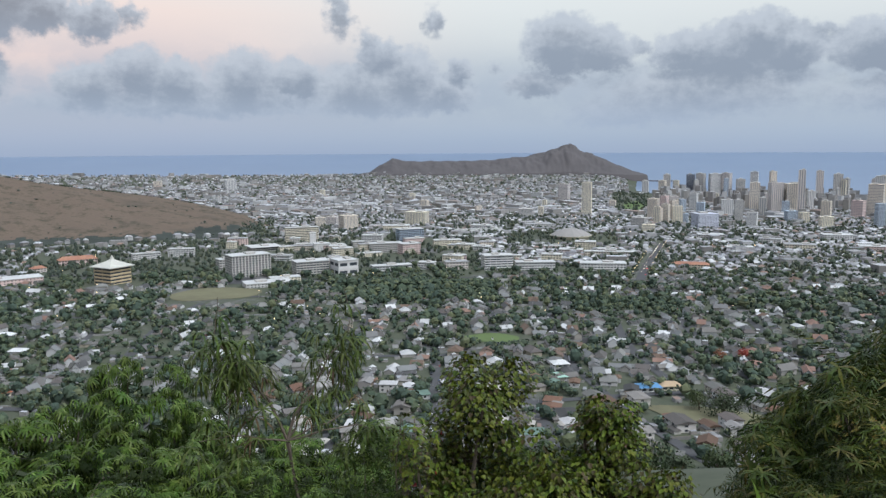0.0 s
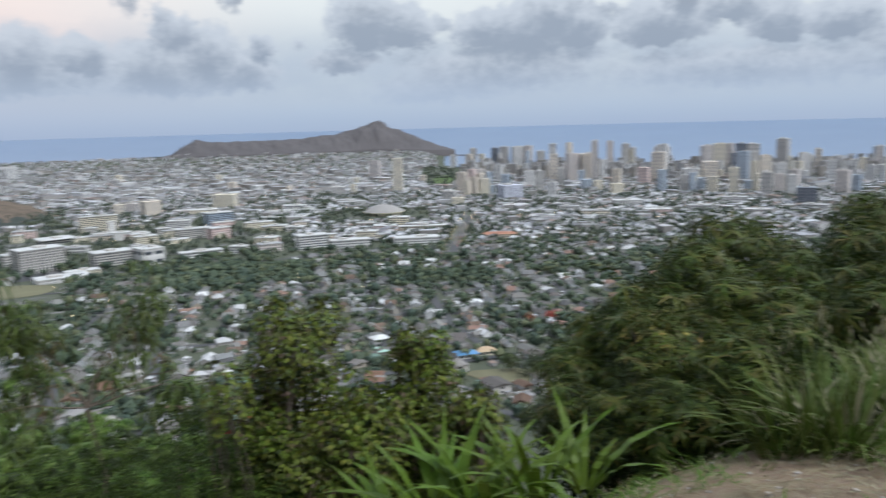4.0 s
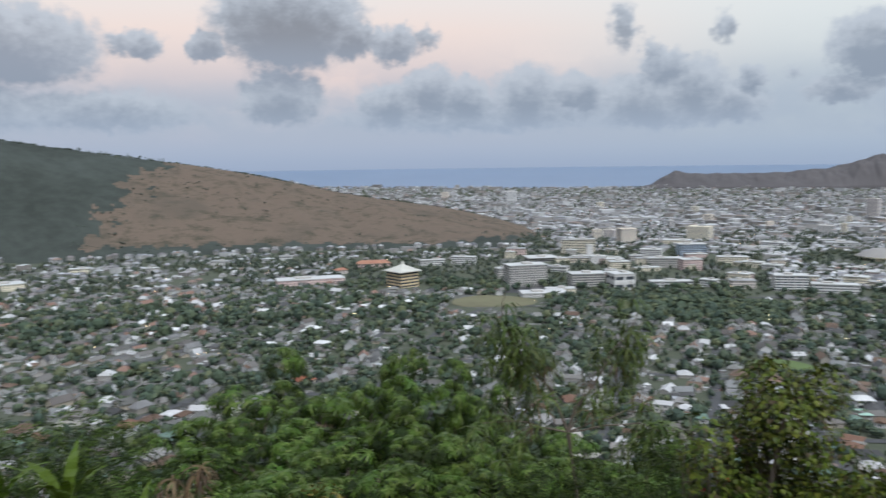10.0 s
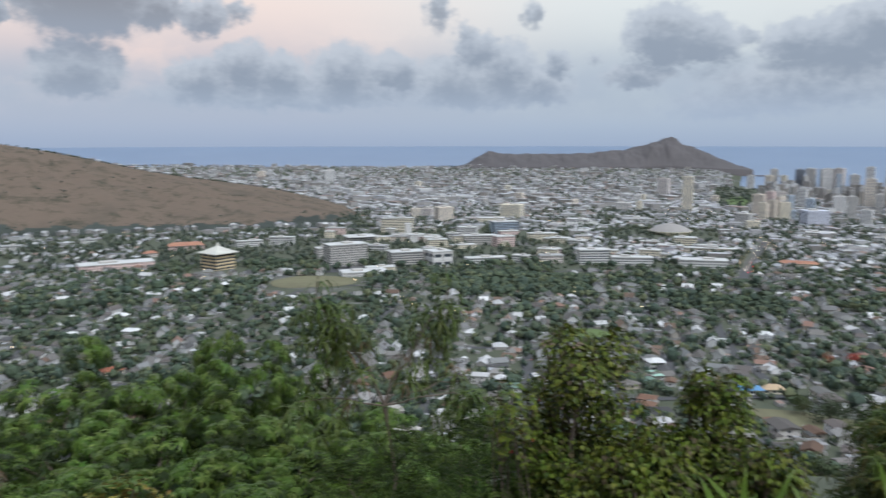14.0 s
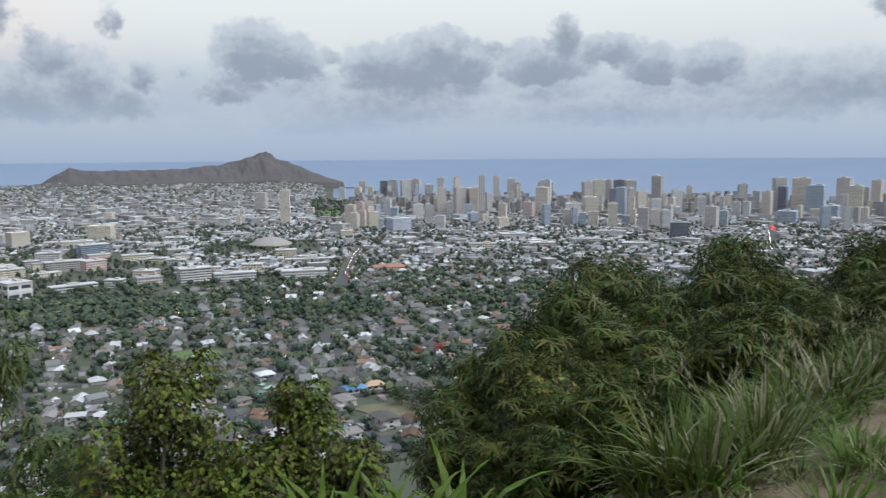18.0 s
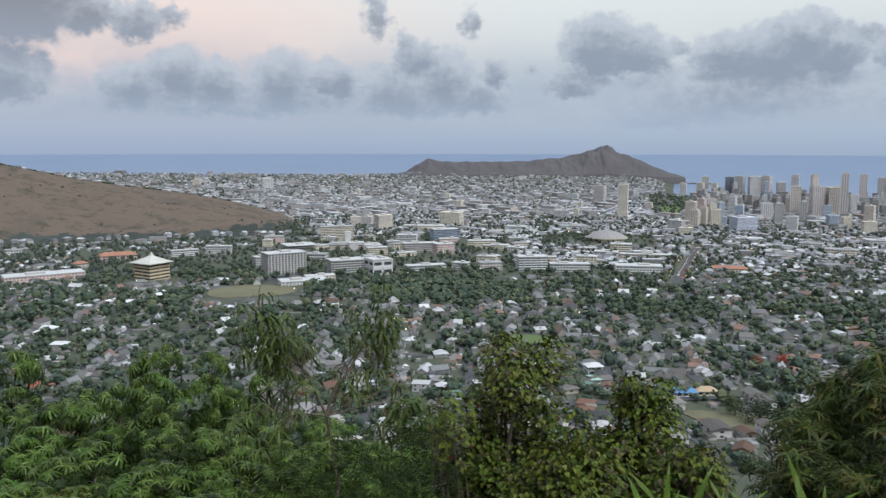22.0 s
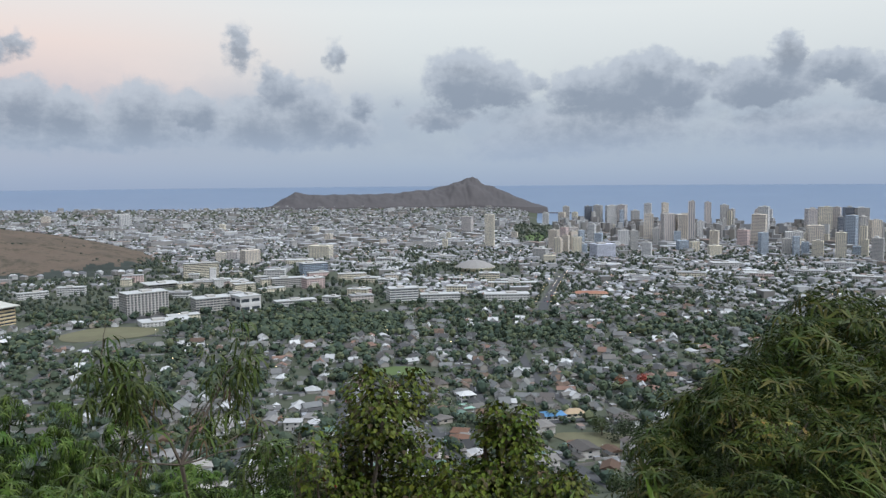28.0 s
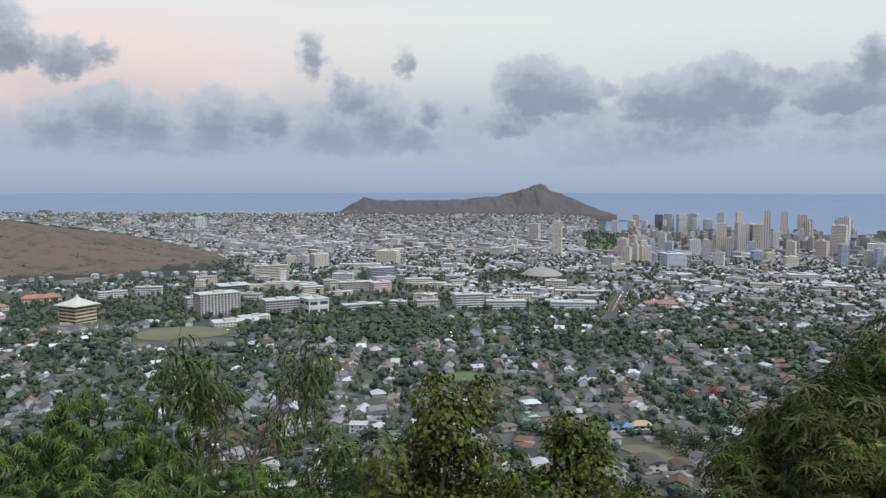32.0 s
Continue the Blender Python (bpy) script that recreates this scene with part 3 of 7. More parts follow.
def tower(az, r, width, height, shade):
    """A high-rise: glass core, floor slabs and piers, plant room on the roof."""
    x, y, z = spot(az, r)
    turn = rng.uniform(-28, 28)
    ratio = rng.uniform(0.6, 1.0)
    w = width / (math.cos(radians(turn)) + ratio * abs(math.sin(radians(turn))))
    d = w * ratio
    top = new("tower_block")
    tagged(top, {"white": "white", "tan": "sandy beige", "grey": "grey concrete", "cream": "cream-coloured", "slate": "dark glass-fronted", "brown": "brownish", "pink": "pinkish", "blue": "pale blue glass", "lattice": "blue and white patterned"}[shade] + " high-rise block with rows of windows and balconies", "high-rise", "towers of the coastal city")
    bay, storey = (6.0, 4.6) if r > 2600 else (4.2, 3.3)
    style = {"slate": (0.06, 0.14), "blue": (0.10, 0.16), "lattice": (0.22, 0.22)}.get(shade) or rng.choice(((0.30, 0.03), (0.05, 0.28), (0.17, 0.20), (0.34, 0.10), (0.12, 0.30), (0.36, 0.03)))
    piece("facade", facade_mesh(w, d, height, bay, storey, style, shade_m[shade], glass=dark_glass if shade in ("lattice", "slate") else None), top)
    bm = bmesh.new()
    add_box(bm, -w / 2 - 0.2, w / 2 + 0.2, -d / 2 - 0.2, d / 2 + 0.2, height - 0.3, height + 1.0)
    part("parapet", bm, shade_m[shade], top)
    bm = bmesh.new()
    ox = rng.uniform(-0.15, 0.15) * w
    add_box(bm, ox - w * 0.18, ox + w * 0.18, -d * 0.22, d * 0.22, height + 1.0, height + rng.uniform(3.5, 6))
    part("plant_room", bm, shade_m["grey" if shade != "grey" else "white"], top)
    top.matrix_world = pose(x, y, z, 0, 0, -az + turn)
    return top


tower(14.2, 3403, 27.9, 50.0, 'white')
tower(15.34, 3365, 32.3, 54.2, 'tan')
tower(15.63, 3382, 28.3, 77.5, 'grey')
tower(16.24, 3328, 25.6, 58.2, 'cream')
tower(17.18, 3361, 32.9, 79.9, 'slate')
tower(17.84, 3324, 39.4, 86.6, 'grey')
tower(18.78, 3324, 51.0, 86.0, 'white')
tower(19.52, 3320, 40.0, 88.8, 'brown')
tower(20.4, 3320, 34.8, 65.6, 'grey')
tower(21.25, 3353, 30.4, 92.1, 'white')
tower(21.31, 2684, 30.4, 98.8, 'tan')
tower(22.4, 3299, 27.6, 98.1, 'tan')
tower(22.6, 2782, 47.6, 94.6, 'brown')
tower(23.7, 2803, 67.5, 91.3, 'tan')
tower(24.16, 2743, 21.5, 137.8, 'brown')
tower(25.21, 3215, 25.3, 106.9, 'brown')
tower(26.28, 3139, 31.2, 102.2, 'grey')
tower(26.77, 3139, 22.5, 86.8, 'grey')
tower(25.68, 2401, 27.2, 63.3, 'tan')
tower(25.71, 2284, 37.5, 29.3, 'cream')
tower(27.53, 2650, 39.3, 52.5, 'pink')
tower(28.5, 2690, 45.5, 99.0, 'tan')
tower(28.76, 2930, 38.9, 111.3, 'white')
tower(21.22, 2227, 28.4, 39.6, 'white')
tower(23.59, 2444, 36.3, 31.4, 'blue')
tower(19.61, 2630, 36.7, 48.5, 'white')
tower(20.41, 2690, 30.0, 39.6, 'grey')
tower(18.2, 2166, 68.8, 38.5, 'lattice')
tower(14.78, 2439, 35.3, 60.0, 'tan')
tower(15.5, 2413, 25.3, 69.5, 'pink')
tower(16.15, 2408, 26.9, 55.8, 'tan')
tower(16.71, 2444, 20.5, 58.8, 'blue')
tower(13.87, 2125, 43.8, 28.4, 'grey')
tower(14.49, 2012, 30.6, 19.9, 'cream')
tower(31.62, 3037, 42.4, 97.8, 'brown')
tower(32.45, 3081, 46.8, 101.4, 'cream')
tower(33.14, 3125, 27.8, 97.9, 'brown')
tower(33.79, 3164, 39.2, 94.7, 'slate')
tower(34.57, 3129, 47.0, 95.8, 'grey')
tower(31.87, 2704, 52.4, 66.4, 'tan')
tower(30.64, 2680, 52.4, 47.0, 'white')
tower(32.09, 2307, 29.0, 45.8, 'cream')
tower(31.33, 2381, 20.0, 37.3, 'blue')
tower(33.39, 2734, 20.5, 91.5, 'slate')
tower(34.0, 2680, 36.9, 99.1, 'blue')
tower(34.66, 2645, 25.4, 97.8, 'grey')
tower(35.33, 2867, 39.0, 75.3, 'tan')
tower(36.43, 3027, 44.9, 119.2, 'grey')
tower(36.33, 2798, 39.6, 54.0, 'white')
tower(35.53, 2206, 28.5, 63.2, 'grey')
tower(36.26, 2342, 25.3, 50.6, 'brown')
tower(36.99, 2256, 27.6, 54.7, 'white')
tower(37.94, 2035, 43.3, 39.4, 'slate')
tower(37.72, 2885, 38.3, 79.4, 'white')
tower(39.14, 3091, 36.7, 41.7, 'cream')
tower(40.04, 2332, 38.3, 61.9, 'brown')
tower(40.67, 2915, 18.8, 55.2, 'white')
tower(42.01, 2984, 27.1, 94.6, 'brown')
tower(42.81, 3013, 24.7, 68.6, 'grey')
tower(43.51, 2836, 35.6, 81.0, 'tan')
tower(44.21, 2954, 45.9, 117.9, 'grey')
tower(44.45, 2920, 31.1, 91.0, 'slate')
tower(45.53, 3013, 58.9, 114.4, 'tan')
tower(46.46, 2862, 61.9, 100.7, 'blue')
tower(48.07, 3013, 49.4, 116.5, 'brown')
tower(48.75, 2734, 39.6, 107.3, 'cream')
tower(48.14, 2724, 24.2, 80.7, 'white')
tower(49.92, 3042, 36.1, 108.1, 'tan')
tower(50.89, 3091, 36.7, 109.2, 'pink')
tower(51.94, 2867, 33.0, 96.4, 'slate')
tower(52.65, 2950, 35.0, 109.5, 'tan')
tower(44.8, 2610, 56.9, 36.2, 'blue')
tower(47.44, 2857, 64.8, 37.1, 'blue')
tower(8.61, 3052, 46.9, 62.5, 'brown')
tower(10.2, 2540, 31.5, 103.3, 'cream')
tower(5.88, 2456, 39.4, 25.9, 'grey')
tower(-14.89, 3469, 50.2, 42.5, 'white')
tower(-19.61, 3539, 35.2, 30.3, 'tan')
tower(14.21, 3428, 22.7, 49.2, 'white')
tower(-6.8, 2073, 50.7, 38.0, 'tan')
tower(-7.94, 2198, 33.4, 24.8, 'brown')
tower(-8.79, 2206, 28.9, 23.3, 'tan')
tower(-1.88, 2201, 66.8, 36.0, 'cream')
tower(-8.78, 3101, 34.1, 23.9, 'grey')

fill = random.Random(91)
for k in range(88):
    az = fill.uniform(13.5, 53)
    r = fill.uniform(2250, 3330) if az > 17 else fill.uniform(2250, 2600)
    s = 1.0 if r < 2500 else r / float(far_of(r))
    if 43.2 < az < 44.5 and r < 2850:
        continue
    tower(round(az, 2), round(r), s * fill.uniform(15, 30), s * fill.uniform(18, 74) * (1.25 if r > 3000 else 1), fill.choice(("white", "white", "tan", "grey", "cream", "cream", "brown", "blue")))
for k in range(16):
    az = fill.uniform(-26, 13)
    r = fill.uniform(2350, 3500) if az > -12 else fill.uniform(3000, 3500)
    s = 1.0 if r < 2500 else r / float(far_of(r))
    tower(round(az, 2), round(r), s * fill.uniform(16, 34), s * fill.uniform(14, 32), fill.choice(("white", "tan", "grey", "cream")))


# ---- houses, trees and streets of the plain ----
rng = random.Random(21)
GRID = radians(0.6)


def to_world(u, v):
    """Street grid to ground: nearly square blocks that wander a little with the lie of the land."""
    x, y = u * math.cos(GRID) - v * math.sin(GRID), u * math.sin(GRID) + v * math.cos(GRID)
    k = min(1.0, abs(u) / 160)
    return x + 26 * k * math.sin(y / 150 + x / 260), y + 20 * math.sin(x / 130) + 0.12 * abs(x)


def polar(x, y):
    return math.degrees(math.atan2(x, y)), math.hypot(x, y)


def open_land(az, r):
    """True where lawns, fields, the campus, a wooded gully or the ridge keep houses away."""
    if 1150 < r < 1800 and abs(az - 14.0 - (r - 1180) * 0.00246) < 0.45:
        return True
    if 43.5 < az < 44.25 and 1560 < r < 2850:
        return True
    if 1880 < r < 2640 and az < -11.5 - (r - 1900) * 0.004:
        return True
    if 1110 < r < 1830 and -15.5 < az < 2.5:
        return True
    if 1200 < r < 1650 and -27 < az < -15:
        return True
    if 1200 < r < 1340 and 2.4 < az < 15:
        return True
    if 1700 < r < 1960 and 5 < az < 12.5:
        return True
    if abs(az + 16.2) < 3.4 and 985 < r < 1140:
        return True
    if abs(az - 3.5) < 2.6 and 715 < r < 765:
        return True
    if abs(az - 18.8) < 4.2 and 498 < r < 540:
        return True
    if 960 < r < 1110 and -7.5 < az < 3.5:
        return True
    if 900 < r < 985 and 9.5 < az < 17:
        return True
    return False


def cleared(az, r):
    """Open campus ground and the avenue, where few trees stand."""
    if 1110 < r < 1800 and abs(az - 14.0 - (r - 1180) * 0.00246) < 0.45:
        return True
    if -24.6 < az < -20.8 and 1130 < r < 1265:
        return True
    if -16 < az < -5.5 and 1075 < r < 1262:
        return rng.random() < 0.5
    return -16 < az < 13 and 1262 < r < 1860 and rng.random() < 0.3


BLOCK, LONG, LOT = 66.0, 168.0, 19.0
lots = []
for iu in range(-40, 40):
    for iv in range(2, 90):
        for side in (0, 1, 2):
            if side == 2 and rng.random() < 0.5:
                continue
            u = iu * BLOCK + (16.0, BLOCK - 16.0, BLOCK / 2)[side] + rng.uniform(-5, 5)
            v = iv * LOT + rng.uniform(-3, 3)
            if v % LONG < 14:
                continue
            x, y = to_world(u, v)
            az, r = polar(x, y)
            if not (-67 < az < 57 and 385 < r < 1330) or open_land(az, r) or rng.random() < (0.1 if az > -8 else (0.55 if -36 < az < -12 and r < 1000 else (0.1 if az < -36 else 0.3))):
                continue
            lots.append((r, x, y, rng.uniform(-25, 25) + (90 if side == 1 else -90) + rng.choice((0, 0, 0, 90, 180))))
lots.sort()


def house_parts(seed):
    """A bungalow or two-storey house with a pitched roof, porch roof, door and windows."""
    g = random.Random(seed)
    two = seed % 3 == 0
    w, d, h = g.uniform(11, 15.5), g.uniform(9, 12), (5.6 if two else 3.1)
    house = new("house")
    bm = bmesh.new()
    add_box(bm, -w / 2, w / 2, -d / 2, d / 2, -4, h)
    if g.random() < 0.7:
        add_box(bm, w / 2 - 5, w / 2 + 2.5, -d / 2 - 3, -d / 2 + 1, -4, 2.9)
    part("wall", bm, wall_m, house)
    bm = bmesh.new()
    e, rise, hip = 0.9, g.uniform(1.5, 2.6), g.choice((0.0, d * 0.42, d * 0.42, d * 0.2))

    def roof_on(x0, x1, y0, y1, z, up, cut):
        lo = [bm.verts.new(c) for c in ((x0, y0, z), (x1, y0, z), (x1, y1, z), (x0, y1, z))]
        th = [bm.verts.new((c.co.x, c.co.y, z + 0.22)) for c in lo]
        m = (y0 + y1) / 2
        ra, rb = bm.verts.new((x0 + cut, m, z + up)), bm.verts.new((x1 - cut, m, z + up))
        for f in ((lo[3], lo[2], lo[1], lo[0]), (th[0], th[1], rb, ra), (th[2], th[3], ra, rb), (th[1], th[2], rb), (th[3], th[0], ra)):
            bm.faces.new(f)
        for i in range(4):
            bm.faces.new((lo[i], lo[(i + 1) % 4], th[(i + 1) % 4], th[i]))
    roof_on(-w / 2 - e, w / 2 + e, -d / 2 - e, d / 2 + e, h, rise, hip)
    part("roof", bm, roof_m, house)
    if g.random() < 0.8:
        bm = bmesh.new()
        roof_on(w / 2 - 5.6, w / 2 + 3.2, -d / 2 - 3.7, -d / 2 + 1.2, 2.9, 1.2, 1.5)
        part("porch_roof", bm, roof_m, house)
    bm = bmesh.new()
    add_box(bm, -0.5, 0.5, -d / 2 - 0.06, -d / 2 + 0.05, 0, 2.1)
    part("door", bm, bark_m, house)
    for z in ((1.0, 3.7) if two else (1.0,)):
        for c, ax in ((-w * 0.3, 0), (w * 0.18, 0), (-w * 0.26, 1), (w * 0.2, 1)):
            bm = bmesh.new()
            y = -d / 2 if ax == 0 else d / 2
            add_box(bm, c - 0.9, c + 0.9, y - 0.05, y + 0.05, z, z + 1.2)
            part("window", bm, glass_m, house)
        for sgn in (-1, 1):
            bm = bmesh.new()
            add_box(bm, sgn * w / 2 - 0.05, sgn * w / 2 + 0.05, -1.2, 1.0, z, z + 1.2)
            part("window", bm, glass_m, house)
    tagged(house, "two-storey painted house with a low pitched roof" if two else "single-storey painted house with a low hipped roof", "house", "houses of the suburb")
    return house


kinds = [house_parts(k) for k in range(9)]
N_THINGS = 300
stand = {}
for k, (r, x, y, turn) in enumerate(lots[:N_THINGS]):
    s = rng.uniform(0.75, 1.12)
    m = pose(x, y, float(land_z(x, y)) + 0.4, 0, 0, turn) @ Matrix.Diagonal((s, s, 1, 1))
    kind = k % len(kinds)
    if kind not in stand:
        stand[kind] = m
    else:
        copy_thing(kinds[kind], m)
for kind, m in stand.items():
    kinds[kind].matrix_basis = m

HOUSE = ([(-1, -1, -0.5), (1, -1, -0.5), (1, 1, -0.5), (-1, 1, -0.5), (-1, -1, 0.55), (1, -1, 0.55), (1, 1, 0.55), (-1, 1, 0.55),
          (-1.14, -1.16, 0.55), (1.14, -1.16, 0.55), (1.14, 1.16, 0.55), (-1.14, 1.16, 0.55), (-0.6, 0, 1.0), (0.6, 0, 1.0)],
         [(0, 1, 5, 4), (1, 2, 6, 5), (2, 3, 7, 6), (3, 0, 4, 7), (8, 9, 13, 12), (10, 11, 12, 13), (9, 10, 13), (11, 8, 12)], [0, 0, 0, 0, 1, 1, 1, 1])
SHED = ([(-1, -1, -0.5), (1, -1, -0.5), (1, 1, -0.5), (-1, 1, -0.5), (-1, -1, 1), (1, -1, 1), (1, 1, 1), (-1, 1, 1), (-1, -1, 1.01), (1, -1, 1.01), (1, 1, 1.01), (-1, 1, 1.01)],
        [(0, 1, 5, 4), (1, 2, 6, 5), (2, 3, 7, 6), (3, 0, 4, 7), (8, 9, 10, 11)], [0, 0, 0, 0, 1])


def suburb_house(wings):
    """A small house of crossing wings, each with gables under a pitched roof: x, y, half length, half depth, turned."""
    V, F, idx = [], [], []
    for x, y, a, b, across, up in wings:
        k = len(V)
        pts = [(-a, -b, -0.5), (a, -b, -0.5), (a, b, -0.5), (-a, b, -0.5), (-a, -b, 0.58), (a, -b, 0.58), (a, b, 0.58), (-a, b, 0.58), (-a, 0, up), (a, 0, up)]
        e = 0.1
        pts += [(-a - e, -b - 0.16, 0.53), (a + e, -b - 0.16, 0.53), (a + e, 0, up + 0.03), (-a - e, 0, up + 0.03), (a + e, b + 0.16, 0.53), (-a - e, b + 0.16, 0.53)]
        V += [(x + (-q if across else p), y + (p if across else q), z) for p, q, z in pts]
        F += [tuple(k + i for i in f) for f in ((0, 1, 5, 4), (2, 3, 7, 6), (1, 2, 6, 9, 5), (3, 0, 4, 8, 7), (10, 11, 12, 13), (14, 15, 13, 12))]
        idx += [0, 0, 0, 0, 1, 1]
    return V, F, idx


HOMES = [suburb_house(w) for w in ([(0, 0, 1.15, 0.8, False, 1.0)], [(0, 0.1, 1.2, 0.62, False, 1.0), (0.6, -0.4, 0.8, 0.5, True, 0.94)], [(0, 0, 1.1, 0.6, True, 1.0), (-0.5, 0.1, 0.9, 0.5, False, 0.92)], [(-0.4, 0, 0.8, 0.8, False, 1.0), (0.8, -0.1, 0.5, 0.7, False, 0.82)])] + [HOUSE]
rows = []
for r, x, y, turn in lots[N_THINGS:]:
    h = rng.choice((4.6, 4.8, 5.4, 8.2))
    rows.append((x, y, float(land_z(x, y)), radians(turn), rng.uniform(4.8, 7.8), rng.uniform(4.2, 6.2), h))
for k, home in enumerate(HOMES):
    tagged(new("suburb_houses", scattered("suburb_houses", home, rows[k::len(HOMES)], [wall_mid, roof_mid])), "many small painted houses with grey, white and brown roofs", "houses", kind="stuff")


def spread(count, az0, az1, r0, r1, keep):
    out = []
    while len(out) < count:
        az, r = rng.uniform(az0, az1), math.sqrt(rng.uniform(r0 * r0, r1 * r1))
        if keep(az, r):
            out.append((az, r, r * math.sin(radians(az)), r * math.cos(radians(az))))
    return out


rows, big = [], []
for az, r, x, y in spread(7600, -67, 57, 1320, 2520, lambda a, q: not open_land(a, q) and not (a < -12 and rng.random() < 0.66)):
    if rng.random() < 0.965:
        rows.append((x, y, float(land_z(x, y)), rng.choice((0, 1.57)) + rng.uniform(-0.5, 0.5), rng.uniform(4.0, 7.6), rng.uniform(3.6, 5.6), rng.uniform(4.2, 8)))
    else:
        big.append((x, y, float(land_z(x, y)), GRID + radians(rng.choice((0, 90)) + rng.uniform(-6, 6)), rng.uniform(8, 18), rng.uniform(7, 12), rng.uniform(5, 13)))
for az, r, x, y in spread(17000, -34, 57, 2480, 3850, lambda a, q: not (a > 13 and q > 3360) and not (12 < a < 16.5 and 2700 < q < 3350) and not open_land(a, q)):
    s = r / float(far_of(r))
    if rng.random() < 0.955:
        rows.append((x, y, float(land_z(x, y)), rng.uniform(0, 6.3), s * rng.uniform(4.4, 7.6), s * rng.uniform(4, 6), s * rng.uniform(5, 9)))
    else:
        big.append((x, y, float(land_z(x, y)), rng.uniform(0, 6.3), s * rng.uniform(12, 34), s * rng.uniform(10, 18), s * rng.uniform(9, 18)))
for az, r, x, y in spread(620, 14.8, 55, 2880, 3340, lambda a, q: not 42.6 < a < 45):
    s = r / float(far_of(r))
    big.append((x, y, float(land_z(x, y)), rng.uniform(0, 6.3), s * rng.uniform(7, 13), s * rng.uniform(6, 10), s * rng.uniform(14, 52)))
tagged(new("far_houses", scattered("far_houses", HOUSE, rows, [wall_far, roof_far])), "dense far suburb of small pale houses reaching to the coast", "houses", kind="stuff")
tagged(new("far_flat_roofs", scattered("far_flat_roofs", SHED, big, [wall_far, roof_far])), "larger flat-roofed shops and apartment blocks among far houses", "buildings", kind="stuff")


# trees
def crown_mesh(name, leaves, size, seed, mat, lumps=7):
    """A crown of many leaf clumps round several boughs, with an uneven outline."""
    g = random.Random(seed)
    hubs = [(g.uniform(-0.55, 0.55), g.uniform(-0.55, 0.55), g.uniform(0.35, 0.85), g.uniform(0.28, 0.5)) for _ in range(lumps)]
    V, F = [], []
    for _ in range(leaves):
        hx, hy, hz, hr = g.choice(hubs)
        n = Vector((g.gauss(0, 1), g.gauss(0, 1), g.gauss(0.35, 1))).normalized()
        c = Vector((hx, hy, hz)) + n * hr * g.uniform(0.75, 1.08)
        t = n.cross(Vector((g.gauss(0, 1), g.gauss(0, 1), g.gauss(0, 1)))).normalized()
        b = n.cross(t)
        t, b = t + n * g.uniform(-0.5, 0.5), b + n * g.uniform(-0.5, 0.5)
        s = size * g.uniform(0.6, 1.3)
        k = len(V)
        V += [c - t * s, c + b * s * 0.7, c + t * s, c - b * s * 0.7]
        F.append((k, k + 1, k + 2, k + 3))
    return mesh_from(name, V, F, [mat])


def trunk_mesh(name, seed):
    g = random.Random(seed)
    bm = bmesh.new()

    def limb(a, b, ra, rb):
        q = (b - a).to_track_quat("Z", "Y")
        rings = [[bm.verts.new(p + q @ Vector((math.cos(k * 1.2566) * rr, math.sin(k * 1.2566) * rr, 0))) for k in range(5)] for p, rr in ((a, ra), (b, rb))]
        for k in range(5):
            bm.faces.new((rings[0][k], rings[0][(k + 1) % 5], rings[1][(k + 1) % 5], rings[1][k]))
    mid = Vector((g.uniform(-0.05, 0.05), g.uniform(-0.05, 0.05), 0.32))
    limb(Vector((0, 0, -0.1)), mid, 0.07, 0.05)
    for _ in range(5):
        limb(mid, Vector((g.uniform(-0.5, 0.5), g.uniform(-0.5, 0.5), g.uniform(0.55, 0.85))), 0.04, 0.012)
    me = bpy.data.meshes.new(name)
    bm.to_mesh(me)
    bm.free()
    me.materials.append(bark_m)
    return me


tree_kinds = []
for k in range(6):
    tree = new("tree")
    piece("trunk", trunk_mesh("trunk", k), tree)
    piece("crown", crown_mesh("crown", 400, 0.080, 40 + k, crown_m, 9), tree)
    tagged(tree, "broad dark green garden tree with a rounded uneven crown", "tree", "trees of the suburb")
    tree_kinds.append(tree)
tree_at = []
for az, r, x, y in spread(9600, -67, 57, 330, 1330, lambda a, q: not cleared(a, q) and noise.noise(Vector((q * math.sin(radians(a)) / 95, q * math.cos(radians(a)) / 95, 5.0))) > rng.uniform(-0.8, 0.35) - (0.75 if -36 < a < -11 and q < 1000 else ((-0.12 if q > 740 else 0.4) if a < -36 else (0.3 if a < -9 else 0.12))) and not (abs(a + 16.2) < 3.4 and 940 < q < 1140) and not (abs(a - 3.5) < 2.4 and 718 < q < 762) and not (abs(a - 18.8) < 4.2 and 498 < q < 538)):
    tree_at.append((r, x, y))
for az, r, x, y in spread(520, -8, 4, 950, 1120, lambda a, q: True):
    tree_at.append((r, x, y))
for az, r, x, y in spread(160, 9, 17.5, 890, 990, lambda a, q: True):
    tree_at.append((r, x, y))
tree_at.sort()
stand = {}
for k, (r, x, y) in enumerate(tree_at[:300]):
    h = rng.uniform(5.5, 12)
    w = h * rng.uniform(0.7, 1.1)
    m = pose(x, y, float(land_z(x, y)), 0, 0, rng.uniform(0, 360)) @ Matrix.Diagonal((w, w, h, 1))
    kind = k % 6
    if kind not in stand:
        stand[kind] = m
    else:
        copy_thing(tree_kinds[kind], m)
for kind, m in stand.items():
    tree_kinds[kind].matrix_basis = m


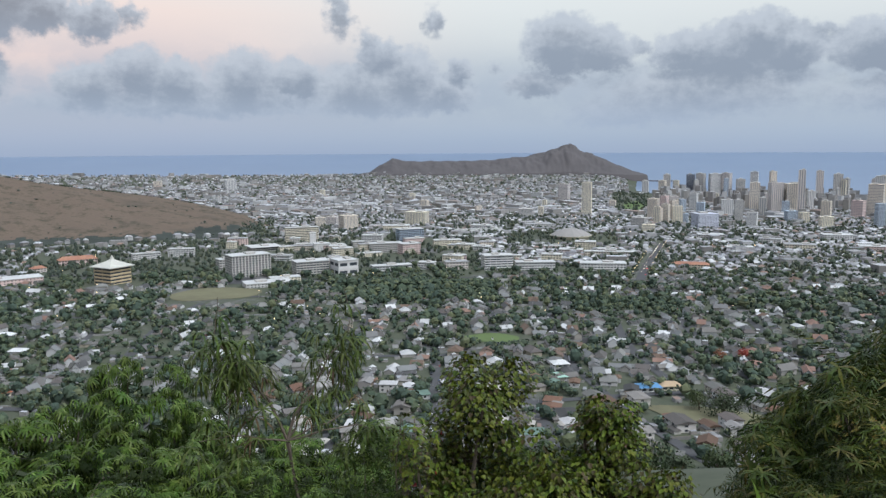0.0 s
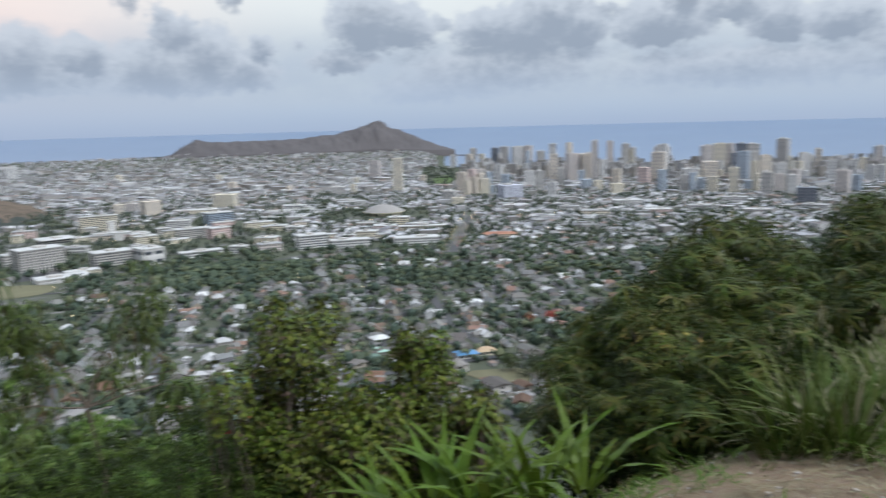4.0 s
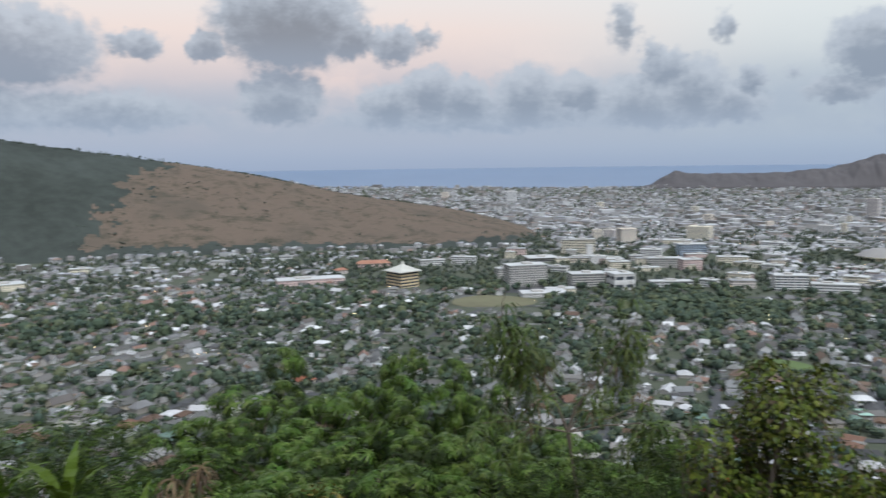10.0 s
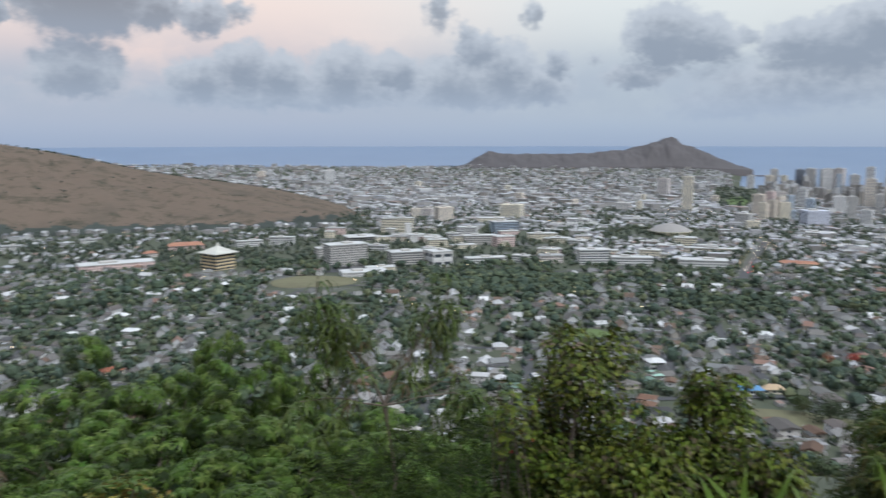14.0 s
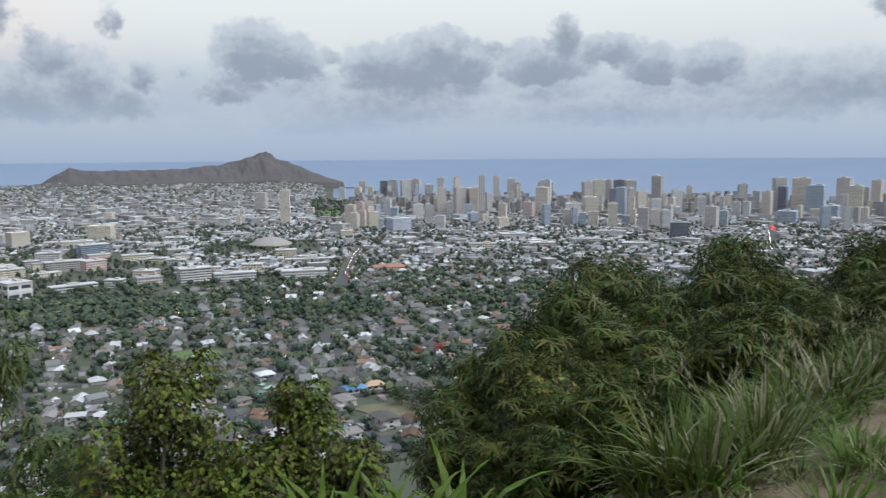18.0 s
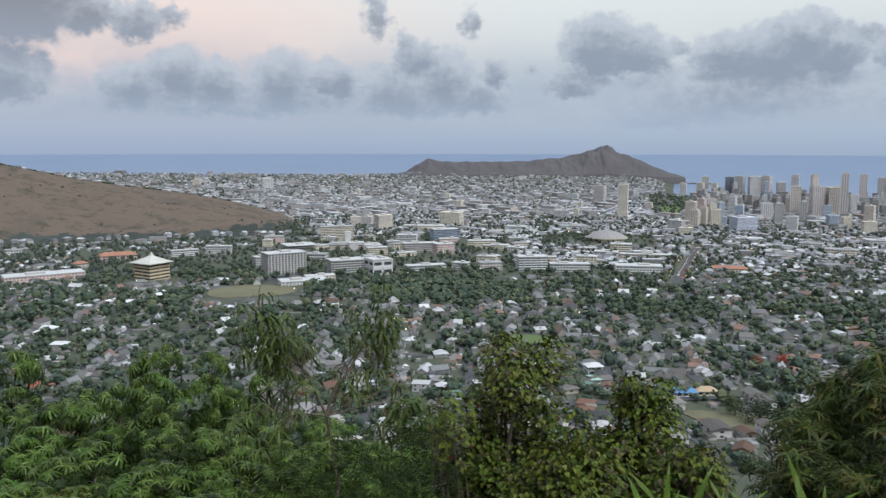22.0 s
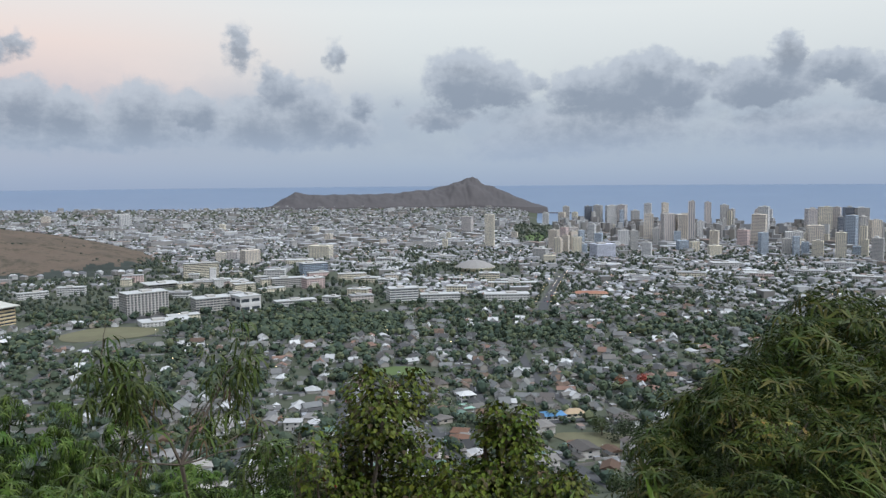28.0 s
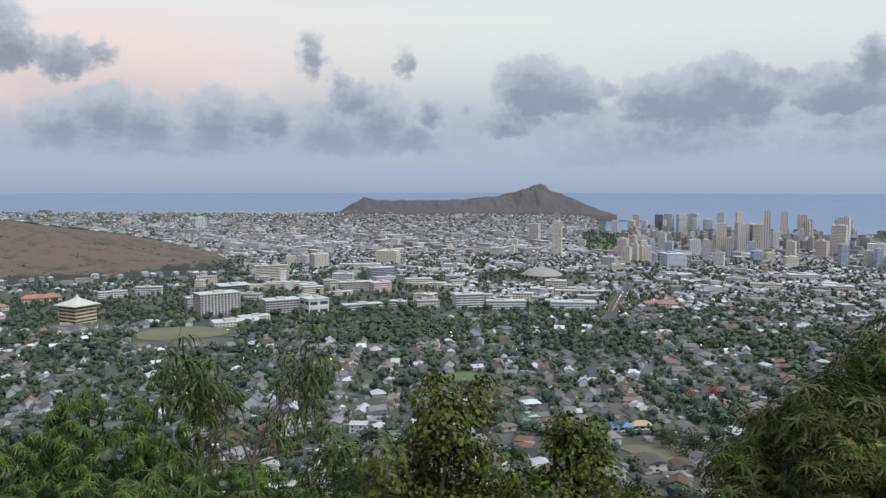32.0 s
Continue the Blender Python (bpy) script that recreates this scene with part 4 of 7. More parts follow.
def far_crown(leaves, size, seed):
    """A far tree's crown: an uneven core of foliage with loose leaf clumps all round it."""
    g = random.Random(seed)
    V, F = [], []
    hubs = [Vector((0, 0, 0.55))] + [Vector((g.uniform(-0.34, 0.34), g.uniform(-0.34, 0.34), g.uniform(0.4, 0.72))) for _ in range(4)]
    for i, (ring, zz) in enumerate(((0.55, 0.25), (0.85, 0.5), (0.6, 0.78))):
        for j in range(6):
            t = 6.2832 * (j + 0.5 * i) / 6
            q = 0.42 * g.uniform(0.75, 1.25)
            V.append((math.cos(t) * ring * q, math.sin(t) * ring * q, zz + g.uniform(-0.05, 0.05)))
    V.append((0, 0, 0.92))
    for i in range(2):
        for j in range(6):
            n = (j + 1) % 6
            F += [(i * 6 + j, i * 6 + n, i * 6 + 6 + j), (i * 6 + n, i * 6 + 6 + n, i * 6 + 6 + j)]
    F += [(12 + j, 12 + (j + 1) % 6, 18) for j in range(6)]
    for _ in range(leaves):
        n = Vector((g.gauss(0, 1), g.gauss(0, 1), g.gauss(0.45, 0.8))).normalized()
        p = g.choice(hubs) + Vector((n.x * 0.3, n.y * 0.3, n.z * 0.27)) * g.uniform(0.75, 1.15)
        n = (n + Vector((g.gauss(0, 0.5), g.gauss(0, 0.5), g.gauss(0.2, 0.5)))).normalized()
        t = n.cross(Vector((g.gauss(0, 1), g.gauss(0, 1), g.gauss(0, 1)))).normalized()
        b = n.cross(t)
        k, q = len(V), size * g.uniform(0.7, 1.3)
        V += [tuple(p - t * q), tuple(p + b * q * 0.8), tuple(p + t * q), tuple(p - b * q * 0.8)]
        F.append((k, k + 1, k + 2, k + 3))
    return V, F, [0] * len(F)


def leafy(name, places, templates, label, mat=None):
    for k, t in enumerate(templates):
        tagged(new(name, scattered(name, t, places[k::len(templates)], [mat or crown_hazed])), label, "trees", kind="stuff")


rows = []
for r, x, y in tree_at[300:]:
    n = noise.noise(Vector((x / 95, y / 95, 5.0)))
    h = rng.uniform(4.9, 8.4) * rng.choice((0.8, 1, 1, 1.3, 1.8 if n > 0 else 1.1)) * (1.3 if 950 < r < 1120 else 1)
    w = h * rng.uniform(0.8, 1.25)
    rows.append((x, y, float(land_z(x, y)) - 0.08 * h, rng.uniform(0, 6.3), w, w, h))
leafy("suburb_trees", rows, [far_crown(26, 0.145, q) for q in (3, 4, 14, 15, 21)], "dark green trees between suburban houses", crown_near)
rows = []
for az, r, x, y in spread(10500, -67, 57, 1300, 2520, lambda a, q: not cleared(a, q) and not (q > 1900 and a < -14.5) and not (43.5 < a < 44.25 and q > 1560) and noise.noise(Vector((q * math.sin(radians(a)) / 160, q * math.cos(radians(a)) / 160, 9.0))) > rng.uniform(-0.85, 0.35) + (0.25 if a < -34 else 0.0)):
    h = rng.uniform(6, 13)
    w = h * rng.uniform(0.65, 1.05)
    rows.append((x, y, float(land_z(x, y)) - 1, rng.uniform(0, 6.3), w, w, h))
for az, r, x, y in spread(8200, -34, 57, 2480, 3850, lambda a, q: not (a > 13 and q > 3380) and not open_land(a, q)):
    s = r / float(far_of(r))
    h = s * rng.uniform(6, 11)
    w = h * rng.uniform(0.7, 1.6)
    rows.append((x, y, float(land_z(x, y)) - 1, rng.uniform(0, 6.3), w, w, h))
for az, r, x, y in spread(170, 12, 17, 2700, 3380, lambda a, q: True):
    s = r / float(far_of(r))
    h = s * rng.uniform(9, 16)
    rows.append((x, y, float(land_z(x, y)) - 1, rng.uniform(0, 6.3), h, h, h))
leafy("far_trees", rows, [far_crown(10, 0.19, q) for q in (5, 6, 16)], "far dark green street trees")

# carports, sheds, garden walls and parked clutter between the houses
rows = []
for az, r, x, y in spread(3600, -67, 57, 400, 1340, lambda a, q: not open_land(a, q)):
    if rng.random() < 0.7:
        rows.append((x, y, float(land_z(x, y)), GRID + radians(rng.choice((0, 90)) + rng.uniform(-20, 20)), rng.uniform(1.2, 3.4), rng.uniform(1.0, 2.6), rng.uniform(1.5, 2.9)))
    else:
        rows.append((x, y, float(land_z(x, y)), GRID + radians(rng.choice((0, 90)) + rng.uniform(-8, 8)), rng.uniform(4, 9), 0.12, rng.uniform(1.2, 1.9)))
tagged(new("garden_sheds", scattered("garden_sheds", SHED, rows, [wall_far, roof_far])), "small carports, sheds and garden walls between houses", "sheds", kind="stuff")


# ---- campus, arena, fields, streets ----
rng = random.Random(77)
campus_glass = material("campus_glass", (0.055, 0.065, 0.075, 1), 0.2, 0.3, 0.4, spec=0.5)
flat_white = material("white_flat_roof", (0.50, 0.50, 0.49, 1), 0.7, 0.25, 0.18, wear=0.25)
flat_grey = material("grey_flat_roof", (0.33, 0.33, 0.33, 1), 0.8, 0.25, 0.2, wear=0.3)
tile_m = material("clay_tile_roof", (0.34, 0.17, 0.115, 1), 0.8, 0.6, 0.3, wear=0.3)
copper_m = material("pale_shingle_roof", (0.50, 0.49, 0.44, 1), 0.8, 0.5, 0.2, wear=0.25)
asphalt_m = material("asphalt", (0.075, 0.075, 0.078, 1), 0.9, 0.3, 0.25, wear=0.3, coords="World")
field_m = material("worn_playing_field", (0.150, 0.142, 0.084, 1), 0.95, 0.08, 0.3, wear=0.35, coords="World")
lawn_m = material("mown_lawn", (0.105, 0.150, 0.055, 1), 0.95, 0.1, 0.25, wear=0.3, coords="World")


def block(name, az, r, w, h, shade, style=(0.14, 0.26), d=None, turn=14, roof=None, storey=3.8, bay=5.0, label="", over=0.6):
    """A flat-roofed institutional building with rows of windows."""
    x, y, z = spot(az, r)
    d = d or w * 0.45
    c, s = abs(math.cos(radians(turn))), abs(math.sin(radians(turn)))
    w = max(8, (w - d * s) / c)
    b = new(name)
    piece("facade", facade_mesh(w, d, h, bay, storey, style, shade_m[shade], 10.0, campus_glass), b)
    bm = bmesh.new()
    add_box(bm, -w / 2 - over, w / 2 + over, -d / 2 - over, d / 2 + over, h + 0.02, h + 0.9)
    part("roof", bm, roof or flat_white, b)
    bm = bmesh.new()
    o = rng.uniform(-0.2, 0.2) * w
    add_box(bm, o - w * 0.12, o + w * 0.12, -d * 0.2, d * 0.25, h + 0.9, h + 3.4)
    part("plant_room", bm, shade_m["grey"], b)
    b.matrix_world = pose(x, y, z, 0, 0, -az + turn)
    return tagged(b, label or "pale flat-roofed campus building with rows of dark windows", "building", "campus buildings")


def gable_block(name, az, r, w, h, shade, roof, d=14, turn=10, rise=4.0, label=""):
    x, y, z = spot(az, r)
    b = new(name)
    piece("facade", facade_mesh(w, d, h, 5.0, 3.6, (0.2, 0.28), shade_m[shade], 10.0, campus_glass), b)
    bm = bmesh.new()
    e = 1.0
    lo = [bm.verts.new(c) for c in ((-w / 2 - e, -d / 2 - e, h + 0.02), (w / 2 + e, -d / 2 - e, h + 0.02), (w / 2 + e, d / 2 + e, h + 0.02), (-w / 2 - e, d / 2 + e, h + 0.02))]
    ra, rb = bm.verts.new((-w / 2 + d * 0.4, 0, h + rise)), bm.verts.new((w / 2 - d * 0.4, 0, h + rise))
    for f in ((lo[3], lo[2], lo[1], lo[0]), (lo[0], lo[1], rb, ra), (lo[2], lo[3], ra, rb), (lo[1], lo[2], rb), (lo[3], lo[0], ra)):
        bm.faces.new(f)
    part("roof", bm, roof, b)
    b.matrix_world = pose(x, y, z, 0, 0, -az + turn)
    return tagged(b, label, "building", "campus buildings")


def pagoda_hall():
    x, y, z = spot(-22.76, 1262)
    b = new("square_hall")
    piece("facade", facade_mesh(36, 36, 25, 18, 5.0, (0.02, 0.27), material("ochre_concrete", (0.56, 0.44, 0.28, 1), 0.75, 0.2, 0.14), 8.0, campus_glass), b)
    rings = [(22.5, 25.02), (22.5, 26.0), (14.5, 29.0), (7.0, 32.5), (2.4, 35.5), (0.4, 41.0)]
    bm = bmesh.new()
    rows = [[bm.verts.new((sx * k, sy * k, zz)) for sx, sy in ((-1, -1), (1, -1), (1, 1), (-1, 1))] for k, zz in rings]
    for p, q in zip(rows, rows[1:]):
        for i in range(4):
            bm.faces.new((p[i], p[(i + 1) % 4], q[(i + 1) % 4], q[i]))
    bm.faces.new(rows[0][::-1]), bm.faces.new(rows[-1])
    part("roof", bm, copper_m, b)
    b.matrix_world = pose(x, y, z, 0, 0, 22.76 + 38)
    tagged(b, "square cream hall with dark window bands under a concave pyramid roof", "building")


pagoda_hall()
gable_block("long_hall", -24.86, 1555, 64, 9, "pink", tile_m, 20, 6, 6, "long pink hall with an orange clay-tiled roof")
gable_block("small_hall", -27.2, 1470, 22, 7, "brown", tile_m, 14, 30, 4, "small red-roofed brown hall")
block("campus_wing", -20.6, 1575, 52, 11, "white", (0.08, 0.3), 14, 12, label="low white classroom wing with long window bands")
block("campus_wing", -18.3, 1590, 50, 15, "white", (0.08, 0.3), 16, -14, label="low white classroom wing with long window bands")
block("long_store", -29.37, 1317, 112, 11, "pink", (0.3, 0.34), 36, 8, label="long low pinkish building with a white roof")
block("slab_block", -10.12, 1792, 74, 33, "cream", (0.04, 0.26), 16, 8, label="long cream slab block with ribbon windows")
block("white_stair_tower", -9.35, 1640, 13, 33, "white", (0.42, 0.42), 12, 8, label="plain white tower stepped beside a slab block")
block("white_hall", -8.75, 1600, 34, 15, "white", (0.4, 0.36), 22, 8, label="plain white low hall beside a white tower")
block("flat_hall", -12.79, 1648, 66, 8, "grey", (0.05, 0.2), 44, 16, label="wide low hall with an overhanging white flat roof", over=4)
block("concrete_library", -13.9, 1267, 70, 33, "grey", (0.22, 0.18), 34, 20, label="large grey concrete building with deep regular window bays")
block("shed_row", -12.6, 1137, 70, 6, "white", (0.3, 0.3), 30, 12, label="low white-roofed sheds beside a playing field")
block("shed_row", -11.4, 1180, 46, 6, "cream", (0.3, 0.3), 18, 12, label="low white-roofed sheds beside a playing field")
block("grey_hall", -9.57, 1246, 58, 22, "grey", (0.1, 0.24), 30, 16, label="grey office block with rows of square windows")
block("white_hall", -7.18, 1234, 44, 24, "white", (0.12, 0.3), 34, 24, label="white office block with broad dark windows", bay=14, storey=11)
block("glass_hall", -2.43, 1751, 62, 29, "blue", (0.08, 0.14), 30, 18, label="pale blue-white laboratory block with glass bands")
block("pink_hall", -2.48, 1521, 44, 20, "pink", (0.2, 0.3), 26, 24, label="pinkish campus block with small windows")
block("grey_hall", -4.21, 1555, 68, 18, "grey", (0.1, 0.26), 24, 10, label="long grey classroom block")
block("white_hall", -5.11, 1688, 46, 22, "white", (0.1, 0.28), 24, -10, label="white classroom block with window bands")
block("long_wing", -3.78, 1256, 66, 11, "white", (0.08, 0.3), 18, 16, label="long low white wing")
block("long_wing", -1.2, 1290, 30, 11, "white", (0.08, 0.3), 16, -20, label="long low white wing")
block("low_hall", 0.9, 1290, 40, 12, "brown", (0.2, 0.3), 22, 12, flat_grey, label="low brown block with a grey roof")
block("ribbon_hall", 3.88, 1287, 52, 23, "white", (0.04, 0.28), 26, 14, label="white office block with dark ribbon windows", bay=10)
block("low_wing", 6.59, 1292, 66, 12, "white", (0.1, 0.3), 22, 8, label="low white building with flat roofs")
block("low_wing", 11.4, 1294, 74, 12, "white", (0.14, 0.32), 28, 6, label="low white building with flat roofs")
block("long_shed", 11.88, 1506, 94, 8, "tan", (0.2, 0.3), 16, 4, label="long low shed with a pale roof")
block("white_hall", 0.27, 1648, 60, 14, "cream", (0.1, 0.3), 22, 10, label="cream classroom block with flat roof")
block("white_hall", 1.6, 1600, 40, 10, "cream", (0.1, 0.3), 22, -8, label="cream classroom block with flat roof")
gable_block("long_school", 17.39, 1365, 58, 6, "tan", tile_m, 16, 4, 4, "long school wing with a faded red roof")
block("shopping_hall", -53.68, 1370, 100, 12, "pink", (0.3, 0.36), 60, 10, label="broad pinkish shopping hall with a pale flat roof")
block("shopping_hall", -57.5, 1330, 62, 9, "white", (0.3, 0.36), 40, 24, label="broad white shop with a flat roof")
block("shopping_hall", -48.9, 1480, 60, 10, "cream", (0.3, 0.36), 40, 6, label="broad cream shop with a flat roof")
for az, r, w, h, sh in ((-31, 1750, 30, 9, "white"), (-35.5, 1690, 40, 10, "white"), (-40, 1620, 26, 10, "grey"), (-44.5, 1700, 36, 9, "cream"), (20.5, 1640, 54, 10, "white"), (24.2, 1720, 60, 12, "cream"), (22.4, 1830, 48, 11, "white"), (28.5, 1760, 60, 11, "pink"), (31.5, 1850, 70, 12, "white"), (35.0, 1790, 54, 10, "grey"), (18.6, 1880, 60, 12, "grey"), (26.4, 1960, 70, 14, "white"), (2.8, 2050, 60, 12, "white"), (-3.4, 2060, 70, 12, "cream"), (6.8, 2120, 80, 10, "white"), (33.4, 2050, 70, 14, "white"), (38.5, 1900, 60, 12, "white")):
    block("commercial_block", az, r, w, h, sh, (0.16, 0.3), w * 0.5, rng.uniform(-18, 18), rng.choice((flat_white, flat_white, flat_grey)), label="low commercial building with a flat pale roof")

for k in range(48):
    az, r = rng.uniform(-16, 13), rng.uniform(1330, 1840)
    if 5 < az < 13 and r > 1690:
        continue
    block("campus_block", az, r, rng.uniform(22, 54), rng.uniform(6, 17), rng.choice(("cream", "tan", "cream", "white", "pink", "grey")), rng.choice(((0.08, 0.3), (0.2, 0.28), (0.3, 0.3))), rng.uniform(14, 26), rng.uniform(-24, 24), rng.choice((flat_white, flat_white, flat_grey)))


def arena():
    x, y, z = spot(9.13, 1830)
    b = new("domed_arena")
    V, F, n = [], [], 48
    for rr, zz in ((40, -6), (40, 7), (47, 7.4), (47, 9.0)):
        V += [(rr * math.cos(6.2832 * k / n), rr * math.sin(6.2832 * k / n), zz) for k in range(n)]
    for i in range(3):
        F += [(i * n + k, i * n + (k + 1) % n, (i + 1) * n + (k + 1) % n, (i + 1) * n + k) for k in range(n)]
    piece("drum", mesh_from("drum", V, F, [shade_m["cream"]]), b)
    V, F, m = [], [], 9
    for i in range(m):
        t = i / (m - 1) * 0.999
        V += [(46 * (1 - t) * math.cos(6.2832 * k / n), 46 * (1 - t) * math.sin(6.2832 * k / n), 9.05 + 15.5 * (1 - (1 - t) ** 1.7) + (0.35 if k % 4 == 0 else 0)) for k in range(n)]
    for i in range(m - 1):
        F += [(i * n + k, i * n + (k + 1) % n, (i + 1) * n + (k + 1) % n, (i + 1) * n + k) for k in range(n)]
    piece("dome", mesh_from("dome", V, F, [material("arena_dome", (0.28, 0.265, 0.25, 1), 0.75, 0.15, 0.12)]), b)
    b.matrix_world = pose(x, y, z)
    tagged(b, "round arena with a shallow ribbed beige dome", "arena")
    # open stand beside it
    x, y, z = spot(2.6, 1960)
    s = new("grandstand")
    for k in range(8):
        bm = bmesh.new()
        add_box(bm, -60, 60, k * 2.2, k * 2.2 + 2.19, -4, 1 + k * 1.2)
        part("terrace_step", bm, flat_white, s)
    for k in (-52, -18, 18, 52):
        bm = bmesh.new()
        add_box(bm, k - 0.5, k + 0.5, 18, 19, -4, 34)
        part("light_mast", bm, shade_m["grey"], s)
    s.matrix_world = pose(x, y, z, 0, 0, 6)
    tagged(s, "pale concrete grandstand with tall light masts", "grandstand")


arena()


def patch(name, az, r, across, along, mat, label, category):
    """A flat oval of ground cover lying on the land."""
    cx, cy, _ = spot(az, r)
    a = radians(az)
    V, F, n, m = [], [], 40, 7
    for i in range(m):
        for k in range(n):
            t, q = 6.2832 * k / n, (i + 0.001) / (m - 1)
            wob = 1 + 0.06 * math.sin(3 * t + az) + 0.04 * math.sin(5 * t)
            u, v = across / 2 * q * wob * math.cos(t), along / 2 * q * wob * math.sin(t)
            x, y = cx + u * math.cos(a) + v * math.sin(a), cy - u * math.sin(a) + v * math.cos(a)
            V.append((x, y, float(land_z(x, y)) + 0.5))
    for i in range(m - 1):
        F += [(i * n + k, i * n + (k + 1) % n, (i + 1) * n + (k + 1) % n, (i + 1) * n + k) for k in range(n)]
    tagged(new(name, mesh_from(name, V, F, [mat], flat=False)), label, category, kind="structure")


patch("playing_field", -16.2, 1082, 118, 116, field_m, "worn yellow-green oval playing field", "field")
patch("round_lawn", 3.5, 742, 54, 40, lawn_m, "round mown green lawn among houses", "lawn")
patch("dry_field", 18.8, 518, 72, 36, field_m, "dry yellow grass field among houses", "field")
patch("park_lawn", 14.6, 2900, 200, 420, lawn_m, "distant green golf course", "lawn")
patch("car_park", -15.0, 1190, 120, 50, asphalt_m, "grey car park beside a playing field", "car park")


def street(u=None, v=None, lo=0, hi=0, half=4.2):
    """A road strip along the street grid, draped on the land."""
    V, F = [], []
    steps = max(2, int((hi - lo) / 14))
    for k in range(steps + 1):
        t = lo + (hi - lo) * k / steps
        for s in (-half, half):
            x, y = to_world(u + s, t) if u is not None else to_world(t, v + s)
            V.append((x, y, float(land_z(x, y)) + 0.45))
    for k in range(steps):
        F.append((2 * k, 2 * k + 1, 2 * k + 3, 2 * k + 2) if u is not None else (2 * k + 1, 2 * k, 2 * k + 2, 2 * k + 3))
    tagged(new("road", mesh_from("road", V, F, [asphalt_m])), "grey asphalt residential street", "road", kind="structure")


for iu in range(-11, 11):
    street(u=iu * BLOCK, lo=max(340, abs(iu) * BLOCK * 0.72), hi=1180 if not -7 < iu < 4 else 950)
for iv in range(3, 8):
    street(v=iv * LONG - 5, lo=-620, hi=620)


def avenue(az0, r0, az1, r1, half=7):
    V, F = [], []
    for k in range(41):
        t = k / 40
        az, r = az0 + (az1 - az0) * t, r0 + (r1 - r0) * t
        x, y, _ = spot(az, r)
        for s in (-half, half):
            px, py = x + s * math.cos(radians(az)), y - s * math.sin(radians(az))
            V.append((px, py, float(land_z(px, py)) + 0.7))
    F = [(2 * k, 2 * k + 1, 2 * k + 3, 2 * k + 2) for k in range(40)]
    tagged(new("road", mesh_from("road", V, F, [asphalt_m])), "grey main avenue running towards the coast", "road", kind="structure")


avenue(14.0, 1180, 15.4, 1750)
avenue(44.1, 1600, 43.6, 2880, 16)
avenue(-19.5, 1160, -14.5, 1130, 5)


def tube(bm, a, b, ra, rb, sides=5):
    q = (b - a).to_track_quat("Z", "Y")
    rings = [[bm.verts.new(p + q @ Vector((math.cos(k * 6.2832 / sides) * rr, math.sin(k * 6.2832 / sides) * rr, 0))) for k in range(sides)] for p, rr in ((a, ra), (b, rb))]
    for k in range(sides):
        bm.faces.new((rings[0][k], rings[0][(k + 1) % sides], rings[1][(k + 1) % sides], rings[1][k]))


def glow_material(name, colour, power):
    m = bpy.data.materials.new(name)
    m.use_nodes = True
    p = m.node_tree.nodes["Principled BSDF"]
    p.inputs["Base Color"].default_value, p.inputs["Emission Color"].default_value = colour, colour
    p.inputs["Emission Strength"].default_value = power
    return m


red_lamp, head_lamp, street_glow = glow_material("tail_lamp", (1.0, 0.03, 0.03, 1), 8.0), glow_material("head_lamp", (1.0, 0.88, 0.65, 1), 9.0), glow_material("lit_street_lamp", (1.0, 0.72, 0.40, 1), 5.0)
car_m = material("car_paint", None, 0.3, 0.5, 0.08, tints=[grey(0.7), grey(0.12), grey(0.35), grey(0.55), (0.30, 0.05, 0.04, 1), (0.06, 0.10, 0.22, 1), grey(0.8), grey(0.04)], spec=0.5)
tyre_m = material("tyre", (0.02, 0.02, 0.02, 1), 0.85)


def car(lamp=None, big=1.0):
    c = new("car")
    bm = bmesh.new()
    prof = [(-2.2, 0.35), (-2.25, 0.85), (-1.5, 0.98), (1.05, 1.0), (2.1, 0.9), (2.2, 0.4)]
    lr = [[bm.verts.new((s * 0.88, y, z)) for y, z in prof] for s in (-1, 1)]
    for k in range(len(prof)):
        j = (k + 1) % len(prof)
        bm.faces.new((lr[0][k], lr[0][j], lr[1][j], lr[1][k]))
    bm.faces.new(lr[0][::-1]), bm.faces.new(lr[1])
    part("body", bm, car_m, c)
    bm = bmesh.new()
    prof = [(-1.7, 0.99), (-1.1, 1.46), (0.4, 1.46), (1.1, 1.0)]
    lr = [[bm.verts.new((s * (0.8 if z < 1.2 else 0.66), y, z)) for y, z in prof] for s in (-1, 1)]
    for k in range(4):
        j = (k + 1) % 4
        bm.faces.new((lr[0][k], lr[0][j], lr[1][j], lr[1][k]))
    bm.faces.new(lr[0][::-1]), bm.faces.new(lr[1])
    part("cabin", bm, glass_m, c, "dark glass cabin")
    for sx in (-0.8, 0.8):
        for sy in (-1.35, 1.35):
            bm = bmesh.new()
            tube(bm, Vector((sx - 0.1, sy, 0.33)), Vector((sx + 0.1, sy, 0.33)), 0.33, 0.33, 10)
            w = part("wheel", bm, tyre_m, c)
            if not lamp:
                bm = bmesh.new()
                tube(bm, Vector((sx - 0.11, sy, 0.33)), Vector((sx + 0.11, sy, 0.33)), 0.2, 0.19, 8)
                part("rim", bm, shade_m["grey"], w, "grey metal rim")
        if lamp:
            bm = bmesh.new()
            add_box(bm, sx - 0.3 * big, sx + 0.3 * big, -2.36, -2.2, 0.55, 0.55 + 0.45 * big)
            part("tail_lamp" if lamp is red_lamp else "head_lamp", bm, lamp, c, "glowing lamp")
    return c


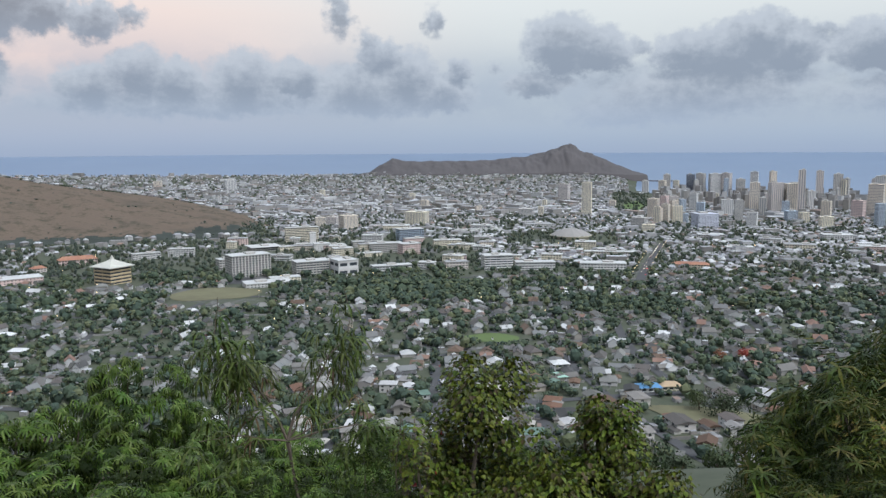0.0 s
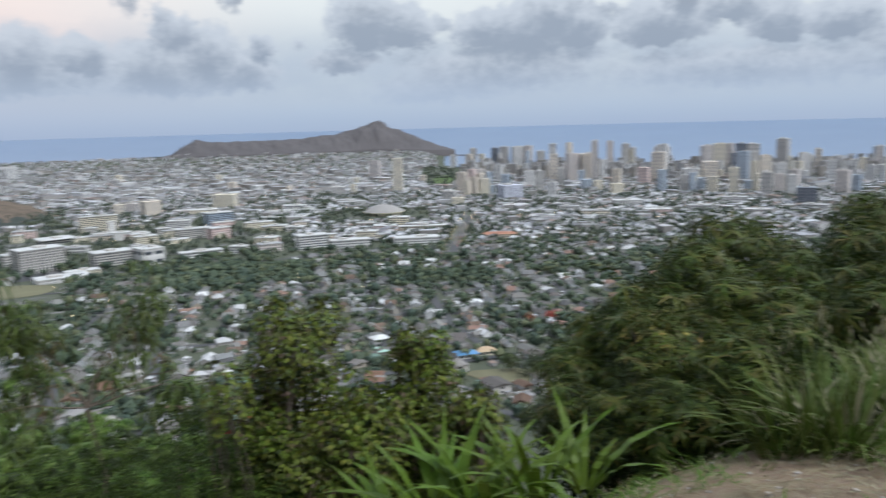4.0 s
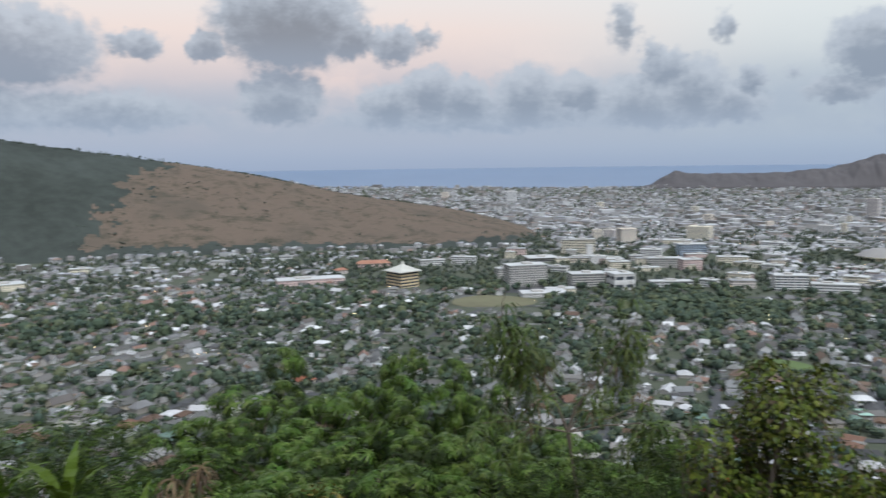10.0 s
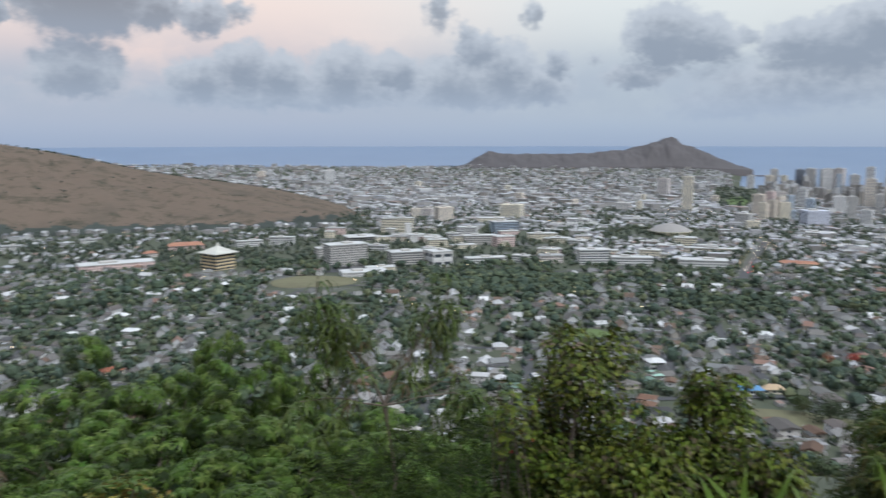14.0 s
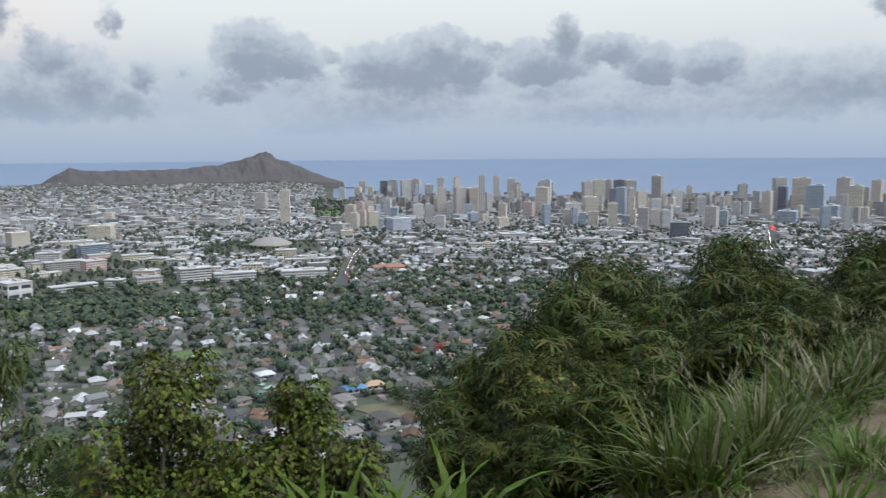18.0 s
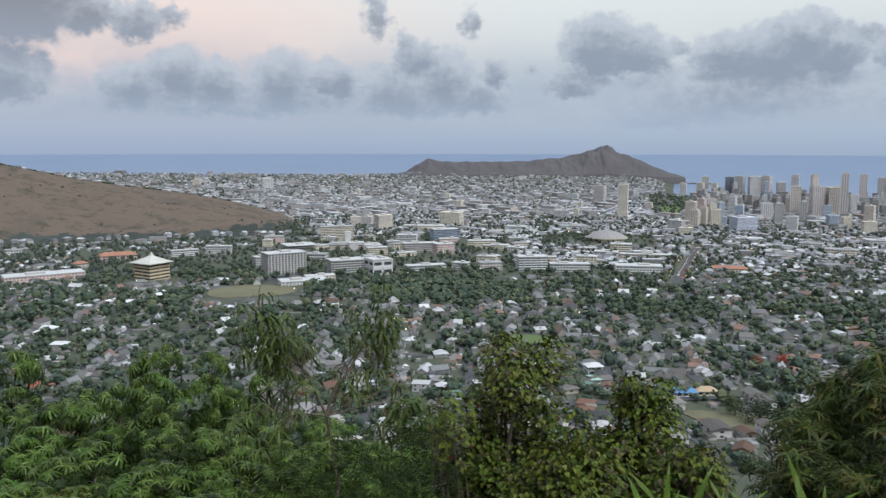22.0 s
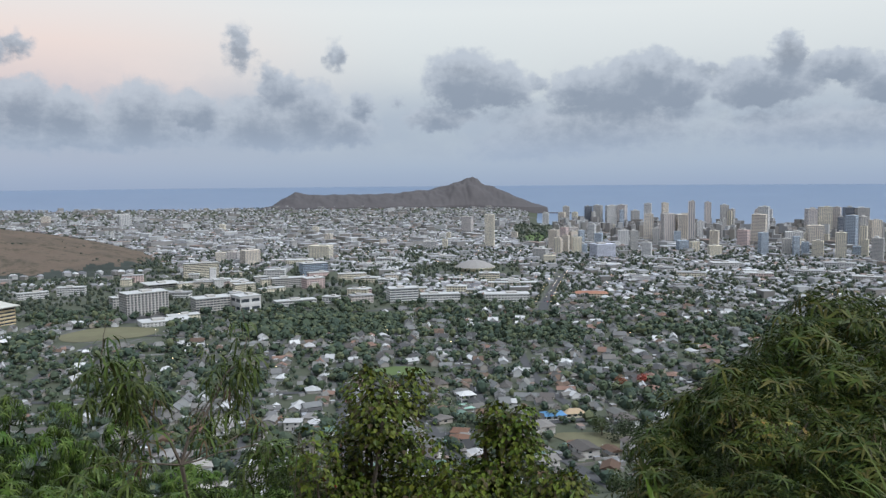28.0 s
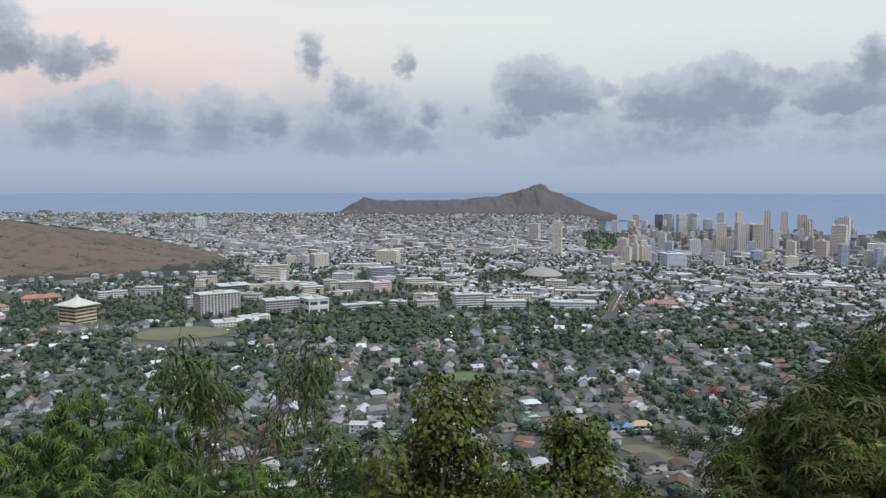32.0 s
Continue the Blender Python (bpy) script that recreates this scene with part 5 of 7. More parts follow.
parked = tagged(car(), "parked car on a residential street", "car", "parked cars")
first = None
for k in range(46):
    iu = rng.choice((0, 0, 0, 0, 1, -1, 2, -2, 3, -3, 4, -4, 5))
    x, y = to_world(iu * BLOCK + rng.choice((-3.1, 3.1)), rng.uniform(430, 860))
    m = pose(x, y, float(land_z(x, y)) + 0.47, 0, 0, math.degrees(GRID) + rng.choice((0, 180)))
    if first is None:
        first = m
    else:
        copy_thing(parked, m)
parked.matrix_basis = first
for lamp, n, a0, r0, a1, r1, off, big in ((red_lamp, 13, 43.8, 2330, 43.6, 2800, 3.5, 1.9), (red_lamp, 8, 43.85, 2300, 43.6, 2800, 9.0, 1.9), (head_lamp, 10, 44.05, 1750, 43.75, 2350, -3.5, 1.8), (red_lamp, 6, 14.2, 1230, 14.6, 1400, 3.0, 0.6), (head_lamp, 12, 14.2, 1250, 15.4, 1740, -3.0, 0.9)):
    lead = tagged(car(lamp, big), "car with red tail lamps lit in evening traffic" if lamp is red_lamp else "car with headlamps lit in evening traffic", "car", "evening traffic")
    for k in range(n):
        t = (k + rng.uniform(0.2, 0.8)) / n
        az, r = a0 + (a1 - a0) * t, r0 + (r1 - r0) * t
        x, y, _ = spot(az, r)
        x, y = x + off * math.cos(radians(az)), y - off * math.sin(radians(az))
        m = pose(x, y, float(land_z(x, y)) + 0.75, 0, 0, -az)
        if k == 0:
            first = m
        else:
            copy_thing(lead, m)
    lead.matrix_basis = first


def street_lamp():
    s = new("street_lamp")
    bm = bmesh.new()
    tube(bm, Vector((0, 0, -1)), Vector((0, 0, 9)), 0.12, 0.08, 6)
    tube(bm, Vector((0, 0, 9)), Vector((0, -1.8, 9.5)), 0.07, 0.06, 6)
    part("pole", bm, shade_m["grey"], s)
    bm = bmesh.new()
    add_box(bm, -0.3, 0.3, -2.5, -1.8, 9.25, 9.6)
    part("lamp_head", bm, street_glow, s, "lit warm lamp head")
    return tagged(s, "tall grey street lamp with a lit warm head", "street lamp", "street lamps")


lamp = street_lamp()
first = None
for k in range(150):
    az, r = rng.uniform(-60, 52), rng.uniform(700, 2500)
    if open_land(az, r) and r > 1880:
        continue
    x, y, z = spot(az, r)
    m = pose(x, y, z, 0, 0, -az + rng.uniform(-40, 40)) @ Matrix.Diagonal((1.1, 1.1, 1.0, 1))
    if first is None:
        first = m
    else:
        copy_thing(lamp, m)
for k in range(26):
    t, side = (k // 2 + 0.5) / 13, (-1) ** k
    az, r = 14.0 + 1.4 * t, 1180 + 570 * t
    x, y, z = spot(az, r)
    copy_thing(lamp, pose(x + side * 9 * math.cos(radians(az)), y - side * 9 * math.sin(radians(az)), z, 0, 0, -az + 90 * side) @ Matrix.Diagonal((1.3, 1.3, 1.0, 1)))
lamp.matrix_basis = first

# houses along the foot and the crest of the ridge
rows = []
for k in range(95):
    az = rng.uniform(-62, -13)
    r = 1955 + rng.uniform(-25, 15)
    e = float(ridge_foot(az)) + rng.uniform(0.0, 0.16)
    rows.append((r * math.sin(radians(az)), r * math.cos(radians(az)), EYE + r * math.tan(radians(e)), rng.uniform(0, 6.3), rng.uniform(5, 8), rng.uniform(4, 6), rng.uniform(6, 9)))
for k in range(240):
    az = -34 + 19 * rng.random() ** 0.8
    r, e = ridge_point(az, 1.0 + rng.uniform(-0.01, 0.06))
    rows.append((r * math.sin(radians(az)), r * math.cos(radians(az)), EYE + r * math.tan(radians(e)) - 1, rng.uniform(0, 6.3), rng.uniform(6, 9), rng.uniform(5, 8), rng.uniform(5, 8)))
tagged(new("ridge_houses", scattered("ridge_houses", HOUSE, rows, [wall_far, roof_far])), "small pale houses along the foot and crest of the ridge", "houses", kind="stuff")
# scrub and woodland on the ridge
rows = []
for k in range(5000):
    az, s = rng.uniform(-75, -12), rng.uniform(0.0, 1.02)
    wooded = az < -38.6 - 6.0 * (1 - s) + rng.gauss(0, 1.6) + 1.8 * noise.noise(Vector((s * 5, az * 0.4, 0)))
    if not wooded and rng.random() > 0.06 + 0.6 * math.exp(-max(0.0, az + 38.6 + 6.0 * (1 - s)) / 2.2) + 0.5 * (s < 0.1) + 0.25 * max(0.0, noise.noise(Vector((az * 0.5, s * 6, 2.0)))):
        continue
    if wooded and s < 0.96:
        continue
    r, e = ridge_point(az, s)
    h = rng.uniform(7, 13) if wooded else rng.uniform(2.5, 7)
    w = h * rng.uniform(1.3, 2.0)
    rows.append((r * math.sin(radians(az)), r * math.cos(radians(az)), EYE + r * math.tan(radians(e)) - h * 0.56, rng.uniform(0, 6.3), w, w, h))
crown_ridge = material("ridge_crown", None, 0.9, 0.02, 0.3, tints=[(0.066, 0.078, 0.066, 1), (0.076, 0.086, 0.070, 1), (0.062, 0.074, 0.062, 1)], by="island", coords="World", spec=0.1)
leafy("ridge_scrub", rows, [far_crown(3, 0.15, 8), far_crown(2, 0.15, 9), far_crown(4, 0.14, 10)], "dark scrub and woodland on the ridge", crown_ridge)
# pines on the skyline of the ridge
rows = []
for k in range(480):
    az = rng.uniform(-44.5, -38.5) if k < 16 else (rng.uniform(-66, -14) if k < 200 else rng.uniform(-34, -15))
    r, e = ridge_point(az, 1.0)
    h = rng.uniform(9, 16) if k < 16 else rng.uniform(5, 9)
    w = h * (0.28 if k < 16 else rng.uniform(0.8, 1.6))
    rows.append((r * math.sin(radians(az)), r * math.cos(radians(az)), EYE + r * math.tan(radians(e)) - (4 if k < 16 else 3.5), rng.uniform(0, 6.3), w, w, h))
leafy("ridge_pines", rows, [far_crown(22, 0.16, 12)], "dark trees and slim pines along the skyline of the ridge")


def special_tree(az, r, wide, high, mat, label, seed):
    t = new("tree")
    piece("trunk", trunk_mesh("trunk", seed), t)
    piece("crown", crown_mesh("crown", 1500, 0.045, seed, mat, 14), t)
    x, y, z = spot(az, r)
    t.matrix_world = pose(x, y, z, 0, 0, seed * 40) @ Matrix.Diagonal((wide, wide, high, 1))
    tagged(t, label, "tree")


special_tree(19.9, 520, 15, 15, crown_m, "wide spreading dark green tree in a dry field", 301)
special_tree(18.3, 528, 9, 12, crown_m, "rounded olive green tree in a dry field", 302)
flame = material("flame_crown", (0.30, 0.06, 0.04, 1), 0.7, 0.6, 0.3)
special_tree(21.0, 700, 7, 8, flame, "small tree covered in red flowers among houses", 303)
special_tree(19.6, 690, 8, 8, material("rust_crown", (0.22, 0.08, 0.04, 1), 0.7, 0.6, 0.3), "rust-red flowering tree among houses", 304)


# houses that stand out by their roofs
for az, r, w, h, shade, colour, label in ((14.8, 570, 15, 3.4, "white", (0.10, 0.24, 0.42, 1), "white house with a bright blue metal roof"), (16.2, 579, 14, 3.4, "cream", (0.42, 0.31, 0.20, 1), "cream house with a tan roof"), (8.25, 587, 13, 3.4, "white", (0.30, 0.46, 0.38, 1), "white house with a mint green roof"), (8.45, 618, 12, 6.4, "white", (0.58, 0.58, 0.57, 1), "white two-storey house with a pale roof"), (-30.0, 640, 14, 3.4, "cream", (0.36, 0.13, 0.08, 1), "cream house with a rust-red roof")):
    tagged(gable_block("house", az, r, w, h, shade, material("painted_roof", colour, 0.6, 0.6, 0.2), 11, 20, 2.4, label), label, "house", "houses of the suburb")


# ---- plants of the lookout slope ----
def leaf_material(name, tints, gloss=0.44, thin=0.12):
    m = bpy.data.materials.new(name)
    m.use_nodes = True
    tr = m.node_tree
    p = tr.nodes["Principled BSDF"]
    geo = tr.nodes.new("ShaderNodeNewGeometry")
    base = ramp(tr, geo.outputs["Random Per Island"], [(k / (len(tints) - 1), c) for k, c in enumerate(tints)])
    fine = fbm(tr, geo.outputs["Position"], 60.0, 3.0)
    big = fbm(tr, geo.outputs["Position"], 1.6, 3.0)
    hsv = tr.nodes.new("ShaderNodeHueSaturation")
    tr.links.new(base, hsv.inputs["Color"])
    tr.links.new(calc(tr, "ADD", calc(tr, "MULTIPLY_ADD", fine, 0.4, 0.1), calc(tr, "MULTIPLY", big, 0.95)), hsv.inputs["Value"])
    tr.links.new(calc(tr, "MULTIPLY_ADD", big, 0.08, 0.46), hsv.inputs["Hue"])
    tr.links.new(hsv.outputs[0], p.inputs["Base Color"])
    p.inputs["Roughness"].default_value, p.inputs["Specular IOR Level"].default_value = gloss, 0.16
    back = tr.nodes.new("ShaderNodeBsdfTranslucent")
    tr.links.new(hsv.outputs[0], back.inputs["Color"])
    both = tr.nodes.new("ShaderNodeMixShader")
    both.inputs[0].default_value = thin
    tr.links.new(p.outputs[0], both.inputs[1]), tr.links.new(back.outputs[0], both.inputs[2])
    tr.links.new(both.outputs[0], tr.nodes["Material Output"].inputs[0])
    return m


# Dark copy of the leaf colours: shade painted into inner and lower foliage.
shaded_leaf_m = leaf_material("shaded_leaf", [(0.014, 0.028, 0.004, 1), (0.022, 0.040, 0.006, 1), (0.018, 0.034, 0.005, 1), (0.032, 0.050, 0.008, 1)])
koa_m = leaf_material("koa_leaf", [(0.035, 0.061, 0.008, 1), (0.062, 0.090, 0.011, 1), (0.049, 0.075, 0.009, 1), (0.104, 0.115, 0.020, 1), (0.104, 0.084, 0.019, 1)])
pod_m = leaf_material("dry_pod", [(0.10, 0.060, 0.035, 1), (0.17, 0.115, 0.060, 1), (0.07, 0.045, 0.030, 1)], 0.6, 0.1)
tulip_m = leaf_material("feather_leaf", [(0.048, 0.092, 0.013, 1), (0.082, 0.136, 0.020, 1), (0.062, 0.112, 0.016, 1), (0.190, 0.250, 0.064, 1)], 0.38)
fern_m = leaf_material("fern_leaf", [(0.060, 0.112, 0.018, 1), (0.098, 0.160, 0.028, 1), (0.078, 0.136, 0.022, 1), (0.185, 0.245, 0.066, 1)], 0.42, 0.16)
droop_m = leaf_material("hanging_leaf", [(0.080, 0.120, 0.017, 1), (0.130, 0.180, 0.028, 1), (0.225, 0.275, 0.060, 1), (0.165, 0.165, 0.048, 1), (0.113, 0.155, 0.022, 1)])
sapling_m = leaf_material("sapling_leaf", [(0.036, 0.060, 0.012, 1), (0.066, 0.098, 0.018, 1), (0.130, 0.170, 0.045, 1), (0.070, 0.080, 0.026, 1)])
vine_m = leaf_material("vine_leaf", [(0.036, 0.066, 0.008, 1), (0.094, 0.130, 0.014, 1), (0.130, 0.176, 0.022, 1), (0.150, 0.162, 0.024, 1), (0.066, 0.098, 0.011, 1), (0.085, 0.062, 0.030, 1), (0.021, 0.039, 0.005, 1)])
grass_m = leaf_material("broad_grass", [(0.056, 0.108, 0.011, 1), (0.099, 0.160, 0.019, 1), (0.075, 0.132, 0.014, 1)], 0.4, 0.2)
tuft_m = leaf_material("tall_grass", [(0.054, 0.094, 0.015, 1), (0.085, 0.125, 0.023, 1), (0.138, 0.160, 0.046, 1), (0.066, 0.110, 0.018, 1), (0.125, 0.155, 0.038, 1)], 0.45, 0.2)
seed_m = leaf_material("grass_seed_head", [(0.28, 0.25, 0.15, 1), (0.36, 0.33, 0.22, 1), (0.22, 0.20, 0.12, 1)], 0.7, 0.2)
straw_m = leaf_material("dead_leaf", [(0.20, 0.14, 0.080, 1), (0.30, 0.23, 0.13, 1), (0.13, 0.085, 0.055, 1)], 0.7, 0.2)
twig_m = material("twig_bark", (0.125, 0.100, 0.080, 1), 0.85, 20.0, 0.35)
flower_m = leaf_material("red_flower", [(0.30, 0.026, 0.022, 1), (0.38, 0.05, 0.035, 1)], 0.5, 0.3)


def strip(length, width, bend, steps=2, z0=0.0):
    """A tapering blade along +y that bends down by bend radians."""
    V, F, y, z, a = [], [], 0.0, z0, 0.0
    for k in range(steps + 1):
        t = k / steps
        w = width * (0.55 + 0.9 * t if t < 0.5 else 2.0 * (1 - t) + 0.02) * 0.5
        V += [(-w, y, z), (w, y, z)]
        a = -bend * (k + 1) / steps
        y, z = y + length / steps * math.cos(a), z + length / steps * math.sin(a)
    for k in range(steps):
        F.append((2 * k, 2 * k + 1, 2 * k + 3, 2 * k + 2))
    return np.array(V), F


def frame_to(d, up=Vector((0, 0, 1)), roll=0.0):
    """A turn that sends +y along d, with +z as near up as can be."""
    y = d.normalized()
    x = y.cross(up)
    x = x.normalized() if x.length > 1e-3 else Vector((1, 0, 0))
    z = x.cross(y)
    m = Matrix((x, y, z)).transposed()
    return m @ Matrix.Rotation(roll, 3, "Y")


class Heap:
    """Gathers copies of small leaf shapes, all of quads, into one mesh."""

    def __init__(self):
        self.V, self.F, self.M, self.n = [], [], [], 0

    def put(self, shape, m, at, scale=1.0, slot=0):
        v, f = shape
        self.M.append(np.full(len(f), slot))
        self.V.append((v * scale) @ np.array(m).T + np.array(at))
        self.F.append(np.asarray(f) + self.n)
        self.n += len(v)

    def mesh(self, name, mat, other=None):
        return mesh_from(name, np.concatenate(self.V), np.concatenate(self.F), [mat, other] if other else [mat], np.concatenate(self.M))


def merged(shapes):
    """One shape from several (shape, turn, place, scale)."""
    h = Heap()
    for s, m, at, k in shapes:
        h.put(s, m, at, k)
    return np.concatenate(h.V), np.concatenate(h.F)


leafy_rng = random.Random(3)


def pinnate(length, pairs, leaflet, width, bend, spread=70, droop=0.5):
    """A feathery compound leaf: leaflets in pairs along a drooping stalk."""
    out, y, z = [], 0.0, 0.0
    for k in range(pairs):
        t = (k + 1) / pairs
        a = -bend * t
        y, z = y + length / pairs * math.cos(a), z + length / pairs * math.sin(a)
        size = leaflet * (0.65 + 0.6 * math.sin(math.pi * min(0.15 + 0.8 * t, 1)))
        for sgn in (-1, 1):
            turn = radians(spread + leafy_rng.uniform(-16, 16))
            d = Vector((sgn * math.sin(turn), math.cos(turn), -droop * leafy_rng.uniform(0.3, 1.6) + math.sin(a) * 0.5))
            out.append((strip(1.0, width / leaflet, 0.5, 1), frame_to(d, roll=leafy_rng.uniform(-0.5, 0.5)), (0, y, z), size * leafy_rng.uniform(0.7, 1.2)))
    out.append((strip(1.0, width / leaflet, 0.3, 1), frame_to(Vector((0, math.cos(-bend), math.sin(-bend)))), (0, y, z), leaflet))
    return merged(out)


def rosette(leaf, count, rise, seed, jitter=0.25):
    g = random.Random(seed)
    out = []
    for k in range(count):
        a = 6.2832 * (k + g.uniform(-0.3, 0.3)) / count
        d = Vector((math.cos(a), math.sin(a), rise + g.uniform(-jitter, jitter)))
        out.append((leaf, frame_to(d), (0, 0, 0), g.uniform(0.75, 1.15)))
    return merged(out)


FEATHER = [rosette(pinnate(0.30, 6, 0.095, 0.024, 0.9, 58, 0.25), 4, 0.45, k, 0.5) for k in range(4)]
STAR = [rosette(strip(0.25, 0.030, 1.2, 2), 11, 0.45, k, 0.35) for k in range(4)]
PALM = [rosette(strip(0.37, 0.046, 2.2, 3), 13, 0.85, k, 0.35) for k in range(4)]
# SHADY: broad leaves added inside plants, where shade is painted in.
SHADY = [rosette(strip(0.42, 0.12, 0.9, 1), 5, 0.3, k, 0.6) for k in range(3)]
FERN = [rosette(pinnate(0.50, 11, 0.075, 0.016, 1.0, 62, 0.2), 5, 0.7, k, 0.4) for k in range(3)]
WHORL = [rosette(strip(0.34, 0.030, 1.9, 3), 8, 0.35, k, 0.5) for k in range(4)]


def bent_limb(bm, a, b, ra, rb, g, sag=0.12, steps=4):
    prev, n, ring, sides = a, (b - a).length, None, 5
    for k in range(steps + 1):
        t = k / steps
        p = a.lerp(b, t)
        if k:
            p = p + Vector((g.uniform(-1, 1), g.uniform(-1, 1), g.uniform(-1, 1))) * n * 0.03 + Vector((0, 0, sag * n * math.sin(math.pi * t)))
        q = ((p - prev) if k else (b - a)).to_track_quat("Z", "Y")
        rr = ra + (rb - ra) * t
        row = [bm.verts.new(p + q @ Vector((math.cos(j * 6.2832 / sides) * rr, math.sin(j * 6.2832 / sides) * rr, 0))) for j in range(sides)]
        if ring:
            for j in range(sides):
                bm.faces.new((ring[j], ring[(j + 1) % sides], row[(j + 1) % sides], row[j]))
        prev, ring = p, row
    return prev


def shrub_meshes(seed, shapes, mat, width, height, sprigs, size, hollow=0.8, tail=None, tips=(), tip_count=0):
    """Stems and foliage of a rounded, uneven shrub that stands at the origin."""
    g = random.Random(seed)
    bm = bmesh.new()
    hubs = []
    for _ in range(17):
        a, rr = g.uniform(0, 6.28), math.sqrt(g.random()) * 0.95
        hubs.append((Vector((math.cos(a) * rr * width, math.sin(a) * rr * width, height * (g.uniform(0.35, 0.95) - 0.22 * rr))), g.uniform(0.18, 0.36)))
    for c, s in hubs:
        bent_limb(bm, Vector((g.uniform(-0.15, 0.15), g.uniform(-0.15, 0.15), -0.4)), c, 0.035, 0.012, g)
    leaves, tails = Heap(), Heap()
    for k in range(sprigs):
        c, s = g.choice(hubs)
        n = Vector((g.gauss(0, 1), g.gauss(0, 1), g.gauss(0.25, 0.9))).normalized()
        at = c + Vector((n.x * s * width, n.y * s * width, n.z * s * height * 0.42)) * g.uniform(hollow, 1.2)
        if at.z < 0.1:
            at.z = g.uniform(0.1, 0.8)
        up = (n + Vector((g.gauss(0, 0.3), g.gauss(0, 0.3), 0.55))).normalized()
        turn = up.to_track_quat("Z", "Y").to_matrix() @ Matrix.Rotation(g.uniform(0, 6.28), 3, "Z")
        # Downward sprigs, and some at random, take the painted-shade leaf colour.
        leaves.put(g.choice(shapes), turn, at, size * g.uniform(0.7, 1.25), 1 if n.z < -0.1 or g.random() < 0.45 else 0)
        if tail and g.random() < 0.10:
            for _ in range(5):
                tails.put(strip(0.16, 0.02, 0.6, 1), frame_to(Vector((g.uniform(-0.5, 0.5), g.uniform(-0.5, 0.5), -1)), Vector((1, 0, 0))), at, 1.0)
    # Broad dark leaves added inside the shrub, with its inner shade in their colour.
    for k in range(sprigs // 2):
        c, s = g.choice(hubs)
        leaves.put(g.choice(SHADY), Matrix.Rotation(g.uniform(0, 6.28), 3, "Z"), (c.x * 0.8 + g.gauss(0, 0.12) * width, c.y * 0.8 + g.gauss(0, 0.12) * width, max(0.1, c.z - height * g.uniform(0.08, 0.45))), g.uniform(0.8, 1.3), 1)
    for k in range(tip_count):
        c, s = g.choice(hubs)
        n = Vector((g.gauss(0, 1), g.gauss(0, 1), g.gauss(0.45, 0.7))).normalized()
        at = c + Vector((n.x * s * width, n.y * s * width, n.z * s * height * 0.42)) * g.uniform(1.1, 1.35)
        up = (n + Vector((0, 0, 0.9))).normalized()
        leaves.put(g.choice(tips), up.to_track_quat("Z", "Y").to_matrix() @ Matrix.Rotation(g.uniform(0, 6.28), 3, "Z"), at, size * g.uniform(0.6, 1.15))
    me = bpy.data.meshes.new("stems")
    bm.to_mesh(me)
    bm.free()
    me.materials.append(twig_m)
    return me, leaves.mesh("foliage", mat, shaded_leaf_m), tails.mesh("pods", tail) if tail and tails.V else None


def planted(name, meshes, az, r, top_el, high, wide, label, category, group="", turn=0.0, names=("stem", "foliage", "pod"), even=0.0):
    """Stands a plant on the slope so that its top reaches an angle of elevation."""
    x, y, z = spot(az, r)
    top = EYE + r * math.tan(radians(top_el))
    thing = new(name)
    for n, me in zip(names, meshes):
        if me:
            tagged(piece(n, me, thing), kind="stuff" if n == "pod" else "")
    tall = np.empty(len(meshes[1].vertices) * 3, dtype=np.float32)
    meshes[1].vertices.foreach_get("co", tall)
    high = float(np.percentile(tall[2::3], 99.3))
    k = (top - z) / high
    wide = wide * (1 - even) + k * even
    thing.matrix_world = pose(x, y, z, 0, 0, turn) @ Matrix.Diagonal((wide, wide, k, 1))
    return tagged(thing, label, category, group)


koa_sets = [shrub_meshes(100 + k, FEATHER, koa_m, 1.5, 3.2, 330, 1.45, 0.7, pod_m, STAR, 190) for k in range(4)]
g4 = random.Random(5)
k = 0
HEDGE = [(27.0, 8.8, -17.3), (29.0, 9.4, -14.2), (31.5, 10.2, -11.6), (33.5, 11.5, -9.6), (37.5, 13.4, -7.9), (42.0, 16.6, -6.2), (46.5, 18.6, -6.3), (50.5, 20.2, -5.4), (55.0, 22.0, -4.4), (60.0, 23.5, -4.0),
         (32.0, 7.9, -14.6), (36.5, 9.2, -12.8), (40.5, 11.3, -10.4), (44.5, 13.3, -9.0), (48.5, 15.4, -7.8), (53.0, 17.2, -7.0), (58.0, 19.0, -6.2), (29.0, 7.4, -18.4)]
for az, r, el in HEDGE:
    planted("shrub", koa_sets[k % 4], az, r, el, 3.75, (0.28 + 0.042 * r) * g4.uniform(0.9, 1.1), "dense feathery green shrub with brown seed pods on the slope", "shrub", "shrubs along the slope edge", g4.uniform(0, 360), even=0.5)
    k += 1


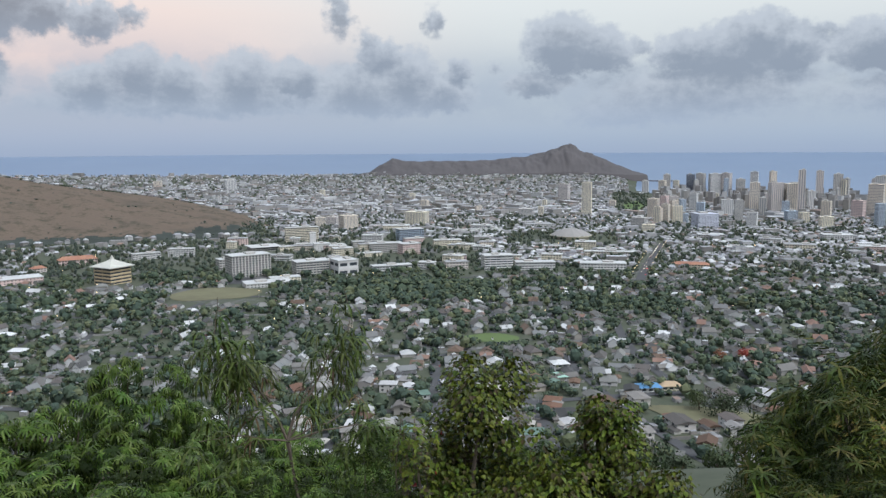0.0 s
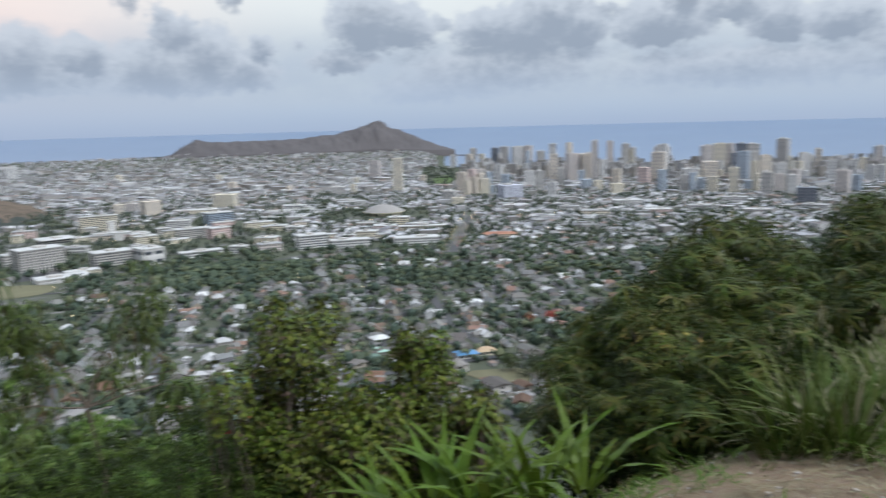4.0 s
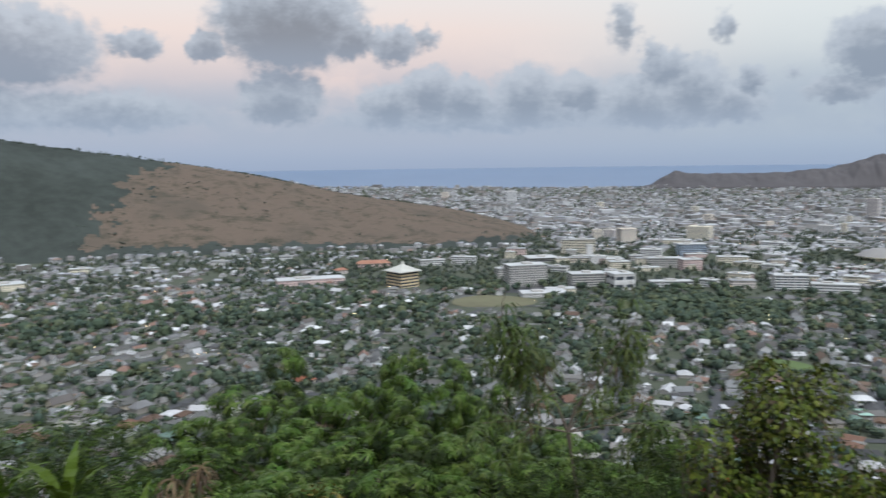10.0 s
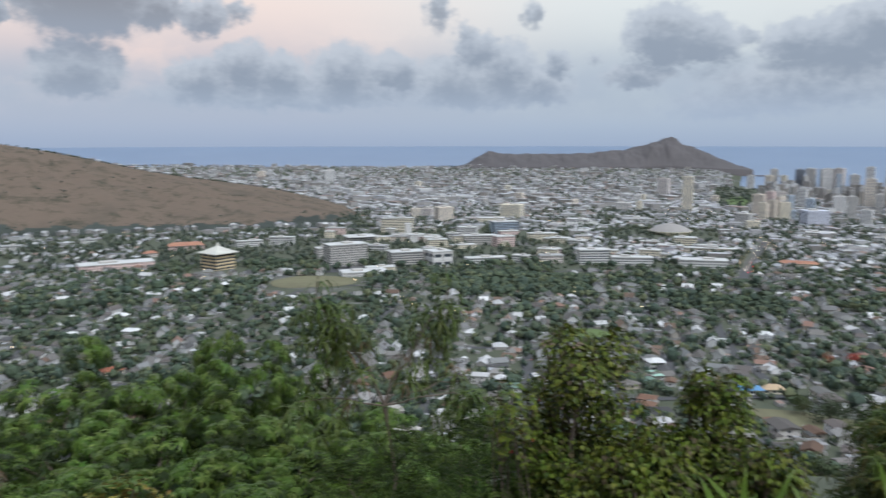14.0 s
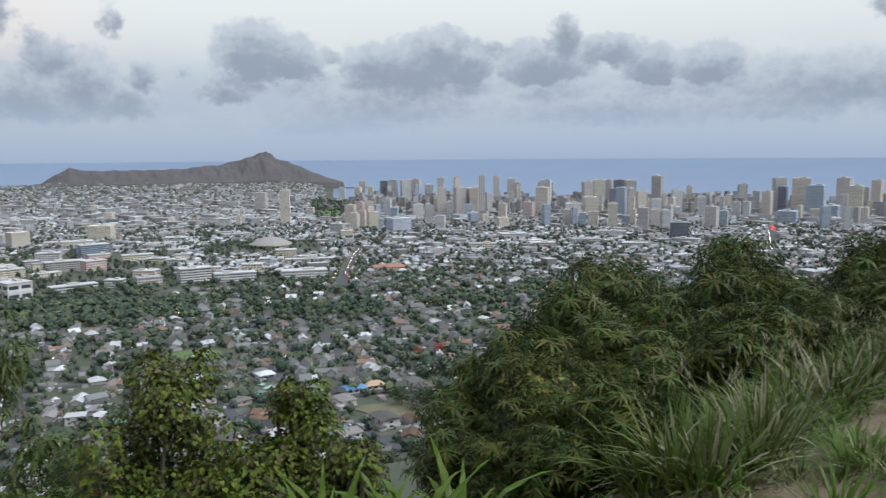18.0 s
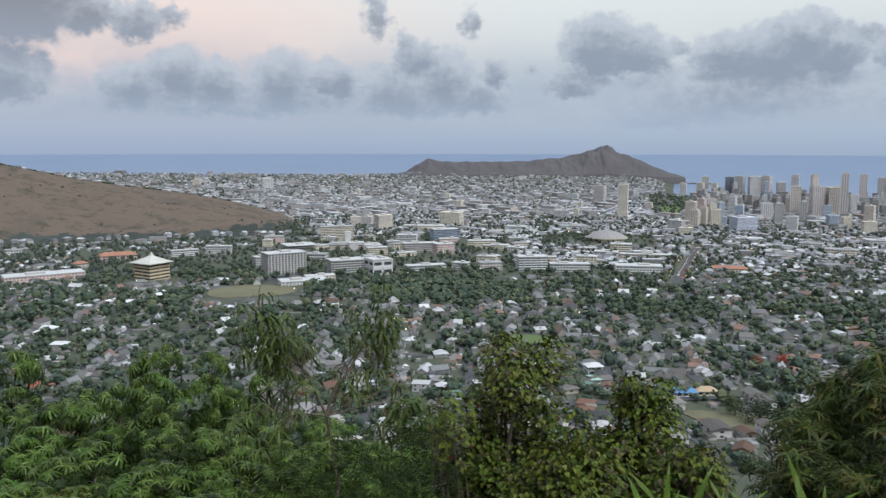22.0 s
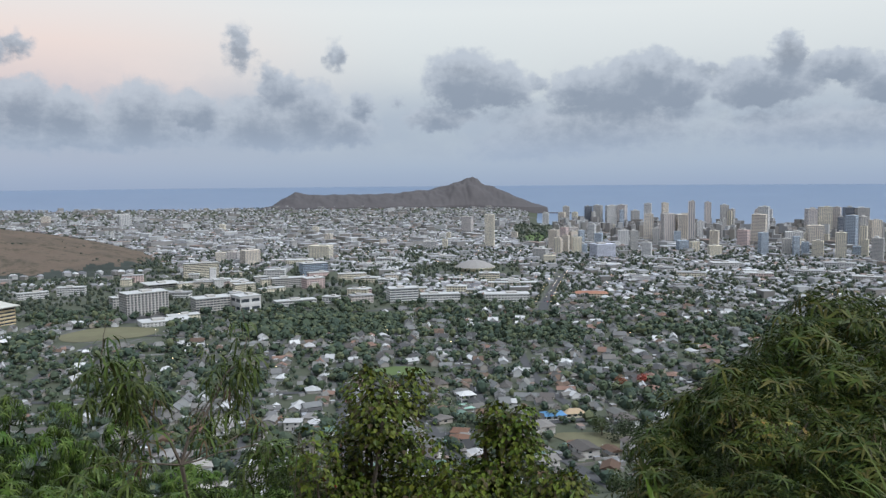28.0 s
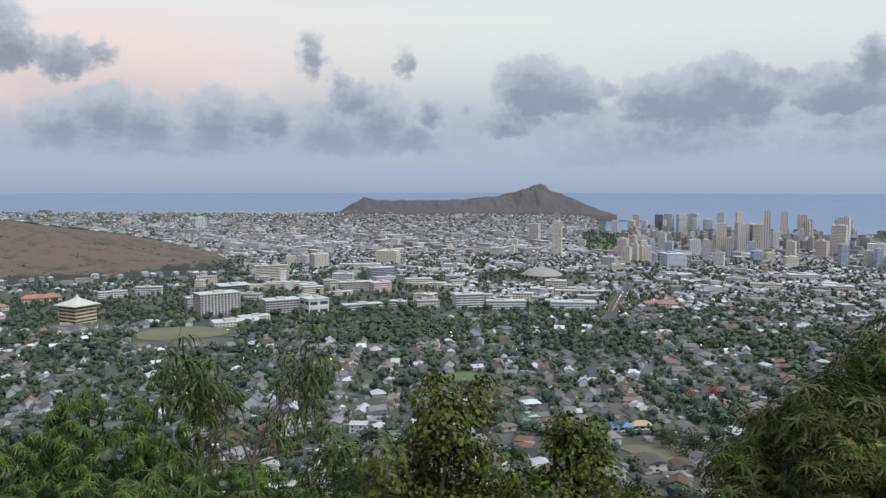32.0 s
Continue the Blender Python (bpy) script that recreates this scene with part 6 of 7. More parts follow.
# feathery trees further down the slope
def umbrella_tree(seed, clumps, spread_r, high):
    """Trunk, boughs and leaf rosettes gathered in umbrella-shaped clumps."""
    g = random.Random(seed)
    bm, leaves = bmesh.new(), Heap()
    fork = Vector((0, 0, high * 0.35))
    tube(bm, Vector((0, 0, -0.6)), fork, 0.16, 0.11, 7)
    for k in range(clumps):
        a, rr = g.uniform(0, 6.28), math.sqrt(g.random()) * spread_r
        c = Vector((math.cos(a) * rr, math.sin(a) * rr, high * (g.uniform(0.62, 0.95) - 0.10 * rr / spread_r)))
        bent_limb(bm, fork, c - Vector((0, 0, 0.25)), 0.075, 0.02, g)
        size = g.uniform(0.85, 1.3)
        for q in range(26):
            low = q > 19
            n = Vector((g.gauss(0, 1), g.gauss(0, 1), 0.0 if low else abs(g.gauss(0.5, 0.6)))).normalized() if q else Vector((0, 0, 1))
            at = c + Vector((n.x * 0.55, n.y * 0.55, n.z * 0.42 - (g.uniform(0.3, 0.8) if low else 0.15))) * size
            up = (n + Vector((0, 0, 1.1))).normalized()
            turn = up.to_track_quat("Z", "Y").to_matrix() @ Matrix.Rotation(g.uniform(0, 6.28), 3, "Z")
            # Low and sideways rosettes take the darker colour, painting shade under each dome.
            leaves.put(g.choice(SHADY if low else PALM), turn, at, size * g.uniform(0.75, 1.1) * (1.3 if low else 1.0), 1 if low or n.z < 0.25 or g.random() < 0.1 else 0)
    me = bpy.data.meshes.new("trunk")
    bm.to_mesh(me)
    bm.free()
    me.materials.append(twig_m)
    return me, leaves.mesh("crown", tulip_m, shaded_leaf_m)


LEFT = ("feathery compound-leaved green tree on the slope below", "tree", "feathery trees below the lookout")
tulip_sets = [umbrella_tree(200 + k, 21, 3.0, 10.0) for k in range(3)]
for k, (az, r, el, wide) in enumerate(((-32.5, 19.0, -16.2, 1.0), (-26.2, 21.0, -14.6, 0.85), (-21.5, 23.0, -13.6, 0.8), (-17.6, 21.0, -15.3, 0.7), (-29.0, 16.0, -18.0, 0.8), (-22.5, 17.0, -17.6, 0.8), (-16.0, 16.5, -19.0, 0.65), (-36.5, 17.5, -17.6, 0.75), (-12.5, 18.0, -19.0, 0.7), (-25.8, 13.5, -20.6, 0.7), (-34.0, 13.0, -20.4, 0.7), (-30.0, 12.5, -21.3, 0.65), (-20.5, 12.5, -21.4, 0.6), (-17.6, 13.5, -20.3, 0.6), (-14.0, 13.0, -21.3, 0.6), (-10.5, 14.0, -20.8, 0.6), (-7.0, 15.0, -20.6, 0.6), (-4.0, 13.0, -21.6, 0.55), (-23.2, 11.5, -22.6, 0.6))):
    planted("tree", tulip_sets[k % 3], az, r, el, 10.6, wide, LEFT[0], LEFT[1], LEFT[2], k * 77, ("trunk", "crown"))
lone = umbrella_tree(220, 3, 0.35, 10.0)
planted("tree", lone, -31.0, 27.0, -12.9, 10.4, 1.0, "slim feathery tree on a thin trunk", "tree", LEFT[2], 20, ("trunk", "crown"))


# the thin leaning sapling with hanging leaves
def leaning_sapling():
    g = random.Random(31)
    r = 8.6
    x, y, z = spot(-9.0, r)

    def at(az, el, q=r):
        return Vector((q * math.sin(radians(az)) - x, q * math.cos(radians(az)) - y, EYE + q * math.tan(radians(el)) - z))
    bm, leaves = bmesh.new(), Heap()
    fork = at(-11.0, -19.0)
    bent_limb(bm, Vector((0, 0, -0.3)), fork, 0.038, 0.028, g, 0.0, 5)
    tips, limbs = [], []
    for az, el, rr in ((-6.2, -11.2, 0.018), (-15.8, -11.6, 0.018), (-14.2, -13.0, 0.013), (-8.3, -14.0, 0.013), (-5.2, -17.2, 0.011), (-17.0, -18.6, 0.011), (-3.4, -18.4, 0.011)):
        tip = at(az, el, r + g.uniform(-0.4, 0.5))
        twig = bmesh.new()
        bent_limb(twig, fork, tip, rr, 0.006, g, 0.05, 6)
        limbs.append(twig)
        if len(tips) < 2:
            shoot = bmesh.new()
            bent_limb(shoot, tip, tip + Vector((g.uniform(-0.08, 0.08), 0.0, 0.42)), 0.006, 0.003, g, 0.0, 4)
            limbs.append(shoot)
        tips.append((fork, tip))
    for n, (a, b) in enumerate(tips):
        for k in range((36, 44, 26, 18, 18, 14, 18)[n]):
            t = 0.42 + 0.58 * math.sqrt(g.random())
            p = a.lerp(b, t) + Vector((g.gauss(0, 0.14), g.gauss(0, 0.14), g.gauss(-0.10, 0.20)))
            turn = Matrix.Rotation(g.uniform(0, 6.28), 3, "Z") @ Matrix.Rotation(g.uniform(-0.35, 0.35), 3, "X")
            leaves.put(g.choice(WHORL), turn, p, g.uniform(0.6, 1.1), 1 if t < 0.68 and g.random() < 0.4 else 0)
    thing = new("sapling")
    for twig in limbs:
        part("branch", twig, twig_m, thing)
    me = bpy.data.meshes.new("trunk")
    bm.to_mesh(me)
    bm.free()
    me.materials.append(twig_m)
    piece("trunk", me, thing), piece("foliage", leaves.mesh("foliage", sapling_m, pod_m), thing)
    thing.matrix_world = pose(x, y, z)
    tagged(thing, "thin forked sapling with long hanging narrow leaves", "sapling")


leaning_sapling()


# vine-smothered stumps
VINE = (np.array([(0, 0, 0), (-0.5, 0.25, 0.08), (-0.28, 0.75, 0.02), (0, 1.05, -0.12), (0.28, 0.75, 0.02), (0.5, 0.25, 0.08)]), [(0, 5, 4, 3), (0, 3, 2, 1)])


def vine_column(name, az, r, top_el, wide, label, seed, count=2600, leaf=0.042, low=5.5):
    g = random.Random(seed)
    x, y, z = spot(az, r)
    top = EYE + r * math.tan(radians(top_el)) - z
    bm, leaves, dead = bmesh.new(), Heap(), Heap()
    hubs = []
    for k in range(38):
        t = g.random()
        h = top * (1 - 0.75 * t)
        hubs.append((Vector((g.uniform(-1, 1) * wide * (0.55 + 0.4 * t), g.uniform(-0.6, 0.6) * wide, h - wide * 0.35)), wide * g.uniform(0.28, 0.5)))
    hubs.append((Vector((-wide * 0.25, 0, top - wide * 0.3)), wide * 0.33))
    hubs.append((Vector((wide * 0.4, 0, top - wide * 0.36)), wide * 0.33))
    for c, s in hubs[::2]:
        bent_limb(bm, Vector((g.uniform(-0.1, 0.1), 0, -0.4)), c, 0.05, 0.015, g, 0.0)
    for k in range(count):
        c, s = g.choice(hubs)
        n = Vector((g.gauss(0, 1), g.gauss(0, 1), g.gauss(0.1, 1))).normalized()
        p = c + n * s * g.uniform(0.7, 1.15)
        d = Vector((n.x, n.y, -0.6 + g.uniform(-0.5, 0.4)))
        leaves.put(VINE, frame_to(d, n), p, leaf * g.uniform(0.55, 1.3))
    # Dark leaf sheets added in the hubs to paint the thicket's inner shade.
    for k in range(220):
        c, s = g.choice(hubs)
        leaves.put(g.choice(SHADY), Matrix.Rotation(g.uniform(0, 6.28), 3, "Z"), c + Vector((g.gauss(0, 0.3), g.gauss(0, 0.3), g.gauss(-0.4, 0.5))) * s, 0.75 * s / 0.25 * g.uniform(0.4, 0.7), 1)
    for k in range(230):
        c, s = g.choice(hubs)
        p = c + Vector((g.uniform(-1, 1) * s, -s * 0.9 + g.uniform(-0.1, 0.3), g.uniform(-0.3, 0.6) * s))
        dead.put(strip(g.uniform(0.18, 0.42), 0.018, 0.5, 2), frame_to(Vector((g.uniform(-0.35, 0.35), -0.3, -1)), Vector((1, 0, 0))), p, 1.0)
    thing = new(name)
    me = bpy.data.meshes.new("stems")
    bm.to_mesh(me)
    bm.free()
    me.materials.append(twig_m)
    piece("branch", me, thing), piece("foliage", leaves.mesh("foliage", vine_m, shaded_leaf_m), thing), piece("withered_vine", dead.mesh("withered_vine", straw_m), thing, "brown withered strands")
    thing.matrix_world = pose(x, y, z, 0, 0, -az)
    tagged(thing, label, "vine thicket", "vine-covered stumps")


vine_column("vine_stump", 3.4, 7.6, -13.4, 0.66, "dead stump smothered in yellow-green creeping vines", 61, 15600, 0.044)
vine_column("vine_stump", 12.3, 7.4, -15.8, 0.36, "slim stump smothered in bright green vines", 62, 6500, 0.044)
vine_column("vine_stump", 9.0, 7.2, -19.6, 0.6, "low thicket of green creeping vines", 63, 6500, 0.044)
vine_column("vine_stump", 6.5, 6.6, -21.0, 0.55, "low thicket of green creeping vines", 64, 5850, 0.044)
vine_column("vine_stump", 15.6, 6.7, -19.9, 0.4, "low thicket of green creeping vines", 65, 4550, 0.044)

# hanging-leaved shrubs at the far end of the slope, ferny growth before them
def hanging_shrub(seed):
    """Upright stems ringed with whorls of long hanging leaves, withered ones below."""
    g = random.Random(seed)
    bm, leaves, dry = bmesh.new(), Heap(), Heap()
    for k in range(8):
        a, rr = g.uniform(0, 6.28), g.uniform(0.1, 0.8)
        high = 4.0 * (g.uniform(0.72, 1.0) if k else 1.0)
        foot, tip = Vector((g.uniform(-0.25, 0.25), g.uniform(-0.25, 0.25), -0.4)), Vector((math.cos(a) * rr, math.sin(a) * rr, high))
        bent_limb(bm, foot, tip, 0.04, 0.012, g, 0.03, 6)
        z = 0.0
        while z < high * 0.72:
            t = 1 - z / high
            c = foot.lerp(tip, t)
            size = 0.55 + 0.45 * min(1.0, z / 0.9)
            for q in range(20):
                b = g.uniform(0, 6.28)
                d = Vector((math.cos(b), math.sin(b), g.uniform(0.0, 1.2)))
                old = z > 0.9 and g.random() < 0.16 + 0.14 * z
                # Slot 1, the darker leaf colour, is commoner further down the stem.
                (dry if old else leaves).put(strip(g.uniform(0.5, 0.95), g.uniform(0.024, 0.044), g.uniform(1.6, 2.6), 4), frame_to(d, roll=g.uniform(-0.4, 0.4)), c + Vector((g.gauss(0, 0.04), g.gauss(0, 0.04), g.gauss(0, 0.05))), size, 1 if g.random() < 0.18 + 0.1 * z else 0)
            z += g.uniform(0.10, 0.17)
    me = bpy.data.meshes.new("stems")
    bm.to_mesh(me)
    bm.free()
    me.materials.append(twig_m)
    return me, leaves.mesh("foliage", droop_m, shaded_leaf_m), dry.mesh("withered_leaves", pod_m)


droop_sets = [hanging_shrub(140 + k) for k in range(3)]
for k, (az, r, el, wide) in enumerate(((-65.5, 10.5, -8.0, 1.35), (-60.8, 11.0, -7.6, 1.3), (-57.0, 11.4, -11.0, 1.2), (-52.6, 10.6, -9.4, 0.8), (-70.0, 11.0, -7.2, 0.9), (-74.0, 11.0, -6.5, 0.9), (-62.5, 8.6, -12.5, 0.7), (-67.5, 8.6, -11.5, 0.8))):
    planted("shrub", droop_sets[k % 3], az, r, el, 4.35, wide, "tall shrub with cascades of hanging narrow leaves", "shrub", "hanging-leaved shrubs", k * 63)
fern_sets = [shrub_meshes(160 + k, FERN, fern_m, 1.3, 2.8, 150, 1.3, 0.75) for k in range(2)]
for k, (az, r, el, wide) in enumerate(((-55.0, 8.4, -15.6, 0.8), (-50.0, 8.2, -17.0, 0.8), (-45.5, 8.6, -16.8, 0.75), (-41.0, 8.4, -18.3, 0.75), (-58.5, 7.4, -17.0, 0.8), (-47.5, 7.0, -20.0, 0.8), (-63.0, 7.2, -16.5, 0.8), (-6.0, 7.8, -20.3, 0.75), (-1.5, 7.2, -21.2, 0.7), (-9.5, 6.9, -22.4, 0.7))):
    planted("shrub", fern_sets[k % 2], az, r, el, 3.1, wide, "low ferny bright green shrub on the slope", "shrub", "ferny shrubs on the slope", k * 51)


# strap-leaved plants
def strap_plant(az, r, seed, count, length, width, label, lift=0.0):
    g = random.Random(seed)
    x, y, z = spot(az, r)
    thing = new("strap_leaved_plant")
    for k in range(count):
        h = Heap()
        a = g.uniform(0, 6.28)
        d = Vector((math.cos(a) * 0.5, math.sin(a) * 0.5, g.uniform(0.9, 2.2)))
        v, f = strip(length * g.uniform(0.6, 1.1), width * g.uniform(0.8, 1.25), g.uniform(0.4, 1.5), 9)
        v[:, 2] += 0.012 * np.sin(np.arange(len(v)) * 1.3) + 0.25 * np.abs(v[:, 0])
        h.put((v, f), frame_to(d), (math.cos(a) * 0.06, math.sin(a) * 0.06, 0), 1.0)
        piece("leaf", h.mesh("leaf", grass_m), thing)
    thing.matrix_world = pose(x, y, z + lift, 0, 0, 0)
    tagged(thing, label, "plant", "strap-leaved plants")


for k, (az, r, n, ln, lift) in enumerate(((11.0, 5.1, 14, 0.8, 0.15), (14.0, 4.9, 18, 0.9, 0.16), (17.5, 5.0, 18, 0.95, 0.18), (21.0, 5.1, 16, 0.85, 0.16), (24.5, 5.4, 12, 0.8, 0.15), (-3.5, 5.2, 6, 0.75, 0.25))):
    strap_plant(az, r, 400 + k, n, ln, 0.07, "bright green plant with long arching strap leaves", lift)
for k, (az, r, n, lift) in enumerate(((-49.5, 6.8, 6, 1.6), (-45.5, 7.2, 6, 1.75), (-42.0, 6.6, 5, 1.15), (-53.0, 6.6, 5, 1.2), (-35.5, 6.4, 5, 0.6))):
    strap_plant(az, r, 420 + k, n + 1, 0.66, 0.10, "broad-leaved pale green plant among ferny shrubs", lift)


# tall seeding grass along the edge of the slope
def grass_clump(seed, blades, stalks, high, dry=0.22):
    g = random.Random(seed)
    a, b = Heap(), Heap()
    for k in range(blades):
        t, rr = g.uniform(0, 6.28), g.uniform(0, 0.46)
        lean = g.uniform(0.02, 0.36)
        d = Vector((math.cos(t) * lean, math.sin(t) * lean, 1))
        a.put(strip(high * g.uniform(0.35, 1.0), g.uniform(0.026, 0.052), g.uniform(0.2, 1.9), 5), frame_to(d), (math.cos(t) * rr, math.sin(t) * rr, -0.05), 1.0, 1 if g.random() < dry else 0)
    for k in range(stalks):
        t, rr = g.uniform(0, 6.28), g.uniform(0, 0.2)
        d = Vector((math.cos(t) * 0.25, math.sin(t) * 0.25, 1)).normalized()
        ln = high * g.uniform(0.95, 1.3)
        at = Vector((math.cos(t) * rr, math.sin(t) * rr, -0.05))
        a.put(strip(ln, 0.007, 0.15, 3), frame_to(d), at, 1.0)
        tip = at + d * ln * 0.93
        for q in range(3):
            b.put(strip(g.uniform(0.10, 0.18), 0.012, 0.7, 2), frame_to(d + Vector((g.gauss(0, 0.08), g.gauss(0, 0.08), 0)), roll=q * 1.05), tip, 1.0)
    return a.mesh("foliage", tuft_m, seed_m), b.mesh("seed_head", seed_m) if stalks else None


tufts = [grass_clump(500 + k, 95, 4, 1.15, (0.06, 0.16, 0.10, 0.24)[k]) for k in range(4)]
gg = random.Random(9)
k = 0
for i in range(74):
    x = 3.9 + 14.3 * (i / 74) ** 1.15 + gg.uniform(-0.2, 0.3)
    y = 4.0 + 0.33 * x + gg.uniform(-max(0.1, 0.95 - 0.14 * (x - 3.0)), 0.8)
    z = float(land_z(x, y))
    s = gg.uniform(0.55, 0.95)
    thing = new("tall_grass")
    piece("foliage", tufts[k % 4][0], thing), piece("seed_head", tufts[k % 4][1], thing, "pale dry seed heads")
    thing.matrix_world = pose(x, y, z - 0.05, gg.uniform(-8, 8), gg.uniform(-8, 8), gg.uniform(0, 360)) @ Matrix.Diagonal((s, s, s, 1))
    tagged(thing, "tall clump of seeding grass with pale dry heads at the path edge", "grass", "tall grass clumps")
    k += 1

# small tufts on the path and among the ferny growth
low_tufts = [grass_clump(520 + k, 70, 0, 1.0, 0.1) for k in range(3)]
for me, _ in low_tufts:
    me.materials[0] = grass_m
for i in range(112):
    if i < 90:
        x = gg.uniform(4.2, 16)
        y = 4.0 + 0.33 * x - max(0.3, 1.0 - 0.14 * (x - 3.0)) - 2.8 * gg.random() ** 1.4
        s = gg.uniform(0.2, 0.42)
    else:
        az, q = gg.uniform(-64, -30), gg.uniform(6.2, 7.6)
        x, y = q * math.sin(radians(az)), q * math.cos(radians(az))
        s = gg.uniform(0.8, 1.2)
    thing = new("grass_tuft")
    piece("foliage", low_tufts[i % 3][0], thing)
    thing.matrix_world = pose(x, y, float(rough_near(x, y)) - 0.02, 0, 0, gg.uniform(0, 360)) @ Matrix.Diagonal((s * 1.3, s * 1.3, s, 1))
    tagged(thing, "small green grass tuft growing in the dirt", "grass", "grass tufts")

# short turf, litter and stones on the path
turf, litter, stones = Heap(), Heap(), Heap()
for k in range(12000):
    x, y = gg.uniform(1.5, 18), gg.uniform(1.0, 10)
    d = (y - 4.0 - 0.33 * x) / 1.05
    if d > 0.3:
        continue
    n = noise.noise(Vector((x * 0.9, y * 0.9, 4.0)))
    z = float(rough_near(x, y))
    if n > 0.02 or d > -0.4:
        for q in range(3):
            turf.put(strip(gg.uniform(0.08, 0.24), 0.015, 0.9, 2), frame_to(Vector((gg.gauss(0, 0.6), gg.gauss(0, 0.6), 1))), (x + gg.gauss(0, 0.05), y + gg.gauss(0, 0.05), z - 0.005), 1.0)
    for q in range(3 if n < 0.12 else 1):
        litter.put(strip(gg.uniform(0.05, 0.28), gg.uniform(0.008, 0.022), 0.2, 1), frame_to(Vector((gg.gauss(0, 1), gg.gauss(0, 1), 0.12))), (x + gg.gauss(0, 0.06), y + gg.gauss(0, 0.06), z + 0.03), 1.0, 1 if gg.random() < 0.55 else 0)
for k in range(900):
    x, y = gg.uniform(2.5, 14), gg.uniform(2.0, 8)
    if (y - 4.0 - 0.33 * x) / 1.05 > 0.2:
        continue
    s = gg.uniform(0.006, 0.018) * (2.0 if gg.random() < 0.06 else 1)
    v = np.array([(gg.uniform(0.6, 1.2) * a * s, gg.uniform(0.6, 1.2) * b * s, gg.uniform(0.4, 0.9) * c * s) for a in (-1, 1) for b in (-1, 1) for c in (-1, 1)])
    stones.put((v, [(0, 1, 3, 2), (4, 6, 7, 5), (0, 4, 5, 1), (2, 3, 7, 6), (0, 2, 6, 4), (1, 5, 7, 3)]), Matrix.Identity(3), (x, y, float(rough_near(x, y)) + s * 0.3), 1.0)
tagged(new("turf", turf.mesh("turf", grass_m)), "patchy short green turf on the dirt path", "grass", kind="stuff")
tagged(new("dry_litter", litter.mesh("dry_litter", straw_m, seed_m)), "dry straw and dead stems strewn on the dirt", "straw", kind="stuff")
tagged(new("pebbles", stones.mesh("pebbles", material("pebble", (0.34, 0.31, 0.28, 1), 0.9, 20.0, 0.25))), "small pale stones scattered on the dirt path", "stones", kind="stuff")


# small growth along the edge: dead fronds, a yellowing shrub, red flowers, arching dry stems
def small_plant(name, az, r, lift, shapes, mat, count, wide, high, size, label, category, seed, part_name="foliage", other=None, share=0.3, hang=False):
    g = random.Random(seed)
    x, y, z = spot(az, r)
    h = Heap()
    for k in range(count):
        n = Vector((g.gauss(0, 1), g.gauss(0, 1), abs(g.gauss(0.3, 0.8)))).normalized()
        at = Vector((n.x * wide, n.y * wide, lift + n.z * high)) * g.uniform(0.75, 1.05)
        turn = (n + Vector((0, 0, 0.4))).normalized().to_track_quat("Z", "Y").to_matrix() @ Matrix.Rotation(g.uniform(0, 6.28), 3, "Z")
        if hang:
            turn = Matrix.Rotation(g.uniform(0, 6.28), 3, "Z")
        h.put(g.choice(shapes), turn, at, size * g.uniform(0.7, 1.3), 1 if other and g.random() < share else 0)
    thing = new(name)
    bm = bmesh.new()
    for k in range(9):
        a = g.uniform(0, 6.28)
        bent_limb(bm, Vector((0, 0, -0.3)), Vector((math.cos(a) * wide * 0.8, math.sin(a) * wide * 0.8, lift + high * g.uniform(0.3, 0.8))), 0.014, 0.005, g)
    part("stem", bm, twig_m, thing)
    piece(part_name, h.mesh(part_name, mat, other), thing)
    thing.matrix_world = pose(x, y, z)
    tagged(thing, label, category)


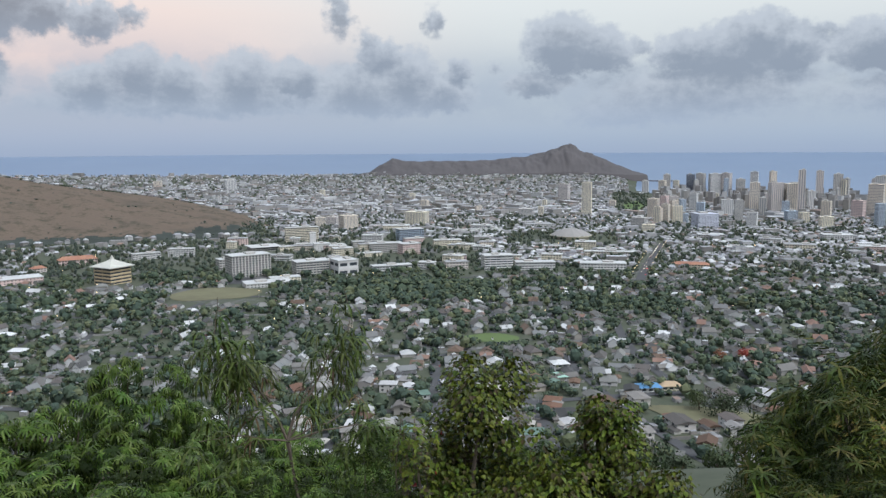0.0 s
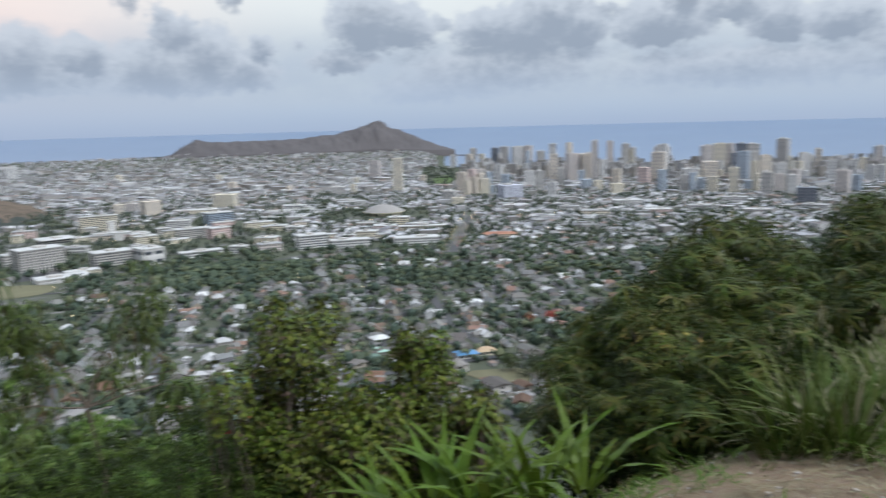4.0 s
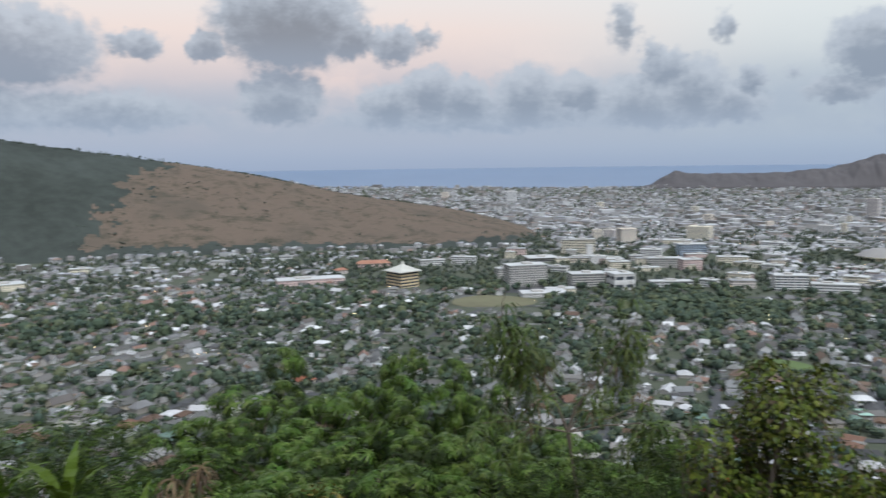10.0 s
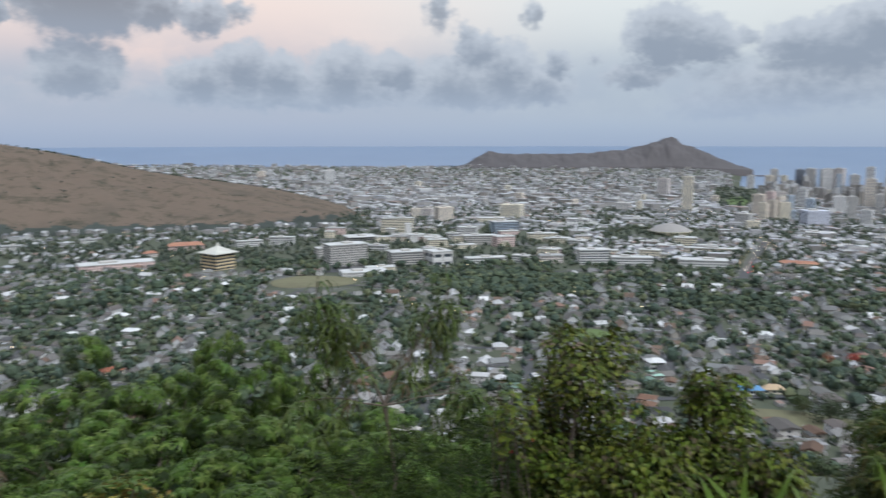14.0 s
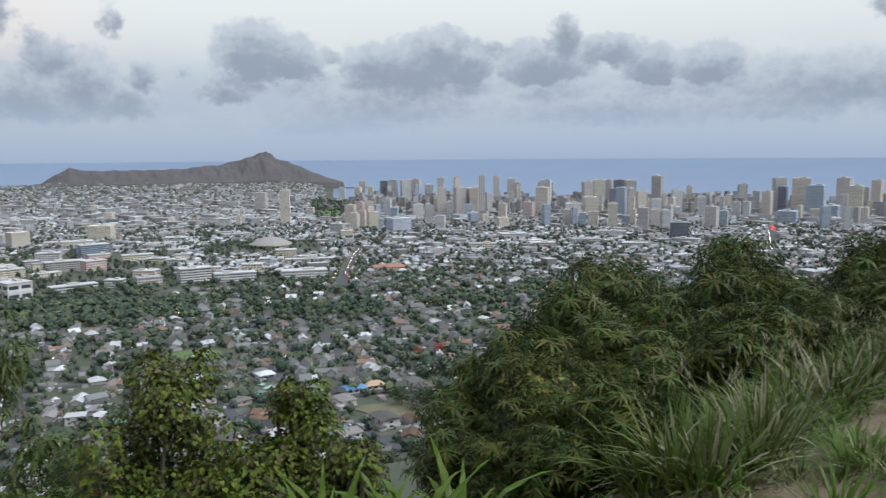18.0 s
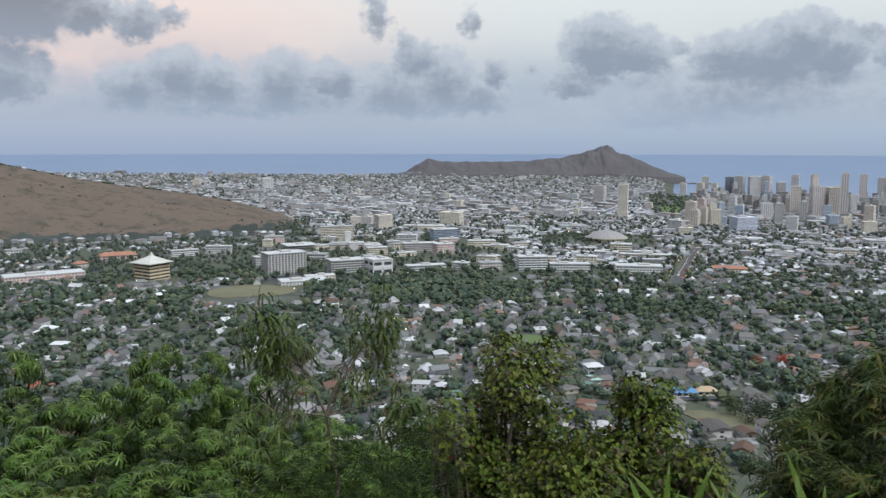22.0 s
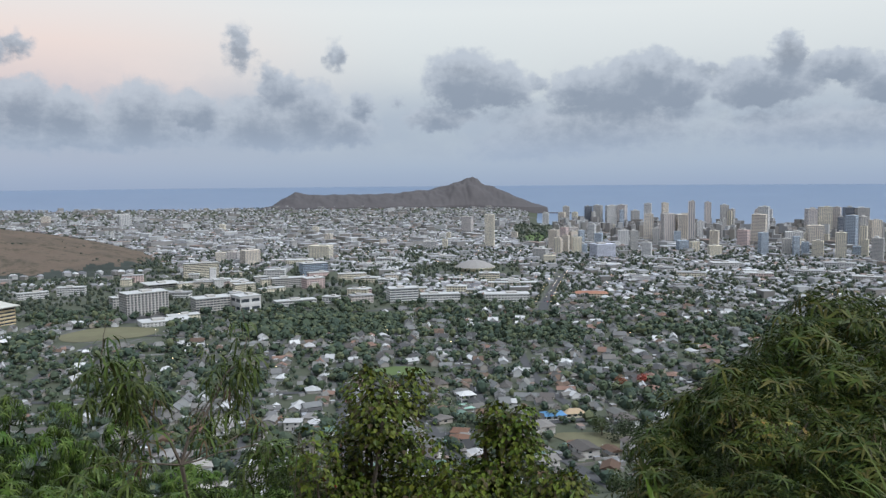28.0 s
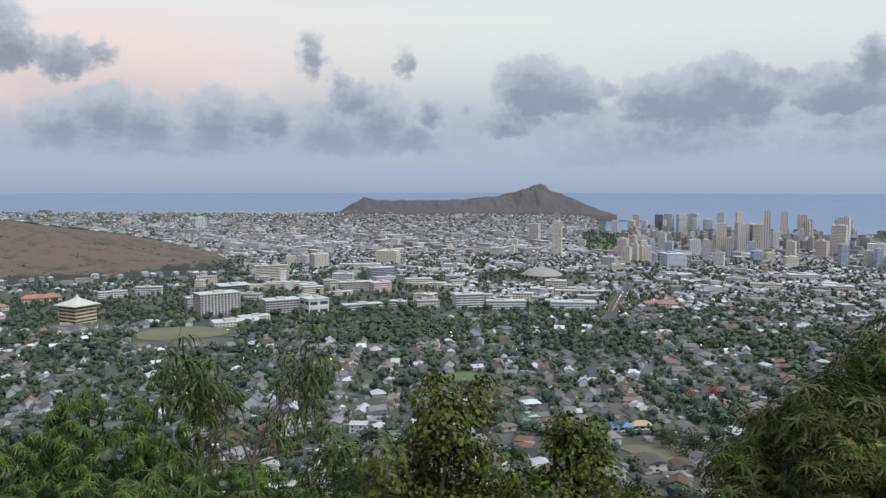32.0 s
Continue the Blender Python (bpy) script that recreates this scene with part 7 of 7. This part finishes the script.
gold_m = leaf_material("yellowing_leaf", [(0.16, 0.15, 0.035, 1), (0.28, 0.22, 0.05, 1), (0.11, 0.14, 0.03, 1), (0.34, 0.17, 0.05, 1)])
OVAL = [rosette(strip(0.12, 0.05, 0.5, 2), 6, 0.6, k, 0.4) for k in range(3)]


def lift_to(az, r, el):
    return EYE + r * math.tan(radians(el)) - spot(az, r)[2]


small_plant("shrub", -29.0, 6.2, lift_to(-29.0, 6.2, -25.0), OVAL, gold_m, 380, 0.36, 0.26, 0.34, "small shrub with yellowing and reddish leaves", "shrub", 801)
small_plant("dead_plant", -38.0, 7.0, lift_to(-38.0, 7.0, -22.5), [rosette(strip(0.4, 0.05, 1.6, 4), 7, 0.2, k, 0.5) for k in range(3)], pod_m, 34, 0.24, 0.25, 0.5, "withered plant with hanging brown leaves", "plant", 802, other=straw_m, hang=True)
small_plant("dead_plant", -55.5, 8.0, lift_to(-55.5, 8.0, -17.5), [rosette(strip(0.4, 0.05, 1.6, 4), 7, 0.2, k, 0.5) for k in range(3)], pod_m, 34, 0.24, 0.25, 0.5, "withered plant with hanging brown leaves", "plant", 803, other=straw_m, hang=True)
small_plant("flowering_plant", -1.6, 7.0, lift_to(-1.6, 7.0, -19.2), [rosette(strip(0.09, 0.04, 0.6, 2), 5, 0.4, k, 0.4) for k in range(2)], vine_m, 170, 0.24, 0.2, 0.55, "leafy plant dotted with small red flowers", "plant", 804, other=flower_m, share=0.025)
small_plant("flowering_plant", 29.5, 8.2, lift_to(29.5, 8.2, -16.6), OVAL, gold_m, 240, 0.42, 0.22, 0.3, "orange-tinged leafy plant among shrubs", "plant", 805, other=vine_m, share=0.6)
dry_stems = Heap()
gd = random.Random(44)
for k in range(46):
    az, q = gd.uniform(-66, 10), gd.uniform(5.0, 6.4)
    x, y, z = spot(az, q)
    dry_stems.put(strip(gd.uniform(0.7, 1.5), 0.012, gd.uniform(0.9, 2.0), 8), frame_to(Vector((gd.uniform(-0.7, 0.7), gd.uniform(-0.3, 0.5), 1))), (x, y, z - 0.05), 1.0)
tagged(new("dry_grass_stems", dry_stems.mesh("dry_grass_stems", seed_m)), "dry pale arching grass stems at the slope edge", "grass", kind="stuff")
